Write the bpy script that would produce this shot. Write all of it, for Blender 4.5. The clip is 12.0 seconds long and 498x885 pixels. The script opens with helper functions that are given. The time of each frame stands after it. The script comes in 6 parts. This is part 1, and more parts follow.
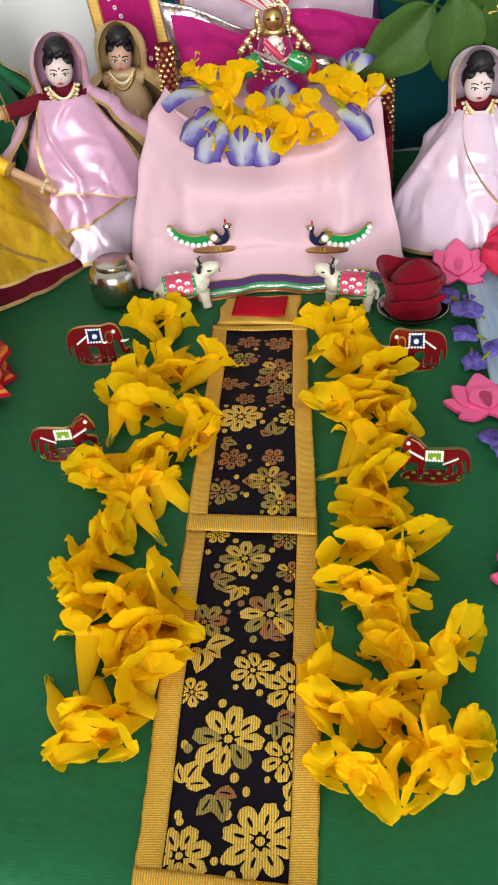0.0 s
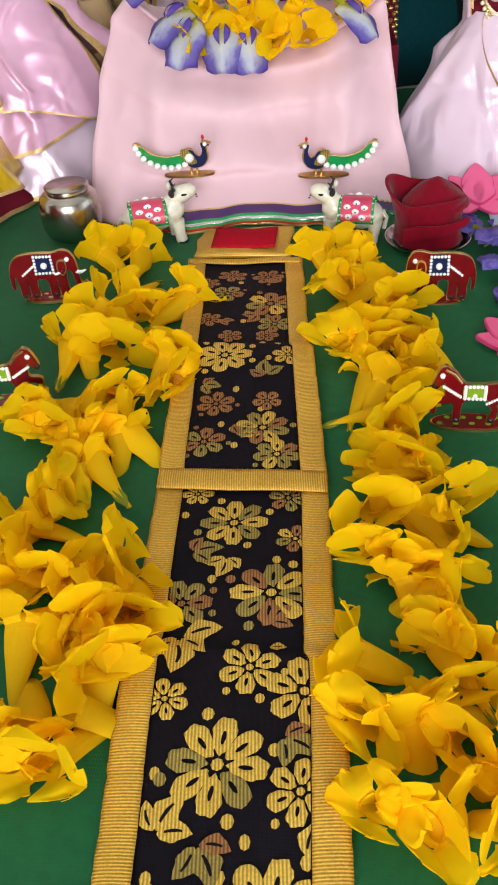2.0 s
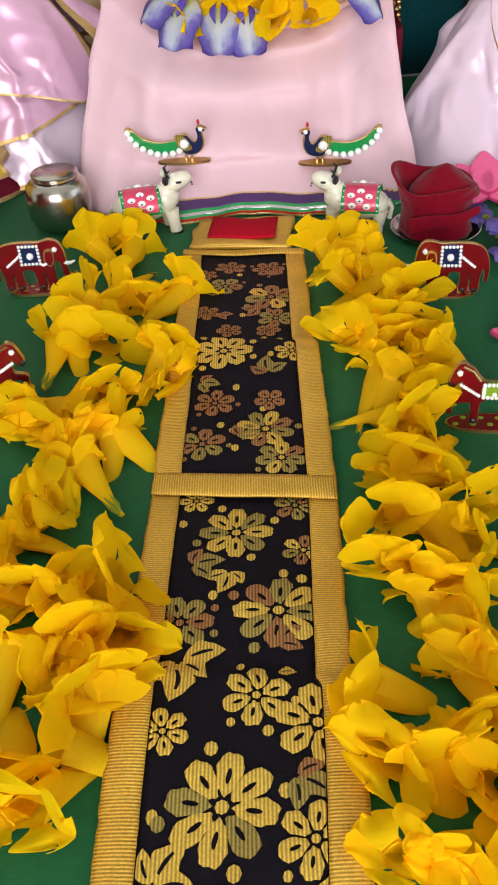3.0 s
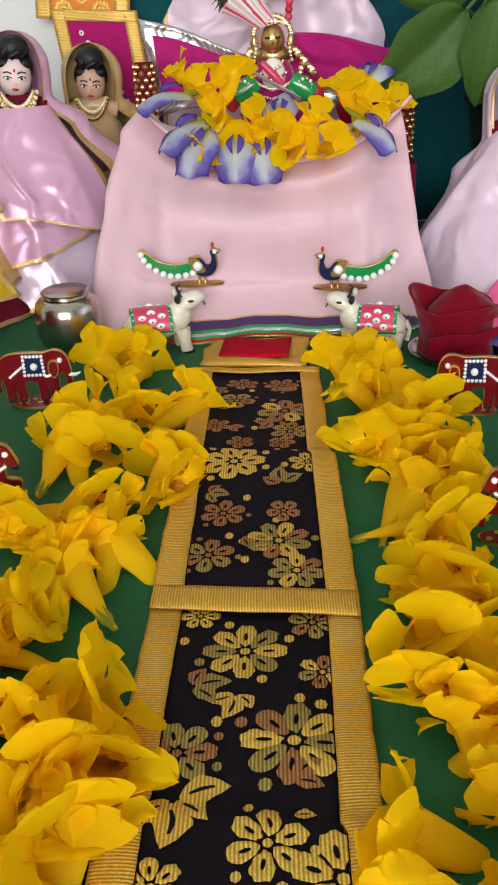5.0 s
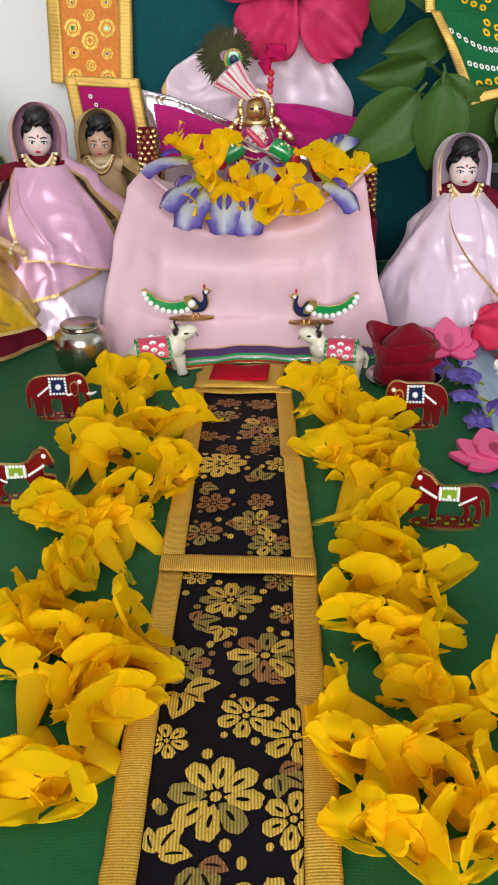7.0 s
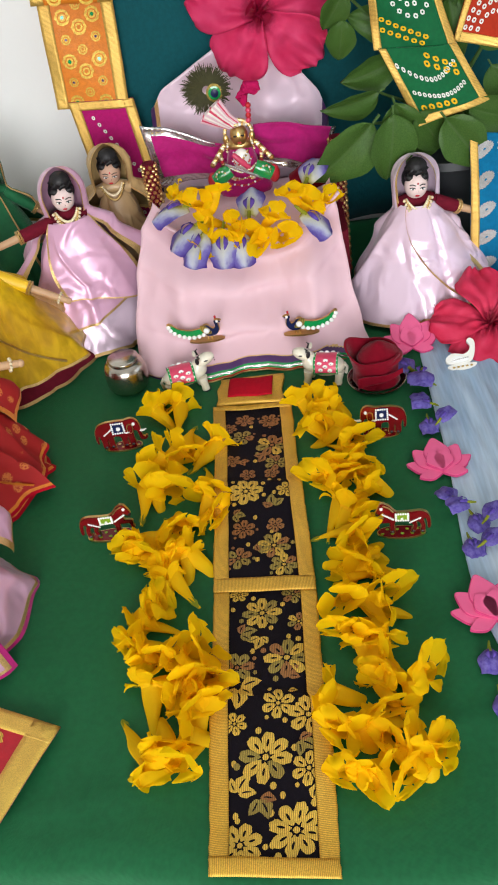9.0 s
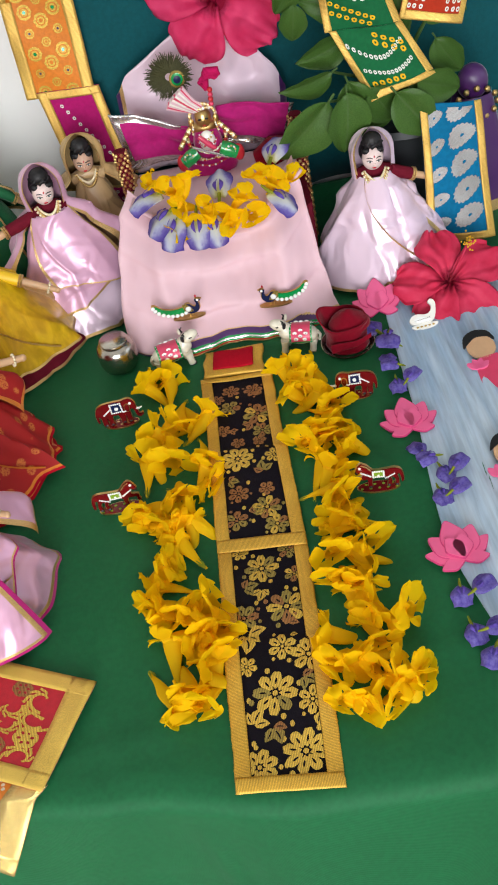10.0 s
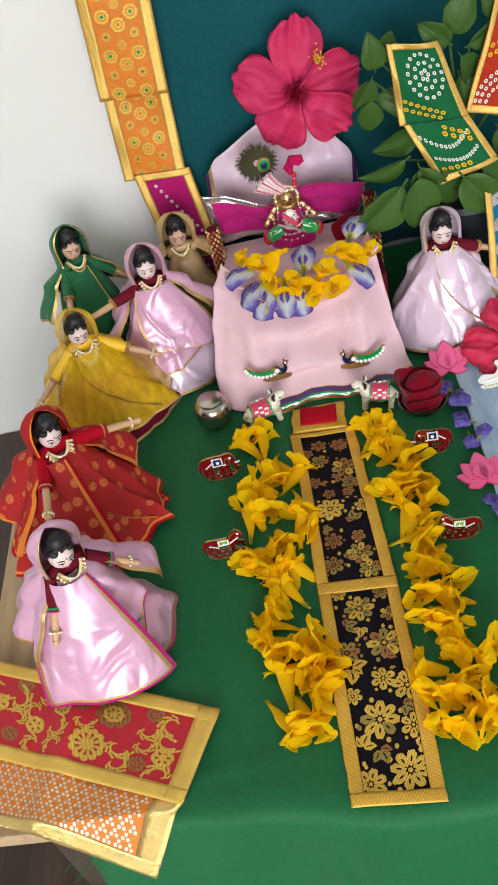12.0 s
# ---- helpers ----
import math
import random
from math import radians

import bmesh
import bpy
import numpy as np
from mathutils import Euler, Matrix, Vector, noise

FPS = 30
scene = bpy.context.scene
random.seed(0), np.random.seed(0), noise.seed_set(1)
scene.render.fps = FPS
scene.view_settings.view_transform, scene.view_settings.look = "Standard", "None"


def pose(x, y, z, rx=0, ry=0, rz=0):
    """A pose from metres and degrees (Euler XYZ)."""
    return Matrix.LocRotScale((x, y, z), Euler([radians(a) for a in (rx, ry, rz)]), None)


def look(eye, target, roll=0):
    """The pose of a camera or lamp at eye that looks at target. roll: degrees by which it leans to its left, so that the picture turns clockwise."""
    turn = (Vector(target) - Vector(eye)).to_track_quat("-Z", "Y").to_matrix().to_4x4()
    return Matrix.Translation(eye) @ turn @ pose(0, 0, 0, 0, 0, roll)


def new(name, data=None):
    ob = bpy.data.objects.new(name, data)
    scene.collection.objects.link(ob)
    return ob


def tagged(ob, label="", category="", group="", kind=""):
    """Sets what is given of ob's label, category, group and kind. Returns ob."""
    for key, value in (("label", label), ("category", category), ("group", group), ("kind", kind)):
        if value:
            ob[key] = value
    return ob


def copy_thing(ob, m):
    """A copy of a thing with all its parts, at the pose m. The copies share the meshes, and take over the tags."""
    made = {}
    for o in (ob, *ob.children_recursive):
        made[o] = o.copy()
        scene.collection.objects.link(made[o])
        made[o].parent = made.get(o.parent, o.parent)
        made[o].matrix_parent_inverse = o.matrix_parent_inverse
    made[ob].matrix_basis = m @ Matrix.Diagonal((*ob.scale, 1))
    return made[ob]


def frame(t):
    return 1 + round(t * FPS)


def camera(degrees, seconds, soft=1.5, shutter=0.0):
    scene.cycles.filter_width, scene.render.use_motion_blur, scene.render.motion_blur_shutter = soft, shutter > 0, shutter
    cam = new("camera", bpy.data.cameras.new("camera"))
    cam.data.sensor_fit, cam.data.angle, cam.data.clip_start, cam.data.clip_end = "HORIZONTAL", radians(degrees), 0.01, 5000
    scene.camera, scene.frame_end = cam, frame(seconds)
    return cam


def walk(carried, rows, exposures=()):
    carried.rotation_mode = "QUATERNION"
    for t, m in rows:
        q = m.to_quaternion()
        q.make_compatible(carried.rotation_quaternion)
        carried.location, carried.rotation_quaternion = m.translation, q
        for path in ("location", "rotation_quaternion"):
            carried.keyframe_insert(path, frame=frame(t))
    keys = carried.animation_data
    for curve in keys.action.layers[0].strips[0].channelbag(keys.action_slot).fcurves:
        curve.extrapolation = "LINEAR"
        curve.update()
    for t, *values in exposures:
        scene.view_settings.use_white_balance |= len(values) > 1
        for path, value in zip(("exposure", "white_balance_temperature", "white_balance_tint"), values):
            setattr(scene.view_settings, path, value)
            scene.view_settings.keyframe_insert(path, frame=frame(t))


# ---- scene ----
cam = camera(31.7, 12.0, 1.9)
PATH = [
    (0, (0.029, 0.001, 0.323), (-0.133, 1.56, -0.919), -5.8),
    (0.5, (0.023, 0.021, 0.295), (-0.135, 1.581, -0.946), -5.8),
    (1, (0.019, 0.036, 0.271), (-0.111, 1.61, -0.956), -5.4),
    (1.5, (0.018, 0.049, 0.252), (-0.092, 1.628, -0.97), -5.0),
    (2, (0.012, 0.063, 0.232), (-0.084, 1.642, -0.991), -4.5),
    (2.5, (0.011, 0.076, 0.223), (-0.068, 1.653, -1.004), -4.2),
    (3, (0.006, 0.085, 0.217), (-0.067, 1.663, -1.01), -4.0),
    (3.2, (0.005, 0.09, 0.214), (-0.066, 1.67, -1.011), -3.8),
    (4.8, (0.001, 0.104, 0.18), (-0.074, 1.863, -0.768), -2.8),
    (5, (0.002, 0.1, 0.183), (-0.072, 1.875, -0.735), -2.8),
    (5.5, (0.002, 0.093, 0.186), (-0.069, 1.894, -0.681), -2.8),
    (6, (0.0, 0.088, 0.186), (-0.067, 1.902, -0.652), -2.8),
    (6.5, (-0.003, 0.055, 0.2), (-0.067, 1.872, -0.634), -2.7),
    (7, (0.004, 0.011, 0.222), (-0.029, 1.806, -0.66), -1.7),
    (7.2, (0.006, 0.005, 0.223), (-0.031, 1.784, -0.689), -1.8),
    (8.8, (0.027, -0.053, 0.424), (-0.103, 1.507, -0.82), -9.2),
    (9, (0.03, -0.06, 0.45), (-0.096, 1.482, -0.817), -10.0),
    (9.5, (0.038, -0.078, 0.495), (-0.083, 1.408, -0.838), -12.4),
    (10, (0.032, -0.091, 0.523), (-0.073, 1.34, -0.87), -14.1),
    (10.5, (0.005, -0.107, 0.565), (-0.089, 1.294, -0.859), -14.7),
    (11, (-0.016, -0.123, 0.595), (-0.105, 1.285, -0.823), -14.8),
    (11.5, (-0.019, -0.128, 0.615), (-0.135, 1.312, -0.769), -15.6),
    (12, (-0.016, -0.131, 0.62), (-0.171, 1.336, -0.731), -15.8),
]
EXPOSURES = ((0, 0.08), (3, 0.05), (5, -0.15), (7, -0.12), (9, 0.0), (11, 0.03), (12, -0.06))
walk(cam, [(t, look(eye, target, roll)) for t, eye, target, roll in PATH], EXPOSURES)


# ---- light ----
world = bpy.data.worlds.new("sky")
scene.world = world
world.use_nodes = True
wn = world.node_tree.nodes
sky = wn.new("ShaderNodeTexSky")
sky.sky_type, sky.sun_disc, sky.sun_elevation, sky.sun_rotation = "NISHITA", False, radians(40), radians(150)
world.node_tree.links.new(sky.outputs[0], wn["Background"].inputs[0])
wn["Background"].inputs[1].default_value = 0.12


def area(name, eye, target, sx, sy, watts, colour):
    lamp = bpy.data.lights.new(name, "AREA")
    lamp.shape, lamp.size, lamp.size_y, lamp.energy, lamp.color = "RECTANGLE", sx, sy, watts, colour
    ob = new(name, lamp)
    ob.matrix_world = look(eye, target)
    return ob


area("window_daylight", (-0.10, -1.97, 0.68), (0.0, 0.5, 0.1), 1.5, 1.2, 68, (0.98, 0.99, 1.0))
# weak fill added from the right; no window is known on that side
area("side_window_daylight", (2.13, 0.1, 0.8), (0.0, 0.45, 0.0), 1.2, 1.1, 4, (0.98, 0.99, 1.0))
scene.view_settings.exposure = 0.0

# ---- materials ----


def principled(name, colour, rough=0.6, metal=0.0, spec=0.5):
    m = bpy.data.materials.new(name)
    m.use_nodes = True
    b = m.node_tree.nodes["Principled BSDF"]
    b.inputs["Base Color"].default_value = (*colour, 1)
    b.inputs["Roughness"].default_value, b.inputs["Metallic"].default_value = rough, metal
    b.inputs["Specular IOR Level"].default_value = spec
    return m, m.node_tree, b


def coords(nt, kind="Object"):
    return nt.nodes.new("ShaderNodeTexCoord").outputs[kind]


def noise_tex(nt, scale, detail=3.0, at=None, distort=0.0):
    n = nt.nodes.new("ShaderNodeTexNoise")
    n.inputs["Scale"].default_value, n.inputs["Detail"].default_value, n.inputs["Distortion"].default_value = scale, detail, distort
    nt.links.new(at or coords(nt), n.inputs["Vector"])
    return n.outputs["Fac"]


def wave_tex(nt, scale, axis="X", distort=0.0, at=None):
    n = nt.nodes.new("ShaderNodeTexWave")
    n.bands_direction = axis
    n.inputs["Scale"].default_value, n.inputs["Distortion"].default_value = scale, distort
    nt.links.new(at or coords(nt), n.inputs["Vector"])
    return n.outputs["Fac"]


def ramp(nt, fac, stops):
    r = nt.nodes.new("ShaderNodeValToRGB")
    e = r.color_ramp.elements
    while len(e) < len(stops):
        e.new(0.5)
    for el, (p, c) in zip(e, stops):
        el.position, el.color = p, (*c, 1)
    nt.links.new(fac, r.inputs[0])
    return r.outputs[0]


def mixed(nt, fac, a, b, kind="MIX"):
    n = nt.nodes.new("ShaderNodeMix")
    n.data_type, n.blend_type = "RGBA", kind
    for sock, v in ((0, fac), (6, a), (7, b)):
        if hasattr(v, "is_linked"):
            nt.links.new(v, n.inputs[sock])
        else:
            n.inputs[sock].default_value = v if sock == 0 else (*v, 1)
    return n.outputs[2]


def bump(nt, b, height, strength, dist):
    n = nt.nodes.new("ShaderNodeBump")
    n.inputs["Strength"].default_value, n.inputs["Distance"].default_value = strength, dist
    nt.links.new(height, n.inputs["Height"])
    nt.links.new(n.outputs[0], b.inputs["Normal"])


def times(c, k):
    return tuple(min(1.0, x * k) for x in c)


def cloth(name, colour, rough=0.75, spec=0.3, vary=0.16, weave=900, sheen=0.25, big=14):
    """Woven cloth: fine threads both ways, soft stains and rubbed patches."""
    m, nt, b = principled(name, colour, rough, 0, spec)
    n1 = noise_tex(nt, big, 4)
    n2 = noise_tex(nt, 260, 2)
    c = mixed(nt, n1, times(colour, 1 - vary), times(colour, 1 + vary))
    c = mixed(nt, 0.18, c, ramp(nt, n2, [(0.35, (0.25, 0.25, 0.25)), (0.65, (1, 1, 1))]), "MULTIPLY")
    nt.links.new(c, b.inputs["Base Color"])
    w = nt.nodes.new("ShaderNodeMath")
    w.operation = "ADD"
    nt.links.new(wave_tex(nt, weave, "X"), w.inputs[0])
    nt.links.new(wave_tex(nt, weave, "Y"), w.inputs[1])
    bump(nt, b, w.outputs[0], 0.25, 0.0003)
    b.inputs["Sheen Weight"].default_value = sheen
    b.inputs["Sheen Roughness"].default_value = 0.4
    return m


def satin(name, colour, rough=0.36, deep=None, wrinkle=0.9, shine=0.0):
    m, nt, b = principled(name, colour, rough, shine, 0.6)
    n1 = noise_tex(nt, 22, 3)
    c = mixed(nt, n1, deep or times(colour, 0.86), times(colour, 1.06))
    nt.links.new(c, b.inputs["Base Color"])
    b.inputs["Sheen Weight"].default_value = 0.35
    b.inputs["Sheen Roughness"].default_value = 0.3
    b.inputs["Anisotropic"].default_value = 0.5
    bump(nt, b, noise_tex(nt, 28, 0.8, distort=wrinkle * 1.4), 0.6, 0.0085 * wrinkle)
    return m


def gold_braid(name, colour=(0.72, 0.46, 0.13), rough=0.42, scale=520, metal=0.75, axis="Y", dark=0.8):
    m, nt, b = principled(name, colour, rough, metal, 0.5)
    w = wave_tex(nt, scale, axis, 0.6)
    n = noise_tex(nt, 1400, 2)
    n0 = noise_tex(nt, 45, 3)
    c = mixed(nt, w, times(colour, dark), times(colour, 1.12))
    c = mixed(nt, 0.4, c, ramp(nt, n, [(0.3, (0.35, 0.3, 0.22)), (0.62, (1, 1, 1))]), "MULTIPLY")
    c = mixed(nt, 0.35, c, ramp(nt, n0, [(0.35, (0.6, 0.5, 0.4)), (0.65, (1, 1, 1))]), "MULTIPLY")
    nt.links.new(c, b.inputs["Base Color"])
    bump(nt, b, w, 0.35, 0.0004)
    return m


def glossy(name, colour, rough=0.25, metal=0.0, coat=0.0, vary=0.12, scale=160, bumps=0.12, spec=0.4):
    m, nt, b = principled(name, colour, rough, metal, spec)
    n = noise_tex(nt, scale, 4)
    nt.links.new(mixed(nt, n, times(colour, 1 - vary), times(colour, 1 + vary)), b.inputs["Base Color"])
    r = nt.nodes.new("ShaderNodeMapRange")
    r.inputs["To Min"].default_value, r.inputs["To Max"].default_value = max(0.02, rough - 0.1), rough + 0.12
    nt.links.new(noise_tex(nt, scale * 0.4, 5), r.inputs["Value"])
    nt.links.new(r.outputs[0], b.inputs["Roughness"])
    b.inputs["Coat Weight"].default_value = coat
    bump(nt, b, n, bumps, 0.001)
    return m


def petal(name, colour, edge, vein=0.25, trans=0.35, scale=60, rough=0.5):
    """Thin petal that lets light through: streaks, soft blotches and a shade of its own for each flower."""
    m, nt, b = principled(name, colour, rough, 0, 0.2)
    n1 = noise_tex(nt, scale, 4)
    c = mixed(nt, ramp(nt, n1, [(0.3, (0, 0, 0)), (0.75, (1, 1, 1))]), colour, edge)
    info = nt.nodes.new("ShaderNodeObjectInfo").outputs["Random"]
    hs = nt.nodes.new("ShaderNodeHueSaturation")
    mr = nt.nodes.new("ShaderNodeMapRange")
    mr.inputs["To Min"].default_value, mr.inputs["To Max"].default_value = 0.92, 1.1
    nt.links.new(info, mr.inputs["Value"])
    nt.links.new(mr.outputs[0], hs.inputs["Value"])
    nt.links.new(c, hs.inputs["Color"])
    nt.links.new(hs.outputs[0], b.inputs["Base Color"])
    bump(nt, b, noise_tex(nt, 420, 3, distort=0.8), vein, 0.001)
    tr = nt.nodes.new("ShaderNodeBsdfTranslucent")
    nt.links.new(hs.outputs[0], tr.inputs[0])
    mx = nt.nodes.new("ShaderNodeMixShader")
    mx.inputs[0].default_value = trans
    nt.links.new(b.outputs[0], mx.inputs[1])
    nt.links.new(tr.outputs[0], mx.inputs[2])
    nt.links.new(mx.outputs[0], nt.nodes["Material Output"].inputs[0])
    return m


def net(name, colour, clear):
    """Fine see-through net."""
    m, nt, b = principled(name, colour, 0.6, 0, 0.3)
    mp = nt.nodes.new("ShaderNodeMapping")
    mp.inputs["Scale"].default_value = (1, 1, 0.15)
    nt.links.new(coords(nt), mp.inputs[0])
    pleat = noise_tex(nt, 120, 3, mp.outputs[0], 0.5)
    nt.links.new(mixed(nt, noise_tex(nt, 70, 4), times(colour, 0.75), times(colour, 1.15)), b.inputs["Base Color"])
    bump(nt, b, pleat, 0.3, 0.002)
    tp = nt.nodes.new("ShaderNodeBsdfTransparent")
    mx = nt.nodes.new("ShaderNodeMixShader")
    mr = nt.nodes.new("ShaderNodeMapRange")   # gathered net is denser
    mr.inputs["From Min"].default_value, mr.inputs["From Max"].default_value = 0.35, 0.65
    mr.inputs["To Min"].default_value, mr.inputs["To Max"].default_value = clear - 0.12, clear + 0.12
    nt.links.new(pleat, mr.inputs["Value"])
    nt.links.new(mr.outputs[0], mx.inputs[0])
    nt.links.new(b.outputs[0], mx.inputs[1])
    nt.links.new(tp.outputs[0], mx.inputs[2])
    nt.links.new(mx.outputs[0], nt.nodes["Material Output"].inputs[0])
    return m


def spotted(name, ground, spot, scale=150, size=0.33, rough=0.7, metal_spot=0.0):
    """Cloth with woven motifs strewn over it."""
    m, nt, b = principled(name, ground, rough, 0, 0.3)
    v = nt.nodes.new("ShaderNodeTexVoronoi")
    v.inputs["Scale"].default_value, v.inputs["Randomness"].default_value = scale, 0.55
    nt.links.new(coords(nt), v.inputs["Vector"])
    k = ramp(nt, v.outputs["Distance"], [(size - 0.03, (1, 1, 1)), (size + 0.03, (0, 0, 0))])
    n = noise_tex(nt, 900, 3)
    k2 = mixed(nt, 1.0, k, ramp(nt, n, [(0.4, (0, 0, 0)), (0.5, (1, 1, 1))]), "MULTIPLY")
    g = mixed(nt, noise_tex(nt, 30, 3), times(ground, 0.75), times(ground, 1.2))
    nt.links.new(mixed(nt, k2, g, spot), b.inputs["Base Color"])
    mt = nt.nodes.new("ShaderNodeMath")
    mt.operation = "MULTIPLY"
    mt.inputs[1].default_value = metal_spot
    nt.links.new(k2, mt.inputs[0])
    nt.links.new(mt.outputs[0], b.inputs["Metallic"])
    bump(nt, b, n, 0.2, 0.0005)
    return m


def streaky(name, a, c, scale=9, axis="X", rough=0.7, stretch=(1, 0.12, 1)):
    """Long streaks of two tones (pleated lake cloth, wood grain)."""
    m, nt, b = principled(name, a, rough, 0, 0.4)
    mp = nt.nodes.new("ShaderNodeMapping")
    mp.inputs["Scale"].default_value = stretch
    nt.links.new(coords(nt), mp.inputs[0])
    n = noise_tex(nt, scale, 6, mp.outputs[0], 0.4)
    f = noise_tex(nt, scale * 7, 3, mp.outputs[0])
    col = mixed(nt, ramp(nt, n, [(0.35, (0, 0, 0)), (0.66, (1, 1, 1))]), a, c)
    col = mixed(nt, 0.35, col, ramp(nt, f, [(0.3, (0.45, 0.45, 0.45)), (0.65, (1, 1, 1))]), "MULTIPLY")
    nt.links.new(col, b.inputs["Base Color"])
    bump(nt, b, f, 0.25, 0.001)
    return m


def plaster(name, colour):
    m, nt, b = principled(name, colour, 0.85, 0, 0.2)
    n = noise_tex(nt, 4, 5)
    f = noise_tex(nt, 120, 4)
    c = mixed(nt, n, times(colour, 0.93), times(colour, 1.03))
    st = ramp(nt, noise_tex(nt, 30, 6), [(0.68, (1, 1, 1)), (0.78, (0.86, 0.84, 0.8))])
    nt.links.new(mixed(nt, 0.6, c, st, "MULTIPLY"), b.inputs["Base Color"])
    bump(nt, b, f, 0.15, 0.001)
    return m


GREEN = cloth("green_cloth", (0.008, 0.120, 0.040), 0.6, 0.25, 0.16, 700, 0.03, 9)
TEAL = cloth("teal_cloth", (0.002, 0.075, 0.088), 0.8, 0.2, 0.12, 600, 0.1, 8)
WALL = plaster("white_wall_paint", (0.736, 0.736, 0.718))
CEIL = plaster("ceiling_paint", (0.82, 0.82, 0.8))
WOOD = streaky("pale_board", (0.36, 0.24, 0.12), (0.5, 0.36, 0.2), 30)
DARKWOOD = streaky("dark_wood", (0.035, 0.02, 0.014), (0.07, 0.042, 0.03), 26, rough=0.4)
TILE = plaster("floor_tile_glaze", (0.55, 0.5, 0.44))
RUG = cloth("maroon_rug_pile", (0.12, 0.012, 0.02), 0.9, 0.1, 0.3, 300)
DRAPE = satin("soft_pink_crepe", (0.70, 0.47, 0.525), 0.6, (0.62, 0.40, 0.455), 0.5)
PINK = satin("pink_satin", (0.68, 0.39, 0.53), 0.30, (0.58, 0.31, 0.46), 1.0, 0.2)
LILAC = satin("pale_pink_satin", (0.79, 0.60, 0.73), 0.29, None, 1.0, 0.2)
BACKPINK = satin("pale_back_satin", (0.80, 0.62, 0.73), 0.42, None, 0.9, 0.1)
MAGENTA = cloth("magenta_velvet", (0.42, 0.006, 0.15), 0.7, 0.2, 0.25, 500, 0.6, 60)
MAROON = cloth("maroon_cloth", (0.14, 0.008, 0.02), 0.85, 0.1, 0.25, 900, 0.0)
REDCLOTH = cloth("red_cloth", (0.44, 0.004, 0.018), 0.85, 0.1, 0.2, 900, 0.0)
DEEPRED = cloth("deep_red_felt", (0.2, 0.003, 0.014), 0.9, 0.08, 0.2, 500, 0.15, 40)
DOLLGREEN = cloth("bottle_green_cloth", (0.008, 0.13, 0.045), 0.7, 0.3, 0.25)
BROWNGOLD = satin("beige_gold_silk", (0.5, 0.33, 0.16), 0.4)
GOLDSILK = streaky("striped_gold_silk", (0.62, 0.42, 0.18), (0.36, 0.22, 0.09), 60, rough=0.4, stretch=(1, 1, 0.1))
YELLOWNET = net("yellow_net", (0.95, 0.56, 0.004), 0.45)
YELLOWSILK = satin("yellow_silk", (0.85, 0.52, 0.006), 0.5)
OCHRE = satin("ochre_lining", (0.52, 0.17, 0.008), 0.5)
REDBROCADE = spotted("red_brocade", (0.37, 0.012, 0.012), (0.60, 0.17, 0.04), 70, 0.32)
BLACKCLOTH = cloth("black_brocade_ground", (0.006, 0.004, 0.008), 0.7, 0.12, 0.3, 900, 0.0)
GOLDBRAID = gold_braid("gold_braid", (0.88, 0.52, 0.065), 0.42, 330, 0.38, "Y", 0.62)
CROSSBRAID = gold_braid("gold_end_braid", (0.88, 0.52, 0.065), 0.42, 330, 0.38, "X", 0.62)
GOLDFOIL = gold_braid("gold_foil", (0.93, 0.68, 0.26), 0.2, 1100, 0.85, "Y", 0.9)
STRIPBRAID = gold_braid("strip_braid", (0.95, 0.62, 0.12), 0.38, 900, 0.4, "X", 0.85)
GOLDTRIM = gold_braid("bright_gold_trim", (0.85, 0.58, 0.24), 0.3, 1100, 0.7)
GOLDTHREAD = gold_braid("gold_thread", (0.95, 0.60, 0.09), 0.4, 300, 0.4, "X", 0.5)
# bronze and olive tones; on the runner, gold thread with lost sheen painted in
BRONZEDIMGOLD = gold_braid("bronze_dim_gold_thread", (0.5, 0.22, 0.07), 0.45, 300, 0.5, "X", 0.4)
OLIVEDIMGOLD = gold_braid("olive_dim_gold_thread", (0.48, 0.36, 0.08), 0.45, 300, 0.5, "X", 0.4)
GOLDHANG = gold_braid("gold_hanging_braid", (0.82, 0.52, 0.12), 0.4, 300, 0.5, "Z")
SILVERTRIM = gold_braid("silver_trim", (0.72, 0.7, 0.72), 0.25, 300, 0.9)
SILVERTHREAD = gold_braid("silver_thread", (0.5, 0.5, 0.5), 0.45, 420, 0.3, "Z", 0.5)
CREAMTHREAD = gold_braid("cream_silver_thread", (0.86, 0.78, 0.62), 0.4, 420, 0.3, "X", 0.6)
GOLD = glossy("gold_metal", (0.62, 0.43, 0.17), 0.32, 1.0)
STEEL = glossy("worn_steel", (0.5, 0.46, 0.4), 0.22, 1.0, 0, 0.35, 60)
REDENAMEL = glossy("red_enamel", (0.14, 0.003, 0.005), 0.18, 0.0, 0.0, 0.45, 160, 0.25, 0.35)
GREENENAMEL = glossy("green_enamel", (0.005, 0.26, 0.06), 0.2, 0.0, 0.8, 0.25)
BLUEENAMEL = glossy("blue_enamel", (0.008, 0.014, 0.06), 0.35, 0.0, 0.0, 0.2, 160, 0.12, 0.25)
LIMEENAMEL = glossy("lime_enamel", (0.2, 0.33, 0.015), 0.4)
STONE = glossy("white_stone", (0.85, 0.85, 0.83), 0.12, 0.0, 0.8, 0.05)
PEARL = glossy("cream_pearl", (0.8, 0.68, 0.45), 0.22, 0.2, 0.6, 0.1)
WHITEPAINT = glossy("white_glaze", (0.78, 0.76, 0.7), 0.3, 0.0, 0.5, 0.12)
PINKPAINT = glossy("pink_glaze", (0.62, 0.05, 0.12), 0.35, 0.0, 0.3)
BLACKPAINT = glossy("black_paint", (0.012, 0.011, 0.012), 0.35)
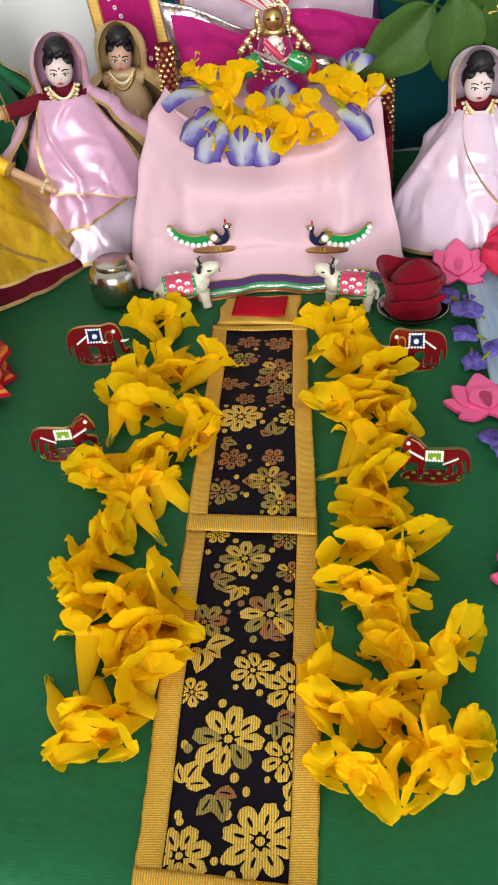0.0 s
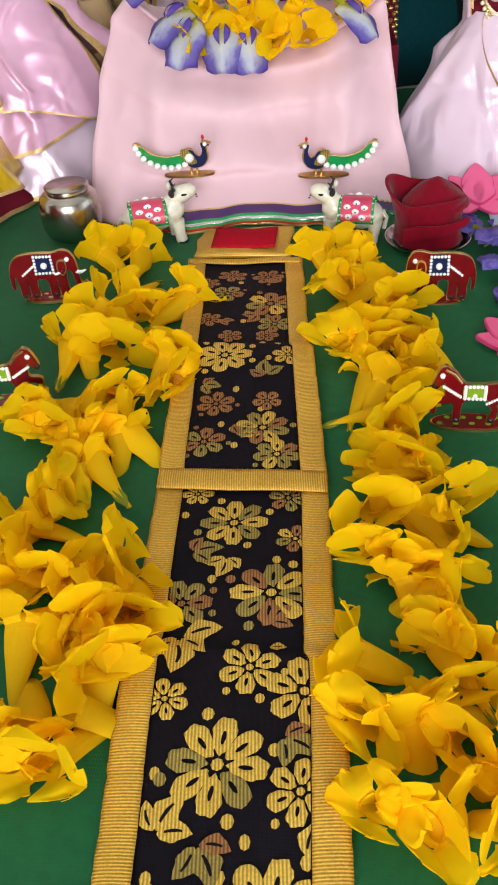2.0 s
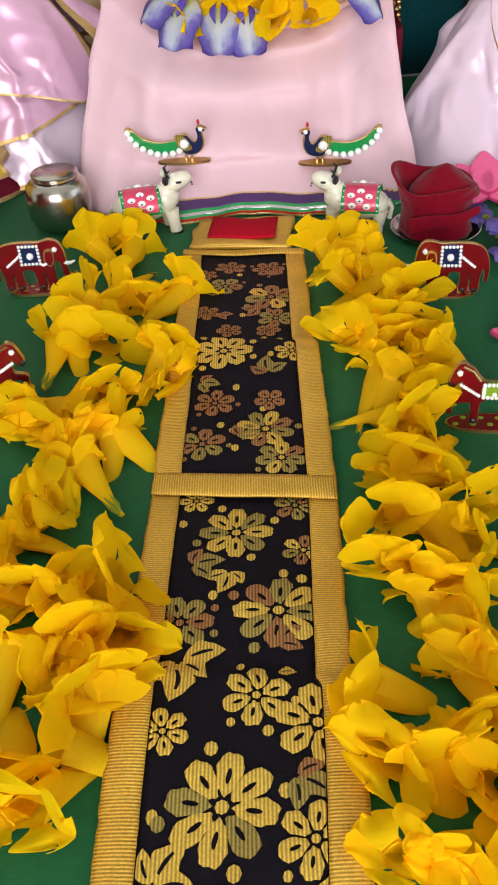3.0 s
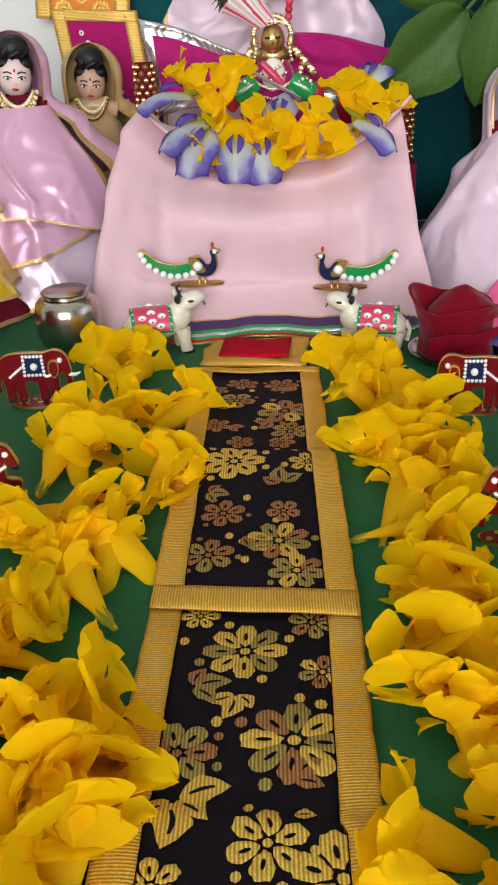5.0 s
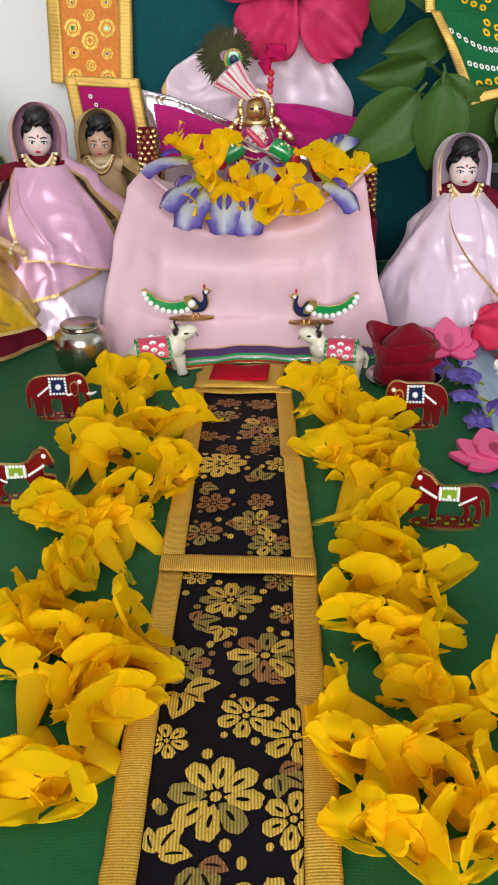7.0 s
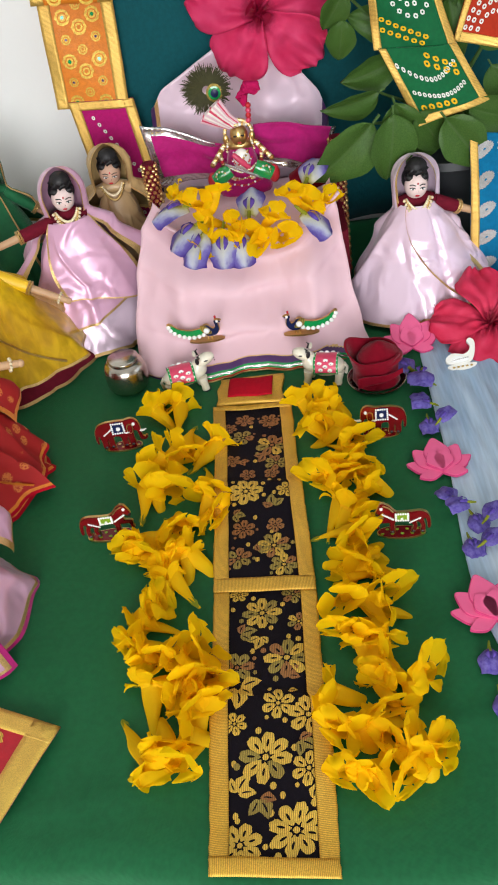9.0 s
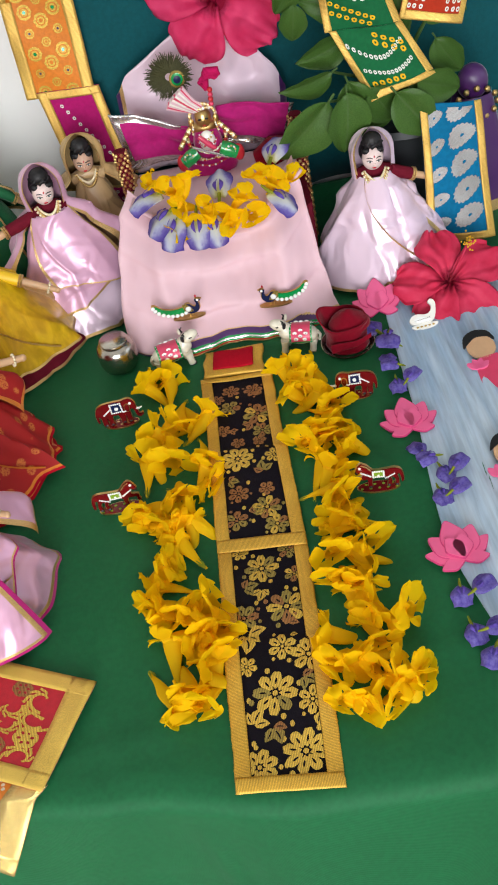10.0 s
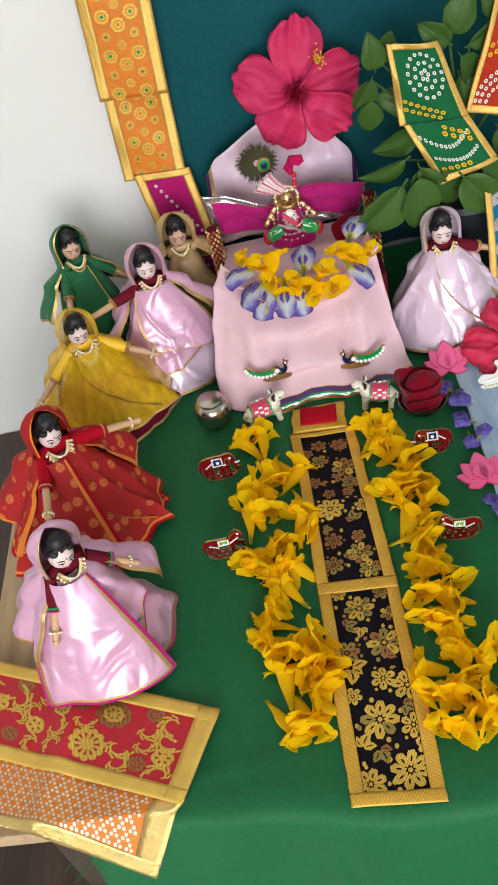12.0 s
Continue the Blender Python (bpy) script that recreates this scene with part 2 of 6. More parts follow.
FACE = glossy("painted_doll_face", (0.74, 0.58, 0.55), 0.45, 0.0, 0.1, 0.06)
DARKFACE = glossy("tan_doll_face", (0.55, 0.34, 0.24), 0.45, 0.0, 0.1, 0.06)
HAIR = glossy("black_thread_hair", (0.008, 0.007, 0.008), 0.5, 0.0, 0.0, 0.4, 500, 0.3)
ARMWOOD = glossy("bare_wood", (0.56, 0.34, 0.19), 0.5, 0.0, 0.1)
ROSY = cloth("rosy_feather_tuft", (0.5, 0.012, 0.10), 0.9, 0.05, 0.3, 500, 0.0, 90)
LIPS = glossy("red_paint", (0.5, 0.02, 0.03), 0.4)
YELLOW = petal("yellow_petal", (1.0, 0.66, 0.001), (1.0, 0.72, 0.002), 0.10, 0.6, 45, 0.8)
COWGLAZE = glossy("cream_glaze", (0.70, 0.66, 0.54), 0.32, 0.0, 0.4, 0.3, 180, 0.2)
THROAT = petal("amber_throat", (0.90, 0.54, 0.001), (0.95, 0.62, 0.002), 0.3, 0.3, 60, 0.65)
TUBE = petal("yellow_tube", (0.98, 0.645, 0.002), (0.95, 0.61, 0.006), 0.3, 0.45, 60, 0.65)
SEPAL = petal("green_sepal", (0.2, 0.26, 0.02), (0.35, 0.34, 0.02), 0.2, 0.2)
VIOLET = petal("violet_petal", (0.1, 0.055, 0.36), (0.2, 0.13, 0.55), 0.35, 0.3, 120)


def hearted(m, heart, r0, r1):
    """Gives a petal a darker heart round the flower's own middle."""
    nt = m.node_tree
    hs = next(n for n in nt.nodes if n.type == "HUE_SAT")
    src = hs.inputs["Color"].links[0].from_socket
    ln = nt.nodes.new("ShaderNodeVectorMath")
    ln.operation = "LENGTH"
    nt.links.new(coords(nt), ln.inputs[0])
    ad = nt.nodes.new("ShaderNodeMath")
    ad.operation = "MULTIPLY_ADD"
    nt.links.new(noise_tex(nt, 300, 3), ad.inputs[0])
    ad.inputs[1].default_value = 0.008
    nt.links.new(ln.outputs["Value"], ad.inputs[2])
    mr = nt.nodes.new("ShaderNodeMapRange")
    mr.inputs["From Min"].default_value, mr.inputs["From Max"].default_value = r0, r1
    nt.links.new(ad.outputs[0], mr.inputs["Value"])
    nt.links.new(mixed(nt, mr.outputs[0], heart, src), hs.inputs["Color"])
    return m


def pea_tint(m):
    """Pale yellow-white along the middle of the petal, violet towards its rim."""
    nt = m.node_tree
    hs = next(n for n in nt.nodes if n.type == "HUE_SAT")
    sep = nt.nodes.new("ShaderNodeSeparateXYZ")
    nt.links.new(coords(nt, "Generated"), sep.inputs[0])

    def math_node(op, a, b):
        n = nt.nodes.new("ShaderNodeMath")
        n.operation = op
        for i, v in enumerate((a, b)):
            if hasattr(v, "is_linked"):
                nt.links.new(v, n.inputs[i])
            else:
                n.inputs[i].default_value = v
        return n.outputs[0]
    d = math_node("ABSOLUTE", math_node("SUBTRACT", sep.outputs["Y"], 0.5), 0.0)
    k = math_node("ADD", math_node("MULTIPLY", d, 1.15), math_node("MULTIPLY", sep.outputs["X"], 0.62))
    k = math_node("ADD", k, math_node("MULTIPLY", math_node("SUBTRACT", noise_tex(nt, 170, 4), 0.5), 0.30))
    c = ramp(nt, k, [(0.16, (0.58, 0.58, 0.22)), (0.32, (0.68, 0.70, 0.62)), (0.58, (0.52, 0.54, 0.68)), (0.76, (0.2, 0.16, 0.5)), (0.98, (0.09, 0.05, 0.33))])
    nt.links.new(c, hs.inputs["Color"])
    return m


PEA = pea_tint(petal("pea_petal", (0.2, 0.13, 0.5), (0.3, 0.2, 0.6), 0.35, 0.3, 160))
DEEPPEA = petal("deep_pea_petal", (0.10, 0.065, 0.38), (0.27, 0.22, 0.62), 0.4, 0.3, 170)
HIBISCUS = petal("hibiscus_petal", (0.68, 0.026, 0.12), (0.78, 0.07, 0.2), 0.5, 0.35, 45)
HIBRED = petal("red_hibiscus_petal", (0.66, 0.022, 0.075), (0.78, 0.06, 0.14), 0.5, 0.3, 45)
hearted(HIBISCUS, (0.22, 0.002, 0.02), 0.012, 0.024)
hearted(HIBRED, (0.22, 0.002, 0.015), 0.012, 0.024)
HIBCORE = petal("hibiscus_heart", (0.2, 0.002, 0.02), (0.32, 0.006, 0.04), 0.3, 0.2, 80)
LEAF = petal("leaf_green", (0.045, 0.105, 0.018), (0.075, 0.155, 0.032), 0.12, 0.2, 50, 0.4)
LEAFVEIN = petal("leaf_vein", (0.06, 0.12, 0.03), (0.08, 0.15, 0.04), 0.2, 0.2, 50)
LOTUSPINK = glossy("pink_foam", (0.78, 0.12, 0.28), 0.6, 0.0, 0.0, 0.12, 90)
LOTUSLINE = glossy("deep_pink_line", (0.60, 0.055, 0.19), 0.6)
LAKE = streaky("pleated_blue_cloth", (0.33, 0.47, 0.64), (0.52, 0.63, 0.74), 60, rough=0.6, stretch=(1, 0.07, 1))
REDBAND = cloth("crimson_silk", (0.5, 0.008, 0.020), 0.6, 0.4, 0.2)
ORANGESILK = cloth("orange_silk", (0.70, 0.20, 0.010), 0.5, 0.4, 0.15)
TIEGREEN = cloth("tie_dye_green", (0.003, 0.115, 0.036), 0.75, 0.2, 0.15)
TIERED = cloth("tie_dye_red", (0.42, 0.028, 0.007), 0.75, 0.2, 0.15)
TIEPINK = cloth("tie_dye_magenta", (0.4, 0.004, 0.13), 0.75, 0.2, 0.15)
WHITEDYE = cloth("undyed_spot", (0.75, 0.76, 0.7), 0.8, 0.2, 0.1)
YELLOWDYE = cloth("yellow_spot", (0.8, 0.45, 0.01), 0.8, 0.2, 0.1)
BLUEBROCADE = cloth("blue_brocade", (0.003, 0.14, 0.29), 0.8, 0.12, 0.2, 900, 0.0)
PURPLE = satin("purple_silk", (0.06, 0.012, 0.1), 0.4)
FEATHER = glossy("olive_feather", (0.06, 0.06, 0.025), 0.5, 0.0, 0.0, 0.4, 300)
POT = glossy("added_dark_pot", (0.02, 0.022, 0.024), 0.5)

# ---- mesh helpers ----
V = Vector


class Build:
    """Gathers the faces of one mesh."""

    def __init__(self):
        self.v, self.f, self.m, self.mats = [], [], [], []

    def slot(self, mat):
        if mat not in self.mats:
            self.mats.append(mat)
        return self.mats.index(mat)

    def grid(self, fn, nu, nv, mat, wrap=False):
        """mat: a material, or a function of (u, v)."""
        o, cols = len(self.v), nu if wrap else nu + 1
        for j in range(nv + 1):
            for i in range(cols):
                self.v.append(tuple(fn(i / nu, j / nv)))
        for j in range(nv):
            for i in range(nu):
                a, b = o + j * cols + i, o + j * cols + (i + 1) % cols
                self.f.append((a, b, b + cols, a + cols))
                self.m.append(self.slot(mat((i + 0.5) / nu, (j + 0.5) / nv) if callable(mat) else mat))
        return self

    def tube(self, pts, radii, mat, n=8, caps=True):
        pts = [V(p) for p in pts]
        if not hasattr(radii, "__len__"):
            radii = [radii] * len(pts)
        o = len(self.v)
        for i, p in enumerate(pts):
            d = (pts[min(i + 1, len(pts) - 1)] - pts[max(i - 1, 0)]).normalized()
            side = d.cross(V((0.31, 0.17, 0.93))).normalized()
            up = d.cross(side)
            for k in range(n):
                a = 2 * math.pi * k / n
                self.v.append(tuple(p + (side * math.cos(a) + up * math.sin(a)) * radii[i]))
        s = self.slot(mat)
        for i in range(len(pts) - 1):
            for k in range(n):
                a, b = o + i * n + k, o + i * n + (k + 1) % n
                self.f.append((a, b, b + n, a + n))
                self.m.append(s)
        if caps:
            self.f += [tuple(range(o + n - 1, o - 1, -1)), tuple(range(len(self.v) - n, len(self.v)))]
            self.m += [s, s]
        return self

    def ball(self, c, r, mat, nu=14, nv=9, turn=None):
        r = V(r) if hasattr(r, "__len__") else V((r, r, r))
        c = V(c)

        def at(u, v):
            t, p = 2 * math.pi * u, math.pi * (0.001 + 0.998 * v)
            q = V((r.x * math.sin(p) * math.cos(t), r.y * math.sin(p) * math.sin(t), -r.z * math.cos(p)))
            return c + (turn @ q if turn else q)
        return self.grid(at, nu, nv, mat, True)

    def ring(self, c, r, thick, mat, turn=None, n=20, k=6):
        c = V(c)

        def at(u, v):
            a, b = 2 * math.pi * u, 2 * math.pi * v
            q = V(((r + thick * math.cos(b)) * math.cos(a), (r + thick * math.cos(b)) * math.sin(a), thick * math.sin(b)))
            return c + (turn @ q if turn else q)
        return self.grid(at, n, k, mat, True)

    def prism(self, outline, z0, z1, mat, m=None, side=None):
        o, n = len(self.v), len(outline)
        for z in (z0, z1):
            for x, y in outline:
                p = V((x, y, z))
                self.v.append(tuple(m @ p if m else p))
        self.f += [tuple(range(o + n - 1, o - 1, -1)), tuple(range(o + n, o + 2 * n))]
        self.m += [self.slot(mat)] * 2
        for i in range(n):
            j = (i + 1) % n
            self.f.append((o + i, o + j, o + n + j, o + n + i))
            self.m.append(self.slot(side or mat))
        return self

    def mesh(self, name, sharp=45):
        me = bpy.data.meshes.new(name)
        me.from_pydata(self.v, [], self.f)
        for mat in self.mats:
            me.materials.append(mat)
        me.polygons.foreach_set("material_index", self.m)
        me.polygons.foreach_set("use_smooth", [True] * len(self.f))
        me.set_sharp_from_angle(angle=radians(sharp))
        me.update()
        return me


def part(name, b, parent=None, label="", thick=0.0, sharp=45, m=None):
    """Links what was gathered as one mesh object, under a thing or under a part of it."""
    ob = new(name, b.mesh(name, sharp))
    if m is not None:
        ob.matrix_basis = m
    if parent:
        ob.parent = parent
    if thick:
        mod = ob.modifiers.new("thickness", "SOLIDIFY")
        mod.thickness, mod.offset = thick, 0
    if label:
        ob["label"] = label
    return ob


def thing(name, m, label, category, group="", kind=""):
    """An empty at the base of a thing made of parts."""
    ob = new(name)
    ob.matrix_basis = m
    ob.empty_display_size = 0.01
    return tagged(ob, label, category, group, kind)


def box(b, lo, hi, mat, bevel=0.0):
    (x0, y0, z0), (x1, y1, z1) = lo, hi
    c = bevel
    if c:
        out = [(x0 + c, y0), (x1 - c, y0), (x1, y0 + c), (x1, y1 - c), (x1 - c, y1), (x0 + c, y1), (x0, y1 - c), (x0, y0 + c)]
    else:
        out = [(x0, y0), (x1, y0), (x1, y1), (x0, y1)]
    return b.prism(out, z0, z1, mat)


def smooth(a, b, x):
    t = min(1.0, max(0.0, (x - a) / (b - a)))
    return t * t * (3 - 2 * t)


def wob(x, y, z=0.0):
    return noise.noise(V((x, y, z)))


def lerp_table(tab, x):
    for (a, p), (b, q) in zip(tab, tab[1:]):
        if x <= b:
            k = (x - a) / (b - a)
            k = max(0.0, k * k * (3 - 2 * k))
            return p + (q - p) * k
    return tab[-1][1]


def ground_of(t):
    """The cloth of a strip or runner, which carries what is woven or dyed into it."""
    return next(c for c in t.children if c.name.startswith("ground"))


# ---- the room and the support ----
WALL_Y = 0.868
b = Build()
box(b, (-2.3, WALL_Y, -0.9), (2.3, WALL_Y + 0.15, 2.0), WALL)
tagged(part("wall_back", b), "white painted plaster wall behind the display", "wall", kind="structure")
for nm, lo, hi in (("wall_left", (-2.3, -2.0, -0.9), (-2.15, WALL_Y, 2.0)),):
    b = Build()
    box(b, lo, hi, WALL)
    tagged(part(nm, b), "plain white painted room wall", "wall", kind="structure")
b = Build()   # wall with the window that lights the place
for lo, hi in (((-2.3, -2.15, -0.9), (-0.9, -2.0, 2.0)), ((0.7, -2.15, -0.9), (2.3, -2.0, 2.0)), ((-0.9, -2.15, -0.9), (0.7, -2.0, 0.1)), ((-0.9, -2.15, 1.4), (0.7, -2.0, 2.0))):
    box(b, lo, hi, WALL)
tagged(part("wall_front", b), "white painted room wall with a window opening", "wall", kind="structure")
# unseen side wall, its opening added only to hold the fill lamp
b = Build()
for lo, hi in (((2.2, -2.0, -0.9), (2.35, -0.55, 2.0)), ((2.2, 0.75, -0.9), (2.35, WALL_Y, 2.0)), ((2.2, -0.55, -0.9), (2.35, 0.75, 0.2)), ((2.2, -0.55, 1.4), (2.35, 0.75, 2.0))):
    box(b, lo, hi, WALL)
tagged(part("wall_right", b), "unseen white side wall with an opening added for fill light", "wall", kind="structure")
b = Build()
box(b, (-2.3, -2.15, 2.0), (2.35, WALL_Y + 0.15, 2.1), CEIL)
tagged(part("ceiling", b), "plain white painted ceiling", "ceiling", kind="structure")
b = Build()
box(b, (-2.3, -2.15, -1.0), (2.35, WALL_Y + 0.15, -0.9), TILE)
tagged(part("floor", b), "pale glazed tile floor", "floor", kind="structure")

cab = thing("low_cabinet", pose(0, 0, -0.9), "dark brown wooden cabinet standing against the wall", "cabinet")
b = Build()
box(b, (-0.95, 0.2, 0.02), (0.95, WALL_Y - 0.005, 0.69), DARKWOOD, 0.004)
part("body", b, cab)
b = Build()
box(b, (-0.97, 0.18, 0.69), (0.97, WALL_Y - 0.003, 0.72), DARKWOOD, 0.006)
part("top", b, cab)

b = Build()
box(b, (-0.30, 0.19, -0.18), (0.56, 0.80, -0.0205), DARKWOOD, 0.004)
tagged(part("support_box", b), "dark wooden box that raises the display board", "box")
b = Build()
b.prism([(-0.342, 0.172), (-0.05, 0.152), (0.6, 0.130), (0.6, 0.852), (-0.255, 0.852), (-0.262, 0.60), (-0.342, 0.58)], -0.02, -0.003, WOOD)
tagged(part("display_board", b), "pale wooden board under the green cloth", "board")
b = Build()
box(b, (-0.3, -1.0, -0.899), (0.9, 0.17, -0.892), RUG, 0.01)
tagged(part("rug", b), "dark maroon floor rug in front of the cabinet", "rug")

# green cloth: lies on the board and falls over its front edge


def cloth_front(x):
    return lerp_table([(-0.33, 0.176), (-0.22, 0.171), (-0.12, 0.160), (0.0, 0.139), (0.1, 0.136), (0.6, 0.124)], x)


def cloth_at(u, v):
    x = -0.250 + 0.84 * u + 0.004 * wob(0, v * 6, 3)
    edge = cloth_front(x)
    bend = 0.012
    if v < 0.75:
        y = 0.852 - (0.852 - edge) * v / 0.75
        z = 0.0006 + 0.0012 * wob(x * 14, y * 9, 1) + 0.0014 * abs(wob(x * 7 + 3, y * 5, 6)) + 0.001 * math.exp(-((y - 0.205 - 0.12 * x) / 0.006) ** 2) + 0.0016 * math.exp(-((x + 0.125 + 0.35 * (y - 0.2)) / 0.004) ** 2) * smooth(0.36, 0.2, y)
        z += 0.0032 * abs(wob(x * 12 + 2.5 * y, y * 7, 11)) * (smooth(-0.105, -0.135, x) * smooth(0.42, 0.34, y))
    else:
        d = (v - 0.75) / 0.25 * (0.186 + 0.02 * (x + 0.1) + 0.004 * wob(x * 11, 2, 2))
        if d < bend * 1.5708:
            a = d / bend
            y, z = edge - bend * math.sin(a), -bend * (1 - math.cos(a))
        else:
            e = d - bend * 1.5708
            y, z = edge - bend - e * 0.10, -bend - e
        y -= smooth(0.0, 0.15, d) * (0.010 * math.sin(x * 26 + 1.2) + 0.008 * wob(x * 18, d * 9, 5) + 0.007 * math.exp(-((x + 0.078 - 0.12 * d) / 0.006) ** 2) + 0.005 * math.exp(-((x - 0.165 + 0.2 * d) / 0.008) ** 2))
        z += 0.0012 * wob(x * 14, edge * 9, 1)
    return V((x, y, z))


b = Build()
b.grid(cloth_at, 120, 160, GREEN)
cloth_ob = tagged(part("green_cloth", b, thick=0.0008), "plain green cotton cloth spread over a board, frayed at one corner", "cloth")
b = Build()   # frayed threads at the cloth's corner
for k in range(26):
    random.seed(400 + k)
    p = V((-0.250 + random.uniform(-0.002, 0.004), 0.156 + random.uniform(-0.004, 0.004), -0.02 - 0.11 * random.random()))
    pts = [p]
    for _ in range(5):
        p = p + V((random.uniform(-0.006, 0.001), random.uniform(-0.004, 0.003), random.uniform(-0.007, 0.0)))
        pts.append(p)
    b.tube(pts, 0.00025, GREEN, 4)
part("fray", b, cloth_ob)

# teal backdrop cloth hanging on the wall
b = Build()
b.grid(lambda u, v: V((-0.125 + 0.92 * u, WALL_Y - 0.007 - 0.004 * math.sin(u * 60) * (1 - v) - 0.003 * wob(u * 9, v * 4, 8), 0.95 * v)), 110, 24, TEAL)
tagged(part("backdrop_cloth", b, thick=0.001), "dark teal cloth hung on the wall behind the throne", "cloth")

# ---- runner of black and gold brocade ----


def runner_side(y):
    """Left edge, right edge and height of the runner at y; it steps where it is folded."""
    left = lerp_table([(0.13, -0.0452), (0.246, -0.0445), (0.252, -0.0432), (0.335, -0.0428), (0.40, -0.0418), (0.47, -0.0415), (0.53, -0.0435)], y)
    right = lerp_table([(0.13, 0.0218), (0.243, 0.0256), (0.2465, 0.0238), (0.335, 0.0257), (0.428, 0.0246), (0.4325, 0.0228), (0.53, 0.0229)], y)
    z = lerp_table([(0.13, 0.0008), (0.152, 0.0018), (0.2445, 0.0064), (0.2505, 0.0050), (0.335, 0.0020), (0.34, 0.0030), (0.43, 0.0066), (0.4345, 0.0052), (0.53, 0.0016)], y)
    return left, right, z


def runner_point(k, y, lift=0.0):
    """k from 0 (left) to 1 (right) across the runner."""
    left, right, z = runner_side(y)
    skew = (0.5 - k) * 0.007
    ragged = (0.0007 * wob(y * 70, 3 * round(k), 2) + 0.0004 * wob(y * 320, 7 * round(k), 4)) * (1 if k < 0.02 or k > 0.98 else 0.3)
    return V((left + (right - left) * k + ragged, y + skew, z + lift + 0.0005 * math.sin(y * 90 + k * 3) + 0.0009 * wob(y * 22, k * 2.4, 5)))


def on_runner(x, y, cy, lift):
    left, right, _ = runner_side(cy)
    k = min(0.842, max(0.158, (x - left) / (right - left)))
    return runner_point(k, y - (0.5 - k) * 0.007, lift)


def rosette(b, cx, cy, r, n, turn, mats, lift):
    """A woven flower of n broad petals, each with a dark eye, lying on the runner."""
    for i in range(n):
        a = turn + 2 * math.pi * i / n
        ca, sa = math.cos(a), math.sin(a)
        mat = mats[i % len(mats)]
        wide = r * 0.60 * math.tan(math.pi / n) * (0.95 if n > 6 else 0.82)
        rag = 3.1 * i + 40 * cx

        def at(u, v):
            t = 2 * math.pi * u
            jag = 1 + 0.05 * math.sin(7 * t + rag) + 0.04 * math.sin(13 * t + 2 * rag)
            ex = r * 0.60 + r * 0.41 * math.cos(t) * jag
            ey = wide * math.sin(t) * (1 + 0.34 * math.cos(t)) * jag
            hx, hy = r * 0.56 + r * 0.15 * math.cos(t), wide * 0.20 * math.sin(t)
            x, y = ex + (hx - ex) * v, ey + (hy - ey) * v
            return on_runner(cx + x * ca - y * sa, cy + x * sa + y * ca, cy, lift + 0.0003 * math.sin(math.pi * v))
        b.grid(at, 20, 2, mat, True)
        if r > 0.0085 and i % 2 == 0:
            a2 = a + math.pi / n
            dx, dy = r * 1.12 * math.cos(a2), r * 1.12 * math.sin(a2)
            b.grid(lambda u, v: on_runner(cx + dx + r * 0.13 * (1 - v) * math.cos(6.2832 * u), cy + dy + r * 0.15 * (1 - v) * math.sin(6.2832 * u), cy, lift), 8, 1, mat, True)
    b.grid(lambda u, v: on_runner(cx + r * 0.13 * (1 - v) * math.cos(6.2832 * u), cy + r * 0.13 * (1 - v) * math.sin(6.2832 * u), cy, lift), 8, 1, mats[0], True)


def leaf_spray(t, cx, cy, r, turn, mats, lift, count=3):
    """Broad woven leaves from one point, each with a dark rib."""
    for i in range(count):
        a = turn + (i - (count - 1) / 2) * 0.95
        ca, sa = math.cos(a), math.sin(a)
        ln = r * (1.0, 1.2, 0.9, 1.1)[i]

        def at(u, v):
            v = 2 * v - 1
            x = ln * (0.08 + 0.92 * u)
            y = ln * (0.30 * math.sin(math.pi * u ** 0.8) * v * (1 + 0.08 * math.sin(17 * u))) + 0.10 * ln * math.sin(3 * u)
            return on_runner(cx + x * ca - y * sa, cy + x * sa + y * ca, cy, lift)
        b = Build()
        b.grid(at, 10, 7, lambda u, v: BLACKCLOTH if abs(v - 0.5) < 0.08 and 0.15 < u < 0.7 else mats[i % len(mats)])
        part("woven_leaf", b, ground_of(t))


# all but BRIGHT put the gold's weaker sheen away from the window into colour
BRIGHT, DULL, BROWN, HALF = (GOLDTHREAD,), (OLIVEDIMGOLD, OLIVEDIMGOLD, BRONZEDIMGOLD), (BRONZEDIMGOLD,), (GOLDTHREAD, OLIVEDIMGOLD, BRONZEDIMGOLD)


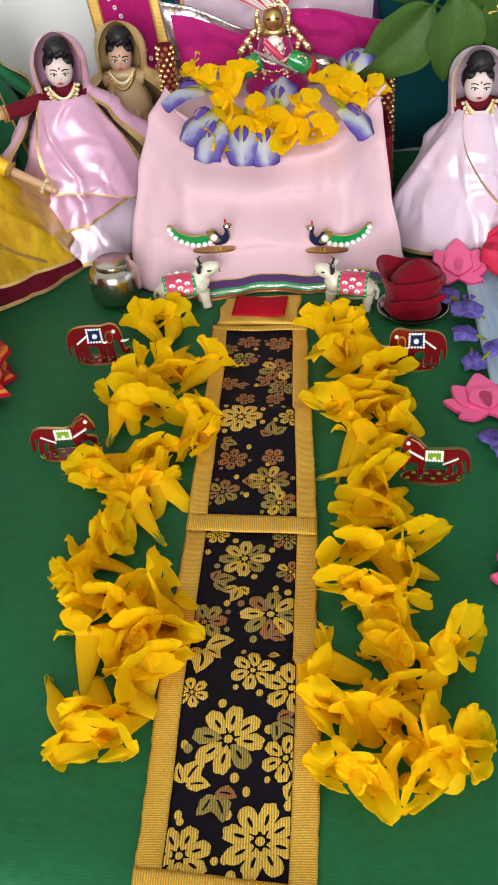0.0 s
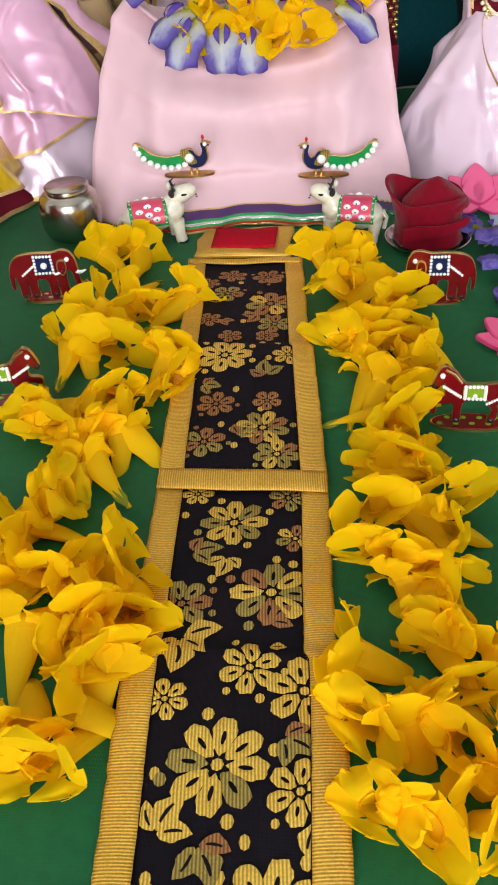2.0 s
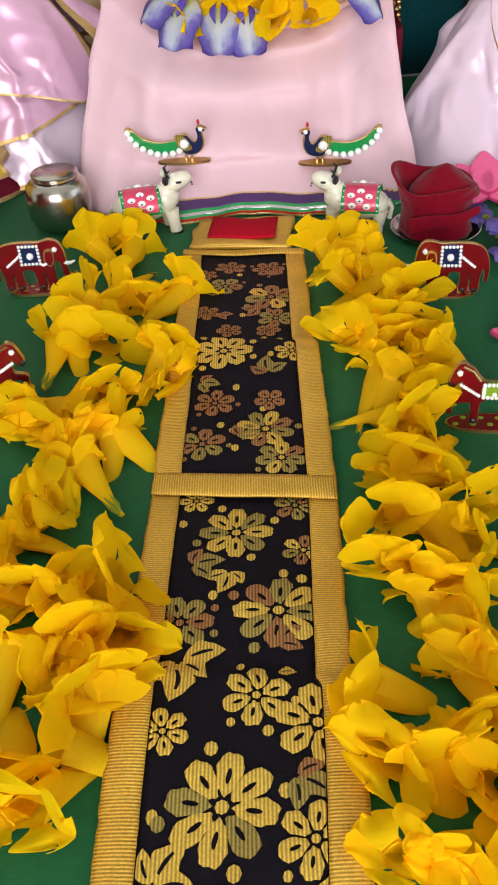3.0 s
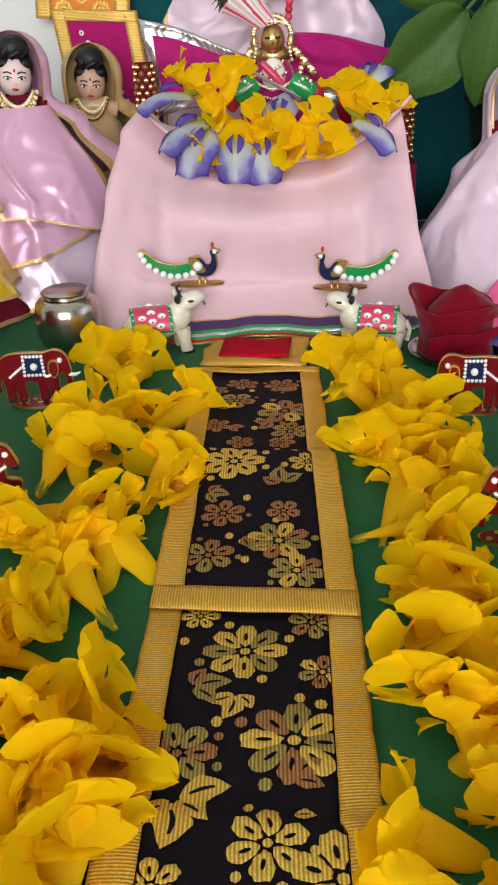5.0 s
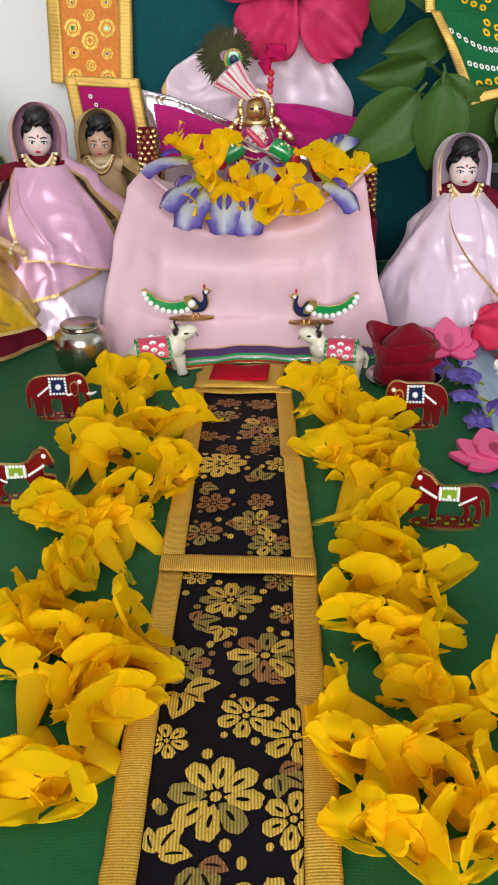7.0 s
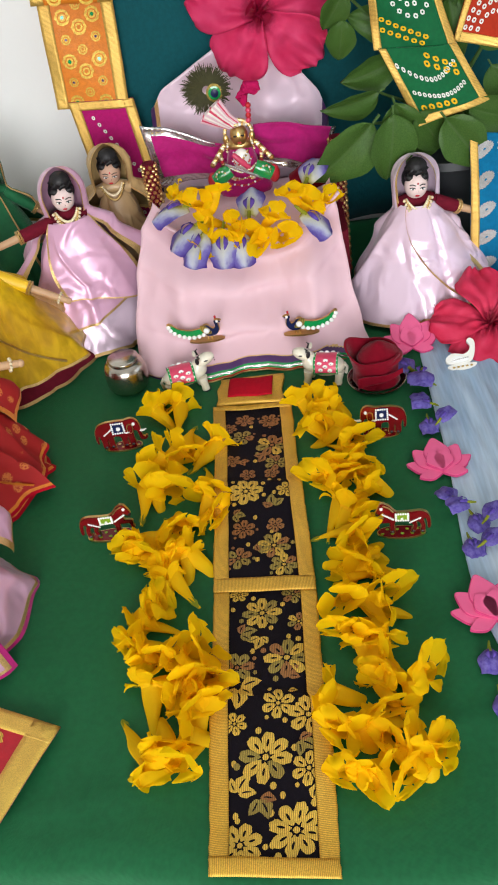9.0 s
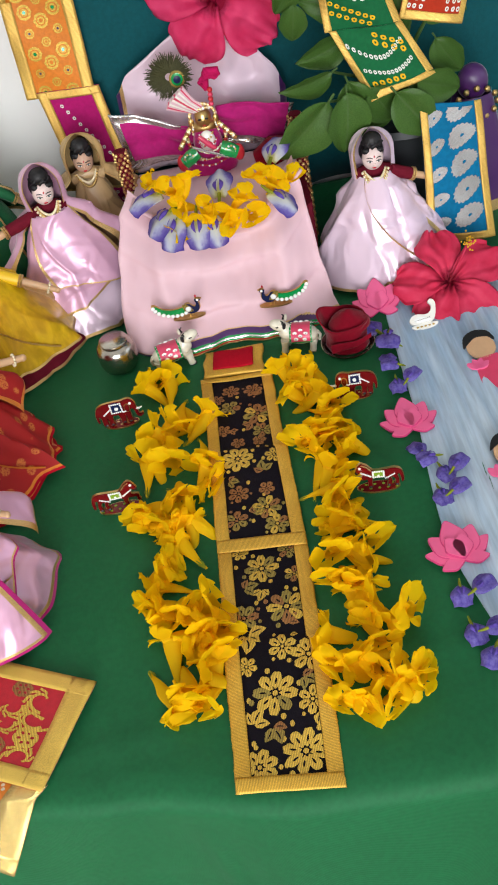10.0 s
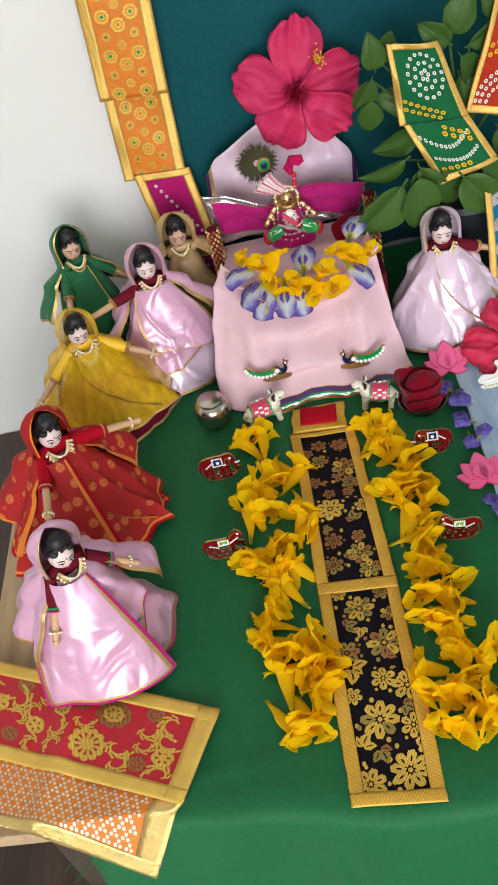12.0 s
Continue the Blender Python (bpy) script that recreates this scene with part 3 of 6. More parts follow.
def runner_piece(y0, y1, label, flowers, leaves, specks, ends, lift):
    """One half of the runner, from y0 (near) to y1: ground, braids on its edges, woven flowers."""
    t = thing("brocade_runner", pose(0, 0, 0), label, "runner", "brocade runners")
    b = Build()
    b.grid(lambda u, v: runner_point(0.135 + 0.73 * u, y0 + (y1 - y0) * v, lift), 12, 90, BLACKCLOTH)
    part("ground", b, t, thick=0.0006)
    for k0, k1 in ((0.0, 0.152), (0.848, 1.0)):
        b = Build()
        b.grid(lambda u, v: runner_point(k0 + (k1 - k0) * u, y0 + (y1 - y0) * v, lift + 0.0007 + 0.0006 * math.sin(math.pi * u) ** 0.5), 8, 110, GOLDBRAID)
        part("braid", b, t, "gold ribbed braid along the edge", thick=0.0008)
    for ye, w in ends:
        b = Build()
        b.grid(lambda u, v: runner_point(u, ye + w * v, lift + 0.0016 + 0.0006 * math.sin(math.pi * v) ** 0.5), 30, 6, CROSSBRAID)
        part("end_braid", b, t, "gold ribbed braid across the end", thick=0.0008)
    z = lift + 0.0006
    for i, (x, y, r, n, mats) in enumerate(flowers):
        b = Build()
        rosette(b, x, y, r, n, 0.7 * i, mats, z + 0.00005 * (i % 4))
        part("woven_flower", b, ground_of(t))
    for x, y, r, a, mats, count in leaves:
        leaf_spray(t, x, y, r, a, mats, z + 0.0002, count)
    for x, y in specks:
        b = Build()
        b.grid(lambda u, v: on_runner(x + 0.0016 * (1 - v) * math.cos(6.2832 * u), y + 0.0022 * (1 - v) * math.sin(6.2832 * u), y, z), 8, 1, GOLDTHREAD, True)
        part("woven_dot", b, ground_of(t))
    return t


runner_piece(0.141, 0.334, "black silk brocade runner with gold flowers and gold braid edges",
             [(-0.011, 0.309, 0.0130, 8, HALF[:2] + BRIGHT), (0.003, 0.270, 0.0145, 8, HALF), (-0.013, 0.205, 0.0150, 8, BRIGHT + HALF[:2]), (0.001, 0.164, 0.0148, 8, BRIGHT), (0.013, 0.229, 0.0125, 6, BRIGHT), (-0.004, 0.238, 0.0100, 6, BRIGHT),
              (-0.026, 0.327, 0.0066, 6, BRIGHT), (0.010, 0.322, 0.0078, 6, DULL), (0.012, 0.299, 0.0075, 6, HALF), (-0.028, 0.267, 0.0108, 7, BROWN + DULL), (-0.030, 0.227, 0.0075, 6, BRIGHT), (0.0105, 0.196, 0.0098, 6, BRIGHT), (-0.029, 0.158, 0.0120, 7, BRIGHT)],
             [(-0.026, 0.292, 0.0100, 0.2, DULL, 3), (-0.013, 0.289, 0.0090, -1.9, BRIGHT, 3), (0.002, 0.257, 0.0085, 0.2, BROWN, 2), (-0.027, 0.252, 0.0130, -1.2, BRIGHT, 4), (0.006, 0.213, 0.0100, -0.6, DULL + BRIGHT, 3),
              (-0.030, 0.186, 0.0110, 0.9, BRIGHT, 3), (-0.018, 0.183, 0.0110, -1.2, DULL + BRIGHT, 3), (0.011, 0.178, 0.0085, 0.7, BRIGHT, 2), (0.002, 0.246, 0.0060, 0.0, BRIGHT, 1)],
             [(-0.031, 0.203), (-0.030, 0.314), (-0.018, 0.278), (0.005, 0.287), (-0.005, 0.183), (-0.031, 0.174), (-0.012, 0.157)],
             [(0.140, 0.0100)], 0.0)
runner_piece(0.328, 0.530, "black silk brocade runner with gold flowers, some coloured dimmer for lost sheen",
             [(-0.018, 0.421, 0.0132, 7, BRIGHT), (0.0125, 0.418, 0.0080, 6, BRIGHT), (-0.017, 0.512, 0.0084, 6, BROWN), (0.003, 0.508, 0.0088, 6, BROWN), (-0.030, 0.502, 0.0066, 6, BROWN), (-0.019, 0.488, 0.0090, 5, DULL), (0.004, 0.474, 0.0130, 7, BROWN + HALF),
              (-0.028, 0.459, 0.0076, 6, BROWN), (0.006, 0.452, 0.0090, 6, DULL), (0.002, 0.440, 0.0060, 5, BROWN), (-0.016, 0.441, 0.0062, 5, BROWN), (-0.021, 0.384, 0.0088, 6, BROWN), (0.002, 0.385, 0.0066, 5, BROWN), (0.000, 0.366, 0.0118, 8, HALF), (-0.025, 0.357, 0.0096, 6, BROWN + DULL), (0.006, 0.347, 0.0100, 7, BRIGHT + DULL)],
             [(0.002, 0.402, 0.0105, 1.6, DULL, 3), (-0.028, 0.399, 0.0080, -0.3, DULL, 3), (-0.022, 0.457, 0.0066, -0.4, BROWN, 2), (-0.002, 0.464, 0.0090, 3.6, BROWN, 2), (-0.010, 0.361, 0.0090, 0.9, HALF, 3), (0.009, 0.500, 0.0075, 2.0, BROWN, 2)],
             [(0.000, 0.432), (0.008, 0.430), (0.003, 0.416), (-0.012, 0.394), (-0.018, 0.369), (-0.010, 0.457), (-0.012, 0.354), (-0.012, 0.502)],
             [(0.326, 0.0115), (0.5262, 0.0058)], 0.0012)

# ---- small red mat at the head of the runner ----
mat_thing = thing("seat_mat", pose(-0.0108, 0.5520, 0.0, 0, 0, -5), "small red velvet mat edged with gold braid, before the throne", "mat")
b = Build()
b.grid(lambda u, v: V(((u - 0.5) * 0.056 + 0.001 * math.sin(9 * v), (v - 0.5) * 0.038, 0.0042 + 0.0012 * math.sin(3 * u + 5 * v))), 20, 12, lambda u, v: GOLDBRAID)
part("gold_border", b, mat_thing, thick=0.003)
b = Build()
b.grid(lambda u, v: V(((u - 0.5) * 0.038, (v - 0.46) * 0.026 + 0.0015, 0.0068 + 0.0018 * math.sin(math.pi * u) * math.sin(math.pi * v) + 0.0006 * math.sin(8 * u))), 14, 10, REDCLOTH)
part("red_centre", b, mat_thing, thick=0.001)

# ---- yellow trumpet flowers strewn along both sides of the runner ----


def trumpet_flower(seed, wide=1.0, open_by=1.0):
    """One flower lying with its mouth along +x: funnel, five broad wavy lobes, sepals; flattened where it rests."""
    rnd = random.Random(seed)
    f = thing("yellow_flower", pose(0, 0, 0), "fresh yellow trumpet flower with wavy petals, on green cloth", "flower", "yellow flowers beside the runner")
    bend, ph0 = rnd.uniform(-0.009, 0.009), rnd.uniform(0, 6)

    def rest(p):
        p += V((1, 0.8, 0.9)) * 0.0022 * wob(p.x * 55 + seed, p.y * 55, p.z * 55)
        return V((p.x, p.y, p.z if p.z > -0.004 else -0.004 + (p.z + 0.004) * 0.35))

    def funnel_at(u, v):
        x = -0.036 + 0.042 * v
        r = 0.0012 + 0.0056 * smooth(0.0, 0.75, v) + 0.0012 * smooth(0.6, 1.0, v)
        a = 6.2831853 * u
        r *= 1 + 0.08 * math.sin(5 * a + ph0) * v
        return rest(V((x, bend * (1 - v) ** 2 * 2 + r * math.cos(a), 0.85 * r * math.sin(a) + 0.003 * math.sin(3 * v))))
    b = Build()
    b.grid(funnel_at, 15, 14, lambda u, v: THROAT if v > 0.9 else TUBE, True)
    part("tube", b, f)
    b = Build()
    for k in range(5):
        a = k * 2 * math.pi / 5
        b.tube([(-0.036, bend * 2, 0), (-0.031, bend * 1.7 + 0.0022 * math.cos(a), 0.001 + 0.0022 * math.sin(a)), (-0.027, bend * 1.3 + 0.0026 * math.cos(a), 0.0025 + 0.0026 * math.sin(a))], [0.0009, 0.0009, 0.0002], SEPAL, 5)
    part("calyx", b, f, "yellow-green calyx")
    for k in range(5):
        a0 = 2 * math.pi * k / 5 + rnd.uniform(-0.22, 0.22)
        ln = 0.0172 * wide * rnd.uniform(0.85, 1.15)
        f0, f1 = radians(26 + 12 * open_by), radians(rnd.uniform(58, 112) * open_by)
        ph, tw, ruff = rnd.uniform(0, 6), rnd.uniform(-2.2, 2.6), rnd.uniform(0.6, 1.4)

        def petal_at(u, v):
            """One lobe: narrow at the throat, broad and round beyond it, each twisted its own way."""
            s = 2 * u - 1
            v = 1 - (1 - v) ** 1.6
            w = 0.0046 + 0.0078 * wide * smooth(0.05, 0.6, v)
            if v > 0.5:
                w *= math.sqrt(max(0.0004, 1 - ((v - 0.5) / 0.5) ** 2.6)) * (1 + 0.06 * math.sin(15 * v + ph))
            x, r = 0.0045, 0.0074
            for i in range(6):
                g = f0 + (f1 - f0) * min(1.0, (i + 0.5) / 6 * v * 1.5)
                x += ln * v / 6 * math.cos(g)
                r += ln * v / 6 * math.sin(g)
            x += 0.0014 * tw * s * v + ruff * (0.0011 * math.sin(3.0 * s + ph) * v * v + 0.0006 * math.sin(8 * s + 2 * ph) * v ** 3)
            x += 0.0010 * v * v * (1 - 2 * abs(math.sin(2.1 * s + ph)))
            y, z = r + 0.0010 * math.sin(7 * s + ph) * v ** 3, s * w
            return rest(V((x, y * math.cos(a0) - z * math.sin(a0), y * math.sin(a0) + z * math.cos(a0))))
        b = Build()
        b.grid(petal_at, 14, 13, lambda u, v: THROAT if v < 0.06 else YELLOW)
        part("petal", b, f, sharp=179)
    return f


FLOWERS = [trumpet_flower(11, 1.05), trumpet_flower(23, 1.1, 0.8), trumpet_flower(37, 0.95, 0.65), trumpet_flower(52, 1.1, 0.95), trumpet_flower(71, 1.0, 0.6), trumpet_flower(86, 1.15, 1.05), trumpet_flower(94, 1.05, 0.85)]
# where each mouth lies, the way it faces, and how far it is tipped up
LEFT_ROW = [(-0.071, 0.538, 79, 8), (-0.093, 0.53, 148, 36), (-0.039, 0.482, 50, 20), (-0.064, 0.476, 283, 8), (-0.087, 0.469, 157, 36), (-0.073, 0.432, 284, 20), (-0.095, 0.44, 85, 8), (-0.043, 0.426, 287, 20),
    (-0.04, 0.4, 340, 36), (-0.066, 0.393, 287, 20), (-0.101, 0.379, 231, 36), (-0.089, 0.364, 236, 36), (-0.06, 0.363, 153, 20), (-0.072, 0.351, 115, 8), (-0.076, 0.321, 9, 52), (-0.092, 0.306, 182, 20),
    (-0.093, 0.286, 204, 36), (-0.078, 0.277, 246, 36), (-0.048, 0.282, 9, 52), (-0.059, 0.254, 294, 36), (-0.045, 0.258, 282, 36), (-0.08, 0.255, 96, 20), (-0.048, 0.239, 322, 36), (-0.055, 0.221, 172, 36),
    (-0.079, 0.208, 308, 8), (-0.061, 0.202, 238, 36)]
RIGHT_ROW = [(0.032, 0.52, 123, 36), (0.057, 0.513, 135, 36), (0.036, 0.485, 159, 52), (0.058, 0.48, 36, 20), (0.07, 0.464, 309, 36), (0.072, 0.436, 283, 20), (0.037, 0.422, 219, 52), (0.056, 0.44, 114, 52),
    (0.076, 0.41, 158, 52), (0.05, 0.399, 65, 8), (0.066, 0.38, 315, 36), (0.056, 0.359, 309, 36), (0.06, 0.334, 354, 20), (0.057, 0.339, 239, 20), (0.042, 0.305, 252, 36), (0.073, 0.309, 320, 52),
    (0.06, 0.276, 263, 20), (0.04, 0.283, 230, 36), (0.06, 0.264, 357, 36), (0.057, 0.247, 213, 52), (0.086, 0.244, 351, 52), (0.074, 0.241, 90, 20), (0.029, 0.239, 172, 36), (0.029, 0.214, 235, 36),
    (0.061, 0.226, 280, 36), (0.041, 0.214, 128, 52), (0.055, 0.204, 234, 52), (0.07, 0.199, 8, 52), (0.083, 0.196, 356, 52), (0.042, 0.181, 245, 52), (0.031, 0.187, 208, 52), (0.064, 0.182, 328, 52)]
rnd = random.Random(5)
strewn = [(x, y, a, up, 0.0) for x, y, a, up in LEFT_ROW + RIGHT_ROW]
for row in (LEFT_ROW, RIGHT_ROW):   # crumpled ones that fill the rows
    for i, ((x, y, a, up), (x2, y2, *_)) in enumerate(zip(row, row[1:])):
        if abs(x - x2) + abs(y - y2) < 0.062 and (y > 0.27 or x < 0 or i % 3 == 0):
            strewn.append((x + 0.45 * (x2 - x) + rnd.uniform(-0.004, 0.004), y + 0.45 * (y2 - y) + rnd.uniform(-0.004, 0.004), rnd.uniform(0, 360), rnd.choice((10, 25, 40)), -0.001))
for i, (x, y, a, up, drop) in enumerate(strewn):
    k = rnd.uniform(0.90, 1.04) if drop == 0.0 else rnd.uniform(0.80, 0.94)
    k *= 0.96 if y > 0.30 else 0.97 if x < 0 else 0.88
    lift = 0.0060 + 0.005 * math.sin(radians(up)) + drop + (0.002 if i % 3 == 1 else 0.0)
    m = pose(x, y, lift) @ Matrix.Diagonal((1, 1, 0.66, 1)) @ pose(0, 0, 0, 0, -up, a) @ pose(-0.004, 0, 0, rnd.uniform(-36, 36)) @ Matrix.Diagonal((k * 1.12, k, k, 1))
    if i < len(FLOWERS):
        FLOWERS[i].matrix_basis = m
    else:
        copy_thing(FLOWERS[(i * 3) % 7], m)

# ---- throne with the pink drape ----
DRAPE_LEFT = [(0.0, 0.081), (0.15, 0.094), (0.45, 0.104), (0.78, 0.111), (1.0, 0.108)]
DRAPE_RIGHT = [(0.0, 0.081), (0.2, 0.085), (0.58, 0.089), (0.85, 0.095), (1.0, 0.101)]


def drape_at(u, v):
    s = 2 * u - 1
    x = s * lerp_table(DRAPE_RIGHT if s > 0 else DRAPE_LEFT, v)
    z_top = 0.086 + 0.036 * abs(s) ** 2.6
    z = z_top * (1 - v) ** 1.0 + 0.0016 * v
    y = lerp_table([(0.0, 0.668), (0.12, 0.651), (0.35, 0.634), (0.7, 0.609), (1.0, 0.581)], v)
    y += 0.030 * smooth(0.55, 1.0, abs(s)) * (1 - 0.65 * v) + 0.008 * smooth(0.8, 1.0, abs(s)) * v
    y += 0.0035 * math.sin(s * 8 + v * 2.0) * v * (1 - abs(s)) + 0.006 * wob(s * 2.2, v * 2.5, 4) * smooth(0, 0.3, v)
    y += 0.0007 * math.sin(s * 23 + 3 * wob(s * 3, v * 2, 7)) * smooth(0.1, 0.5, v) + 0.0012 * wob(s * 14, v * 5, 3)
    y -= 0.006 * math.exp(-((abs(s) - 0.72 + 0.25 * v) / 0.10) ** 2) * smooth(0.05, 0.4, v) * (1 - 0.5 * v)
    return V((x, y, z))


def hem_colour(u, v):
    s = 2 * u - 1
    v -= 0.10 * smooth(0.5, 0.85, -s) + 0.06 * smooth(0.6, 0.9, s)
    for lim, mat in ((0.988, GOLDTRIM), (0.968, TIERED), (0.954, GREENENAMEL), (0.940, SILVERTRIM), (0.926, GREENENAMEL), (0.888, PURPLE), (0.878, GOLDTRIM)):
        if v > lim:
            return mat
    return DRAPE


throne = thing("throne", pose(0, 0, 0), "small throne draped in pale pink crepe with a striped hem", "throne")
b = Build()
b.grid(drape_at, 72, 140, hem_colour)
part("pink_drape", b, throne, "pale pink crepe drape with a striped woven hem", thick=0.0008, sharp=80)
b = Build()
box(b, (-0.090, 0.672, 0.0), (0.093, 0.80, 0.080), MAROON, 0.006)
part("base", b, throne, "maroon cloth-covered seat base")
b = Build()
b.grid(lambda u, v: V((-0.078 + 0.164 * u, 0.664 + 0.13 * v, 0.086 + 0.012 * math.sin(math.pi * u) * math.sin(math.pi * v) + 0.036 * abs(2 * u - 1) ** 2.6 * (1 - v))), 24, 18, DRAPE)
part("seat_cushion", b, throne, thick=0.002)
for x in (-0.0835, 0.0925):
    b = Build()
    b.tube([(x, 0.742, 0.0), (x, 0.742, 0.142)], 0.0062, MAROON, 10)
    for k in range(34):
        for q in range(7):
            a = q * 0.8976 + k * 0.45
            b.ball((x + 0.0064 * math.cos(a), 0.742 + 0.0064 * math.sin(a), 0.004 + k * 0.0041), 0.0021, GOLD if q % 3 else BRONZEDIMGOLD, 6, 4)
    part("beaded_post", b, throne, "post wound with gold beads")


def back_at(u, v):
    s = 2 * u - 1
    h = 0.232 - (0.060 if s < 0 else 0.086) * abs(s) ** 1.05 - 0.012 * smooth(0.85, 1.0, abs(s))
    x = 0.0 + 0.088 * s + 0.024 * v * (1 - abs(s)) + 0.006 * v
    z = 0.075 + (h - 0.075) * v
    y = 0.830 - 0.010 * math.cos(s * 1.5) + 0.004 * math.sin(s * 9 + v * 4) * (1 - 0.5 * v) + 0.004 * wob(s * 3, v * 3, 9)
    return V((x, y, z))


b = Build()
b.grid(back_at, 48, 40, lambda u, v: (GOLDTRIM if 0.03 < u < 0.045 else PURPLE if u <= 0.03 else BACKPINK) if u < 0.5 else (PURPLE if u > 0.965 else GOLDTRIM if u > 0.952 else BACKPINK))
part("pink_back_cloth", b, throne, "peaked pale pink satin back with shiny edges", thick=0.002, sharp=80)


def sash_panel(corners, silver, label):
    """One end of the sash, gathered in the middle, between four corners (low left, low right, top right, top left)."""
    c = [V((x, 0.776, z)) for x, z in corners]

    def at(u, v):
        p = (c[0] * (1 - u) + c[1] * u) * (1 - v) + (c[3] * (1 - u) + c[2] * u) * v
        s = p.x / 0.09
        return p + V((0, -0.012 * (1 - s * s) - 0.006 * smooth(0.6, 1, abs(s)) + 0.004 * wob(s * 5, v * 4, 2) + 0.002 * math.sin(14 * v + 3 * u) * (1 - abs(s)), 0.002 * math.sin(5 * u)))
    b = Build()
    b.grid(at, 34, 20, lambda u, v: SILVERTRIM if silver(u, v) else MAGENTA)
    part("magenta_sash", b, throne, label, thick=0.0016, sharp=80)


sash_panel([(-0.080, 0.104), (-0.004, 0.112), (-0.002, 0.139), (-0.088, 0.168)], lambda u, v: v < 0.16 or u < 0.09 or (v > 0.84 and u < 0.8), "magenta velvet sash end edged with silver on three sides")
sash_panel([(0.014, 0.116), (0.080, 0.098), (0.096, 0.142), (0.018, 0.155)], lambda u, v: v < 0.2 or u > 0.93, "magenta velvet sash end edged with silver below")
b = Build()
b.tube([(0.052, 0.745, 0.098), (0.068, 0.742, 0.106), (0.084, 0.742, 0.108)], [0.013, 0.017, 0.012], DEEPRED, 14)
part("bolster", b, throne, "red side bolster")

# seated metal figure, one plain mesh
b = Build()
b.ball((0.004, 0.752, 0.100), (0.024, 0.014, 0.012), MAGENTA)
b.ball((0.004, 0.756, 0.119), (0.0135, 0.0105, 0.020), MAGENTA)
b.ball((0.004, 0.7475, 0.1255), (0.0075, 0.0045, 0.0100), WHITEPAINT, 14, 10)
b.tube([(-0.003, 0.7435, 0.133), (0.004, 0.7415, 0.126), (0.012, 0.7435, 0.117)], [0.002, 0.0026, 0.002], PINKPAINT, 8)
b.ball((0.004, 0.757, 0.136), (0.012, 0.008, 0.006), GOLD, 12, 8)
b.ball((0.004, 0.755, 0.1445), (0.0076, 0.0086, 0.0098), GOLD)
for k in range(22):
    a = math.pi * (0.05 + 0.9 * k / 21)
    b.ball((0.004 - 0.0115 * math.cos(a), 0.7515, 0.1465 + 0.0115 * math.sin(a)), 0.0018, PEARL if k % 2 else GOLD, 6, 4)
for k in range(30):
    a = math.pi * (1.0 + k / 29)
    b.ball((0.004 + 0.017 * math.cos(a), 0.7445 + 0.003 * abs(math.cos(a)), 0.1315 + 0.024 * math.sin(a)), 0.0019, (GOLD, PEARL, LIPS)[k % 3], 6, 4)
for sx, c in ((-1, GREENENAMEL), (1, GREENENAMEL)):
    b.tube([(0.004 + sx * 0.0105, 0.738, 0.1225), (0.004 + sx * 0.0165, 0.737, 0.1195), (0.004 + sx * 0.0235, 0.737, 0.1150)], [0.0058, 0.0068, 0.0060], c, 14)
    b.ball((0.004 + sx * 0.0255, 0.739, 0.114), (0.005, 0.004, 0.008), LIPS, 10, 7)
    for k in range(10):
        a = k * 0.63
        b.ball((0.004 + sx * (0.0185 + 0.0042 * math.cos(a)), 0.7322, 0.1205 + 0.0036 * math.sin(a)), 0.0011, STONE if k % 2 else GOLD, 6, 4)
    for k in range(9):
        b.ball((0.004 + sx * (0.0135 + 0.0014 * k), 0.748 - 0.0006 * k, 0.139 - 0.0016 * k), 0.0024, (GOLD, PEARL, BRONZEDIMGOLD)[k % 3], 6, 5)
    b.ball((0.004 + sx * 0.011, 0.7505, 0.1435), (0.0026, 0.002, 0.0045), (GOLD), 8, 6)
b.tube([(0.020, 0.734, 0.113), (-0.010, 0.7335, 0.1295)], 0.0012, SILVERTRIM, 6)
for k in range(90):   # strings of beads over the dress
    rnd = random.Random(300 + k)
    row, c = k % 5, (k // 5) / 17 * 2 - 1
    b.ball((0.004 + c * (0.006 + 0.0026 * row), 0.7425 - 0.0016 * row + 0.004 * c * c, 0.1330 - 0.0052 * row - 0.004 * (1 - c * c) + rnd.uniform(-0.0004, 0.0004)), 0.0008 if row % 2 else 0.0010, (GOLD, LIPS, PEARL, GOLD, LIPS)[row] if k % 3 else STONE, 6, 4)
for sx in (-1, 1):   # ear drops, eyes
    for k in range(5):
        b.ball((0.004 + sx * (0.0098 + 0.0004 * k), 0.7490, 0.1425 - 0.0022 * k), 0.0012, (GOLD, PEARL, STONE)[k % 3], 6, 4)
    b.ball((0.004 + sx * 0.0031, 0.7468, 0.1462), (0.0017, 0.0009, 0.0008), BLACKPAINT, 8, 5)
b.ball((0.004, 0.7467, 0.1405), (0.0018, 0.0008, 0.0006), LIPS, 8, 5)
for k in range(13):   # crown of small stones
    a = math.pi * (0.1 + 0.8 * k / 12)
    b.ball((0.004 - 0.0095 * math.cos(a), 0.7480 + 0.004 * abs(math.cos(a)), 0.1515 + 0.0035 * math.sin(a)), 0.0016, (PEARL, STONE, GOLD)[k % 3], 6, 4)
b.ball((0.004, 0.7478, 0.1440), (0.0016, 0.0018, 0.0022), GOLD, 8, 6)
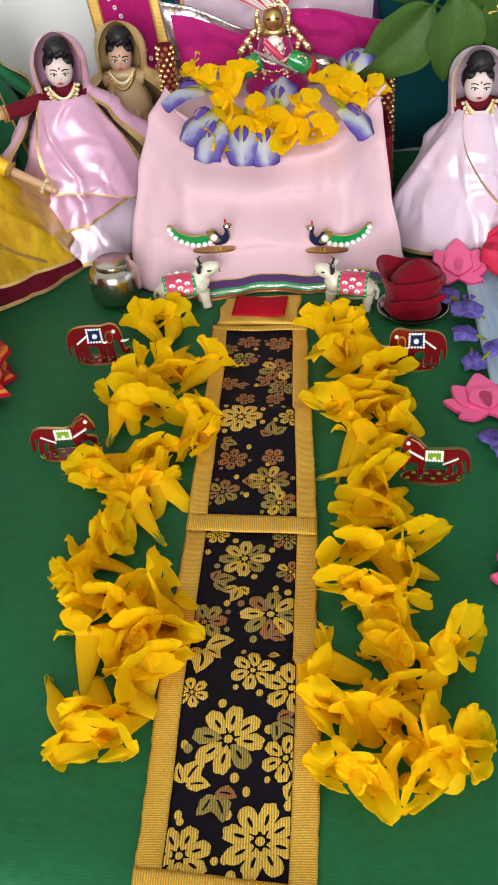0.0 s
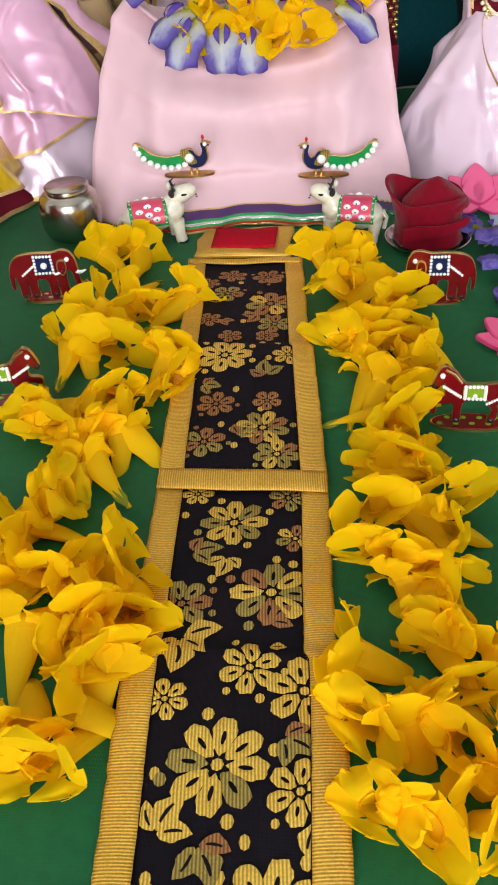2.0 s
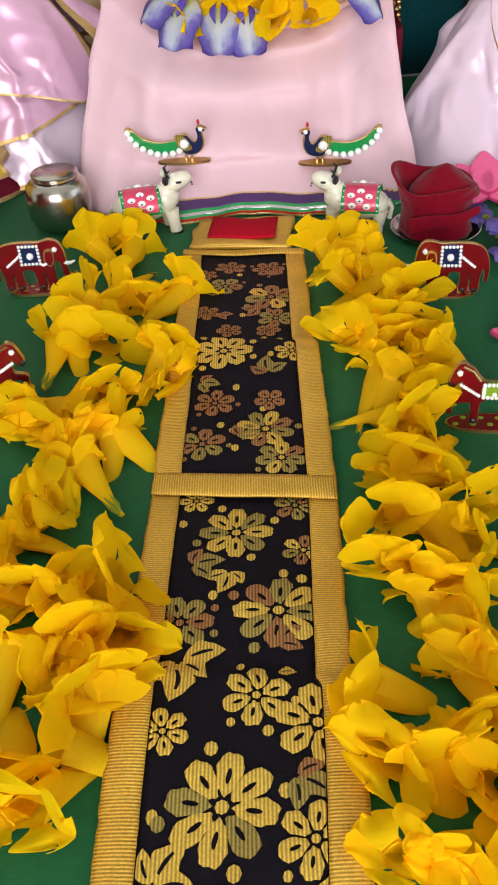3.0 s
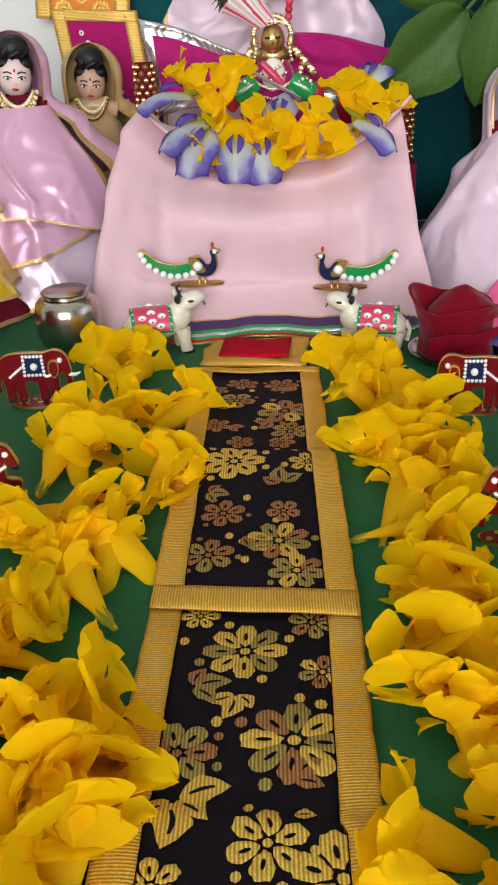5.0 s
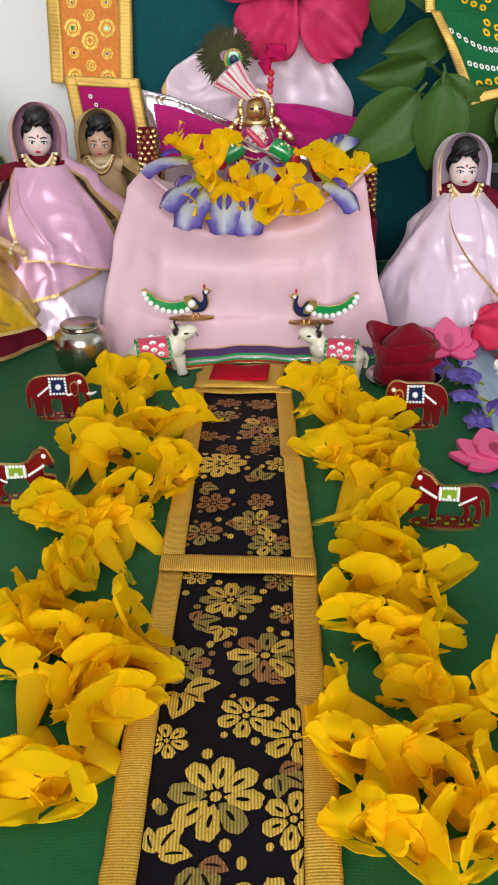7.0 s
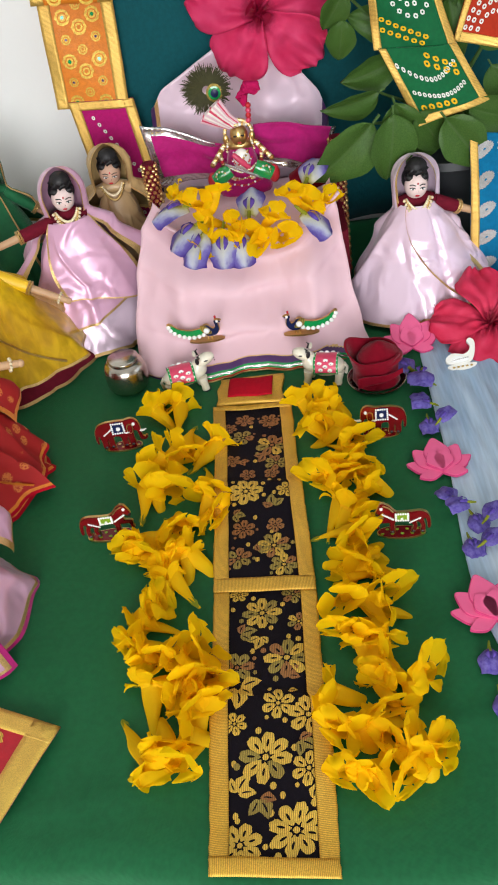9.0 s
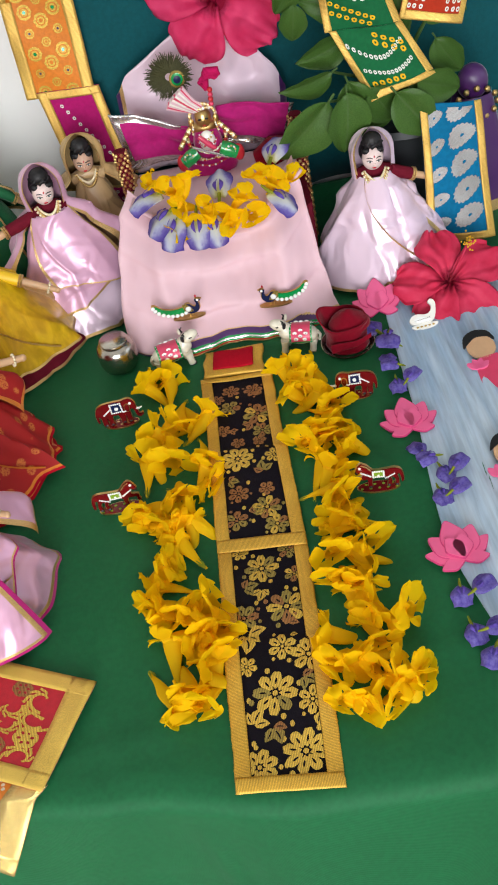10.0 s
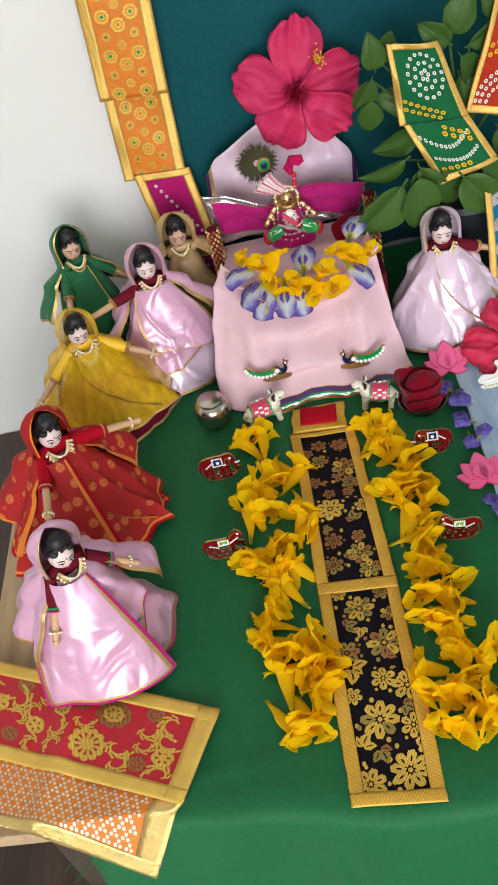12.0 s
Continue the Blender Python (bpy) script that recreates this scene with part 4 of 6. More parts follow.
for k in range(13):   # pleated white and pink turban, a fan leaning to one side
    a = -1.0 + 2.0 * k / 12
    p0, p1 = V((0.001, 0.7545, 0.1525)), V((-0.0165 + 0.0090 * math.sin(a), 0.750 - 0.005 * math.cos(a), 0.1685 + 0.0075 * math.sin(a) + 0.003 * math.cos(a)))
    b.tube([p0 + V((0.0058 * math.sin(a), -0.0045 * math.cos(a), 0.001 + 0.001 * math.sin(a))), (p0 + p1) / 2 + V((0.0022 * math.sin(a), -0.003, 0)), p1], [0.0018, 0.0022, 0.0030], PINKPAINT if k % 5 == 1 else WHITEPAINT if k % 2 else DRAPE, 8)
for k in range(7):   # curled rosy tuft
    rnd = random.Random(60 + k)
    o = V((rnd.uniform(-0.0022, 0.0022), rnd.uniform(-0.002, 0.002), rnd.uniform(-0.002, 0.002)))
    b.tube([V((0.0125, 0.754, 0.168)) + o * 0.3, V((0.0108, 0.753, 0.1765)) + o, V((0.0150, 0.752, 0.1825)) + o, V((0.0215, 0.752, 0.1815)) + o * 1.3, V((0.0235, 0.752, 0.1775)) + o], [0.0015, 0.0034, 0.0040, 0.0032, 0.0012], ROSY, 8)
for k in range(4):
    b.ball((0.0150 - 0.0004 * k, 0.750, 0.1690 - 0.0040 * k), 0.0024, PINKPAINT if k % 2 else LIPS, 8, 6)
tagged(part("seated_figurine", b, m=pose(0.004, 0.752, 0.088) @ Matrix.Scale(1.12, 4) @ pose(-0.004, -0.752, -0.088)), "small seated gilt metal figurine in magenta and silver dress", "figurine")

# peacock feather behind the turban
feather = thing("peacock_feather", pose(-0.020, 0.770, 0.191, 90, 0, 0), "round peacock feather tip with a blue-green eye", "feather")
b = Build()
for k in range(640):
    rnd = random.Random(900 + k)
    a = rnd.uniform(0, 6.2832)
    r = 0.021 * rnd.uniform(0.75, 1.08)
    q = V((math.cos(a), math.sin(a), 0))
    e = q * r + V((rnd.uniform(-0.003, 0.003), rnd.uniform(-0.003, 0.003), rnd.uniform(-0.002, 0.003)))
    b.tube([q * 0.004, q * r * 0.6 + V((0, 0, 0.001)), e], [0.0007, 0.0006, 0.0002], FEATHER, 4)
part("feather_fringe", b, feather)
for r, mat, nm, z in ((0.0105, OLIVEDIMGOLD, "bronze_ring", 0.0015), (0.0078, GREENENAMEL, "green_ring", 0.0022), (0.0048, BLUEENAMEL, "blue_eye", 0.003)):
    b = Build()
    b.ball((0.007, -0.003, z), (r * 0.78, r * 0.85, 0.0009), mat, 16, 5)
    part(nm, b, feather)

# ---- garland of yellow and violet flowers over the throne's edge ----


def pea_flower(seed, mat):
    """Butterfly pea: one broad violet standard with a pale middle, two small wings, a green foot."""
    rnd = random.Random(seed)
    f = thing("violet_pea_flower", pose(0, 0, 0), "violet butterfly pea flower with a pale yellow middle", "flower", "violet pea flowers")
    ph = rnd.uniform(0, 6)

    def std(u, v):
        s = 2 * u - 1
        w = 0.017 * math.sin(min(1.0, 0.12 + v) * 2.2) ** 0.8
        return V((0.036 * v - 0.004 * s * s * v, s * w * (1 + 0.05 * math.sin(9 * v + ph)), 0.004 + 0.006 * math.sin(2.4 * v) - 0.004 * s * s + 0.0018 * math.sin(5 * s + ph) * v - 0.006 * v * v))
    b = Build()
    b.grid(std, 18, 18, mat)
    part("standard_petal", b, f, thick=0.0004)
    for sgn in (-1, 1):
        b = Build()
        b.grid(lambda u, v: V((0.004 + 0.014 * v, sgn * (0.002 + 0.005 * math.sin(math.pi * v) * u), 0.011 + 0.003 * math.sin(3 * v) - 0.002 * u)), 4, 6, VIOLET)
        part("wing_petal", b, f, thick=0.0004)
    b = Build()
    b.tube([(-0.012, 0.001, 0.003), (-0.004, 0, 0.004), (0.004, 0, 0.005)], [0.0012, 0.0022, 0.0026], SEPAL, 7)
    part("calyx", b, f, "yellow-green calyx")
    return f


PEAS = [pea_flower(3, PEA), pea_flower(8, PEA), pea_flower(19, PEA)]
LAKE_PEA = [pea_flower(27, DEEPPEA), pea_flower(31, DEEPPEA)]
for f in LAKE_PEA:
    tagged(f, "deep violet butterfly pea flower lying beside the blue cloth", group="violet flowers along the lake")
GARLAND_PEAS = [(-0.046, 0.662, 0.122, 195, 10), (-0.038, 0.654, 0.108, 214, 24), (-0.036, 0.650, 0.104, 240, 42), (-0.018, 0.648, 0.102, 262, 52), (0.006, 0.668, 0.104, 80, -25),
                (0.060, 0.680, 0.122, 60, -20), (0.052, 0.654, 0.106, 322, 32), (-0.006, 0.649, 0.100, 278, 50)]
LAKE_PEAS = [(0.131, 0.545, 0.004, 120, 5), (0.134, 0.528, 0.004, 60, 5), (0.130, 0.500, 0.004, 80, 5), (0.132, 0.476, 0.006, 270, 5), (0.134, 0.385, 0.004, 115, 5), (0.136, 0.346, 0.004, 280, 5), (0.143, 0.368, 0.004, 290, 5),
             (0.128, 0.256, 0.004, 265, 5), (0.127, 0.225, 0.004, 280, 5), (0.138, 0.205, 0.004, 240, 5)]
k = 0
rnd = random.Random(77)
lake = []
for x, y, z, a, tip in LAKE_PEAS:   # each clump holds two
    lake += [(x - 0.004, y + 0.005, z, a, tip), (x + 0.004, y - 0.004, z + 0.004, a + rnd.uniform(70, 150), -12)]
for x, y, z, a, tip in GARLAND_PEAS + lake:
    if z > 0.05:
        y, z = y + 0.003, z + 0.003
    m = pose(x, y, z, 0, tip, a) @ (Matrix.Diagonal((0.94, 0.88, 0.9, 1)) if z > 0.05 else Matrix.Scale(0.68, 4))
    if k < 3:
        PEAS[k].matrix_basis = m
    elif k < len(GARLAND_PEAS):
        copy_thing(PEAS[k % 3], m)
    elif k < len(GARLAND_PEAS) + 2:
        LAKE_PEA[k - len(GARLAND_PEAS)].matrix_basis = m
    else:
        copy_thing(LAKE_PEA[k % 2], m)
    k += 1
GARLAND_GOLD = [(-0.052, 0.664, 0.134, 200, 50), (-0.036, 0.656, 0.126, 250, 60), (-0.028, 0.652, 0.112, 230, 30), (-0.022, 0.660, 0.132, 60, 70), (-0.006, 0.648, 0.108, 250, 35), (0.006, 0.645, 0.098, 255, 25),
                (0.014, 0.643, 0.093, 280, 20), (0.024, 0.650, 0.108, 330, 50), (0.033, 0.645, 0.092, 290, 25), (0.046, 0.658, 0.122, 240, 55), (0.056, 0.660, 0.114, 300, 45), (0.072, 0.664, 0.112, 330, 35), (-0.016, 0.646, 0.094, 255, 15), (-0.040, 0.646, 0.092, 225, 10)]
rnd = random.Random(9)
for i, (x, y, z, a, tip) in enumerate(GARLAND_GOLD):
    ob = copy_thing(FLOWERS[i % 7], pose(x, y + 0.002, z + 0.003, 0, -tip, a) @ pose(0, 0, 0, rnd.uniform(-60, 60)) @ Matrix.Scale(0.80, 4))
    tagged(ob, "yellow trumpet flower in the garland over the pink drape", group="garland flowers")

# ---- hibiscus ----


def hibiscus(name_label, mat, seed, petals):
    rnd = random.Random(seed)
    f = thing("hibiscus_flower", pose(0, 0, 0), name_label, "flower", "hibiscus flowers")
    for k, (turn, ln) in enumerate(petals):
        a0 = radians(turn)
        ph, lift = rnd.uniform(0, 6), rnd.uniform(0.5, 1.2)

        def at(u, v):
            s = 2 * u - 1
            w = 0.0072 + 0.0222 * math.sin(min(1.0, v * 0.96 + 0.0) ** 1.35 * 2.5) ** 0.9
            if v > 0.9:
                w *= 1 - 1.6 * (v - 0.9)
            x, y = 0.003 + ln * v * (1 - 0.13 * s * s + 0.025 * math.sin(9 * s + ph)), s * w
            z = 0.0016 * (k % 3) + 0.012 * smooth(0, 0.35, v) * lift - 0.014 * v * v + 0.0060 * math.sin(6 * s + ph + 3 * v) * v * v + 0.0028 * math.sin(15 * s + ph) * v ** 4 + 0.005 * wob(s * 2.5, v * 4, ph) + 0.004 * s
            return V((x * math.cos(a0) - y * math.sin(a0), x * math.sin(a0) + y * math.cos(a0), z))
        b = Build()
        b.grid(at, 24, 20, mat)
        part("petal", b, f, thick=0.0005, sharp=80)
    b = Build()
    b.grid(lambda u, v: V((0.012 * v * math.cos(6.2832 * u), 0.012 * v * math.sin(6.2832 * u), -0.004 + 0.010 * v)), 16, 4, HIBCORE, True)
    part("heart", b, f, "dark crimson flower heart")
    b = Build()
    b.tube([(0, 0, 0), (0.012, 0.014, 0.014), (0.028, 0.036, 0.026)], [0.002, 0.0016, 0.0012], mat, 8)
    part("style", b, f)
    b = Build()
    for k in range(40):
        q = V((0.028 + rnd.gauss(0, 0.0035), 0.036 + rnd.gauss(0, 0.0045), 0.026 + rnd.gauss(0, 0.0035)))
        b.ball(q, 0.0012, YELLOWDYE, 6, 4)
    part("stamen_tuft", b, f, "yellow stamens")
    return f


h1 = hibiscus("large open pink-red hibiscus fixed above the throne", HIBISCUS, 4, ((80, 0.073), (157, 0.066), (235, 0.058), (318, 0.068), (10, 0.070)))
h1.matrix_basis = pose(0.036, 0.812, 0.239, 84, 0, -2)
h2 = hibiscus("open red hibiscus lying at the head of the blue cloth", HIBRED, 12, ((95, 0.070), (170, 0.066), (236, 0.068), (305, 0.074), (20, 0.072)))
h2.matrix_basis = pose(0.203, 0.588, 0.018, 34, 0, 0) @ Matrix.Scale(0.76, 4)

# ---- flat enamel animals: one plain mesh each ----


def closed(points, n=5):
    """A smooth closed outline through a few corners."""
    out = []
    k = len(points)
    for i in range(k):
        p0, p1, p2, p3 = (V((*points[(i + j - 1) % k], 0)) for j in range(4))
        for s in range(n):
            t = s / n
            q = 0.5 * (2 * p1 + (p2 - p0) * t + (2 * p0 - 5 * p1 + 4 * p2 - p3) * t * t + (3 * p1 - p0 - 3 * p2 + p3) * t ** 3)
            out.append((q.x, q.y))
    return out


def ellipse(cx, cy, rx, ry, n=20):
    return [(cx + rx * math.cos(6.28318 * i / n), cy + ry * math.sin(6.28318 * i / n)) for i in range(n)]


UPRIGHT = pose(0, 0, 0, 90, 0, 0)


def spread(pts, d):
    """An outline moved outwards by d along its own normals."""
    out, k = [], len(pts)
    area2 = sum(pts[i][0] * pts[(i + 1) % k][1] - pts[(i + 1) % k][0] * pts[i][1] for i in range(k))
    for i in range(k):
        (x0, y0), (x1, y1) = pts[i - 1], pts[(i + 1) % k]
        ln = math.hypot(x1 - x0, y1 - y0) or 1.0
        sgn = d if area2 > 0 else -d
        out.append((pts[i][0] + sgn * (y1 - y0) / ln, pts[i][1] - sgn * (x1 - x0) / ln))
    return out



def plate_animal(kind):
    """A cut-out enamelled figure, gilt at the back, standing on an oval foot. Facing -x."""
    b = Build()
    if kind == "elephant":
        body = [(-8.5, 22.6), (-11.5, 21.8), (-13.6, 18.6), (-14.4, 14), (-14.6, 9), (-15.2, 6), (-16.6, 5.4), (-17.6, 6.4), (-18.2, 5), (-16.4, 3.2), (-13.8, 3.8), (-12.8, 7), (-12.2, 11), (-11, 12.6), (-9.4, 11.4), (-9, 6), (-9.2, 0), (-5.6, 0), (-5.4, 5), (-4.9, 8), (-4.4, 5), (-4.4, 0), (-0.9, 0),
                (-0.6, 5), (0.4, 8.6), (4.4, 8.8), (5, 5), (4.8, 0), (8.2, 0), (8.6, 4.6), (9, 7), (9.4, 4.6), (9.4, 0), (12.8, 0), (13.2, 6), (14.2, 10.6), (15.2, 8), (15.2, 4.6), (16.4, 5), (16.8, 10), (16, 15.4), (13.6, 19.4), (9, 21.4), (2, 21.8), (-4, 21.6)]
        blanket, bl = [(-3.6, 20.6), (-3.8, 12.4), (4.2, 12.4), (4, 20.8)], BLUEENAMEL
        enamel, foot = REDENAMEL, 13
    else:
        body = [(-10.8, 23.4), (-12.8, 22.4), (-14.6, 18.6), (-15.4, 15.4), (-13.8, 14.2), (-12.2, 16), (-10.9, 16.6), (-10.8, 13.5), (-11, 10.8), (-14.4, 10), (-15.6, 8.8), (-15.2, 5.6), (-16, 4), (-14, 3.6), (-13.4, 7.6), (-10, 8.0), (-7.8, 8), (-7.2, 5), (-7, 0), (-4.6, 0), (-4.6, 5), (-3.8, 8.6),
                (0, 9.8), (4.6, 10), (5.4, 7.4), (7, 4.8), (5.6, 0), (8, 0), (9, 4.8), (8.4, 7.6), (9.8, 8.4), (11.6, 5), (11, 0), (13.2, 0), (13.8, 5.2), (12.8, 9.6), (14.2, 11), (15.2, 7), (15.6, 3), (17, 4), (16.8, 10), (15, 14.6), (11, 16.6), (4, 16), (-2, 15.8), (-4.6, 17.2), (-7.5, 21), (-9.8, 22.6)]
        blanket, bl = [(-3.6, 15.9), (-3.6, 11), (3.6, 10.8), (3.6, 16)], LIMEENAMEL
        enamel, foot = REDENAMEL, 15
    sc = 0.001
    pts = [(x * sc, (y + 2.0) * sc) for x, y in closed(body, 4)]
    b.prism(spread(pts, 0.00028), -0.0010, 0.0006, GOLD, UPRIGHT)
    b.prism(pts, 0.0005, 0.0011, enamel, UPRIGHT)
    b.prism(spread(pts, -0.00018), 0.0009, 0.0014, enamel, UPRIGHT)
    b.prism([(x * sc, (y + 2) * sc) for x, y in closed(blanket, 3)], 0.0012, 0.0021, bl, UPRIGHT)
    for i in range(len(blanket)):
        (x0, y0), (x1, y1) = blanket[i], blanket[(i + 1) % 4]
        for j in range(5):
            x, y = x0 + (x1 - x0) * j / 5, y0 + (y1 - y0) * j / 5
            b.ball((x * sc, -0.0021, (y + 2) * sc), 0.00075, STONE, 8, 5)
    b.ball((0, -0.0022, 0.0182 if kind == "elephant" else 0.0142), 0.0016 if kind == "elephant" else 0.0009, STONE, 10, 6)
    if kind == "elephant":
        b.prism([(x * sc, (y + 2) * sc) for x, y in closed([(-9.5, 18.5), (-6.2, 18), (-5.6, 13), (-8, 10.5), (-10, 14)], 4)], 0.0012, 0.0020, GOLD, UPRIGHT)
        b.prism([(x * sc, (y + 2) * sc) for x, y in closed([(-9.1, 17.8), (-6.7, 17.4), (-6.2, 13.3), (-8, 11.4), (-9.5, 14.2)], 4)], 0.0018, 0.0024, enamel, UPRIGHT)
        b.ball((-0.0108, -0.0018, 0.0205), 0.0012, STONE, 8, 5)
        b.tube([(-0.0138, -0.0006, 0.0135), (-0.0165, -0.0012, 0.0136), (-0.0186, -0.0012, 0.0146)], [0.001, 0.0008, 0.0003], STONE, 6)
        for j in range(7):
            b.ball((0.0045 + 0.001 * j, -0.0018, 0.0185 - 0.0008 * j), 0.0007, STONE, 6, 4)
            b.ball((-0.0045 - 0.0007 * j, -0.0018, 0.0135 + 0.0003 * j * j * 0.3), 0.0007, STONE, 6, 4)
    else:
        for j in range(8):
            b.ball((-0.0052 - 0.0009 * j, -0.0018, 0.0135 + 0.0006 * j), 0.0007, STONE, 6, 4)
            b.ball((0.0046 + 0.0009 * j, -0.0018, 0.0105 + 0.0005 * j), 0.0006, STONE, 6, 4)
        b.ball((-0.0122, -0.0016, 0.0222), 0.0011, STONE, 8, 5)
        b.ball((-0.0147, -0.0008, 0.0172), (0.0012, 0.0011, 0.0014), BLACKPAINT, 8, 5)
        b.tube([(-0.0112, -0.0014, 0.0246), (-0.0078, -0.0014, 0.0226), (-0.0050, -0.0014, 0.0190)], 0.0005, GOLD, 5)
    for x in ((-7.4, -2.8, 6.5, 11.1) if kind == "elephant" else (-5.9, 6.8, 12.1)):
        b.ball((x * sc, -0.0012, 0.0028), (0.0013, 0.0010, 0.0011), BLACKPAINT, 8, 5)
    b.prism(ellipse(-0.0005, 0, foot * sc, 0.0052, 28), 0.0, 0.0012, GOLD)
    b.prism(ellipse(-0.0005, 0, (foot - 0.8) * sc, 0.0045, 28), 0.0012, 0.0016, REDENAMEL)
    for j in range(9):
        b.prism(ellipse((j - 4) * foot * 0.2 * sc, (0.0018 if j % 2 else -0.0018), 0.0011, 0.0008, 8), 0.0015, 0.0019, LIMEENAMEL if kind == "horse" else GOLD)
    return b


for kind, places in (("elephant", [(-0.1185, 0.500, 1), (0.0915, 0.476, 0)]), ("horse", [(-0.1195, 0.398, 1), (0.0895, 0.367, 0)])):
    me = plate_animal(kind).mesh(kind + "_figurine", 30)
    for x, y, flip in places:
        ob = new(kind + "_figurine", me)
        # the pair looks towards the runner; the mirrored one is turned round its own middle
        ob.matrix_basis = pose(x, y, 0.0015, 1, 0, 2 if flip else -6) @ Matrix.Diagonal((-1.20 if flip else 1.13, 1.18, 1.18, 1))
        tagged(ob, "flat red enamelled " + kind + " on an oval gilt foot", kind + " figurine", kind + " figurines")


def peacock():
    b = Build()
    sc = 0.001
    tail = closed([(-2, 6), (4, 3.6), (12, 4.2), (20, 9), (23, 15), (20.5, 16), (16, 11.5), (9, 9), (3, 9.5), (-1, 10)], 4)
    b.prism([(x * sc, y * sc) for x, y in tail], -0.0009, 0.0006, GOLD, UPRIGHT)
    b.prism([(10 * sc + (x - 10) * sc * 0.93, 8.5 * sc + (y - 8.5) * sc * 0.82) for x, y in tail], 0.0004, 0.0013, GREENENAMEL, UPRIGHT)
    for x, y in ((0.5, 5.2), (3.5, 4.2), (6.8, 3.9), (10, 4.2), (13, 5.2), (16, 6.8), (18.8, 9), (20.8, 11.6), (21.8, 14.2)):
        b.ball((x * sc, -0.0016, y * sc), 0.00150, STONE, 9, 6)
    body = closed([(-4, 3), (-1, 4), (1, 8), (0, 12), (-3, 12), (-5, 9.5), (-7, 9), (-8.2, 12), (-7.5, 15.5), (-9.5, 15.6), (-12, 14.4), (-10, 13.6), (-10.4, 8), (-8, 4)], 4)
    b.prism([(x * sc, y * sc) for x, y in body], -0.0009, 0.0008, GOLD, UPRIGHT)
    b.prism([(-5 * sc + (x + 5) * sc * 0.88, 8 * sc + (y - 8) * sc * 0.9) for x, y in body], 0.0006, 0.0016, BLUEENAMEL, UPRIGHT)
    b.prism([(x * sc, y * sc) for x, y in closed([(-5, 6), (0, 6), (2, 12), (-2, 11.5)], 4)], 0.0012, 0.002, OLIVEDIMGOLD, UPRIGHT)
    b.ball((-0.0018, -0.0023, 0.0085), 0.0021, STONE, 10, 7)
    b.ball((-0.0092, -0.0016, 0.0145), 0.001, STONE, 8, 5)
    b.ball((-0.0084, 0, 0.0172), (0.0007, 0.0006, 0.0012), LIPS, 8, 5)
    for x in (-0.0045, -0.002):
        b.tube([(x, 0, 0.0035), (x, 0, 0)], 0.0005, GOLD, 6)
    b.prism(ellipse(-0.001, 0, 0.0115, 0.0034, 24), -0.0006, 0.0004, GOLD)
    return b


me = peacock().mesh("peacock_figurine", 30)
for x, y, z, flip, a in ((-0.0460, 0.601, 0.0305, 1, 0), (0.0405, 0.600, 0.0255, 0, -4)):
    ob = new("peacock_figurine", me)
    ob.matrix_basis = pose(x, y, z, 4, 0, a) @ Matrix.Diagonal((-1.38 if flip else 1.38, 1.22, 1.34, 1))
    tagged(ob, "flat gilt peacock with green stone-set tail, pinned to pink drape", "peacock figurine", "peacock figurines")


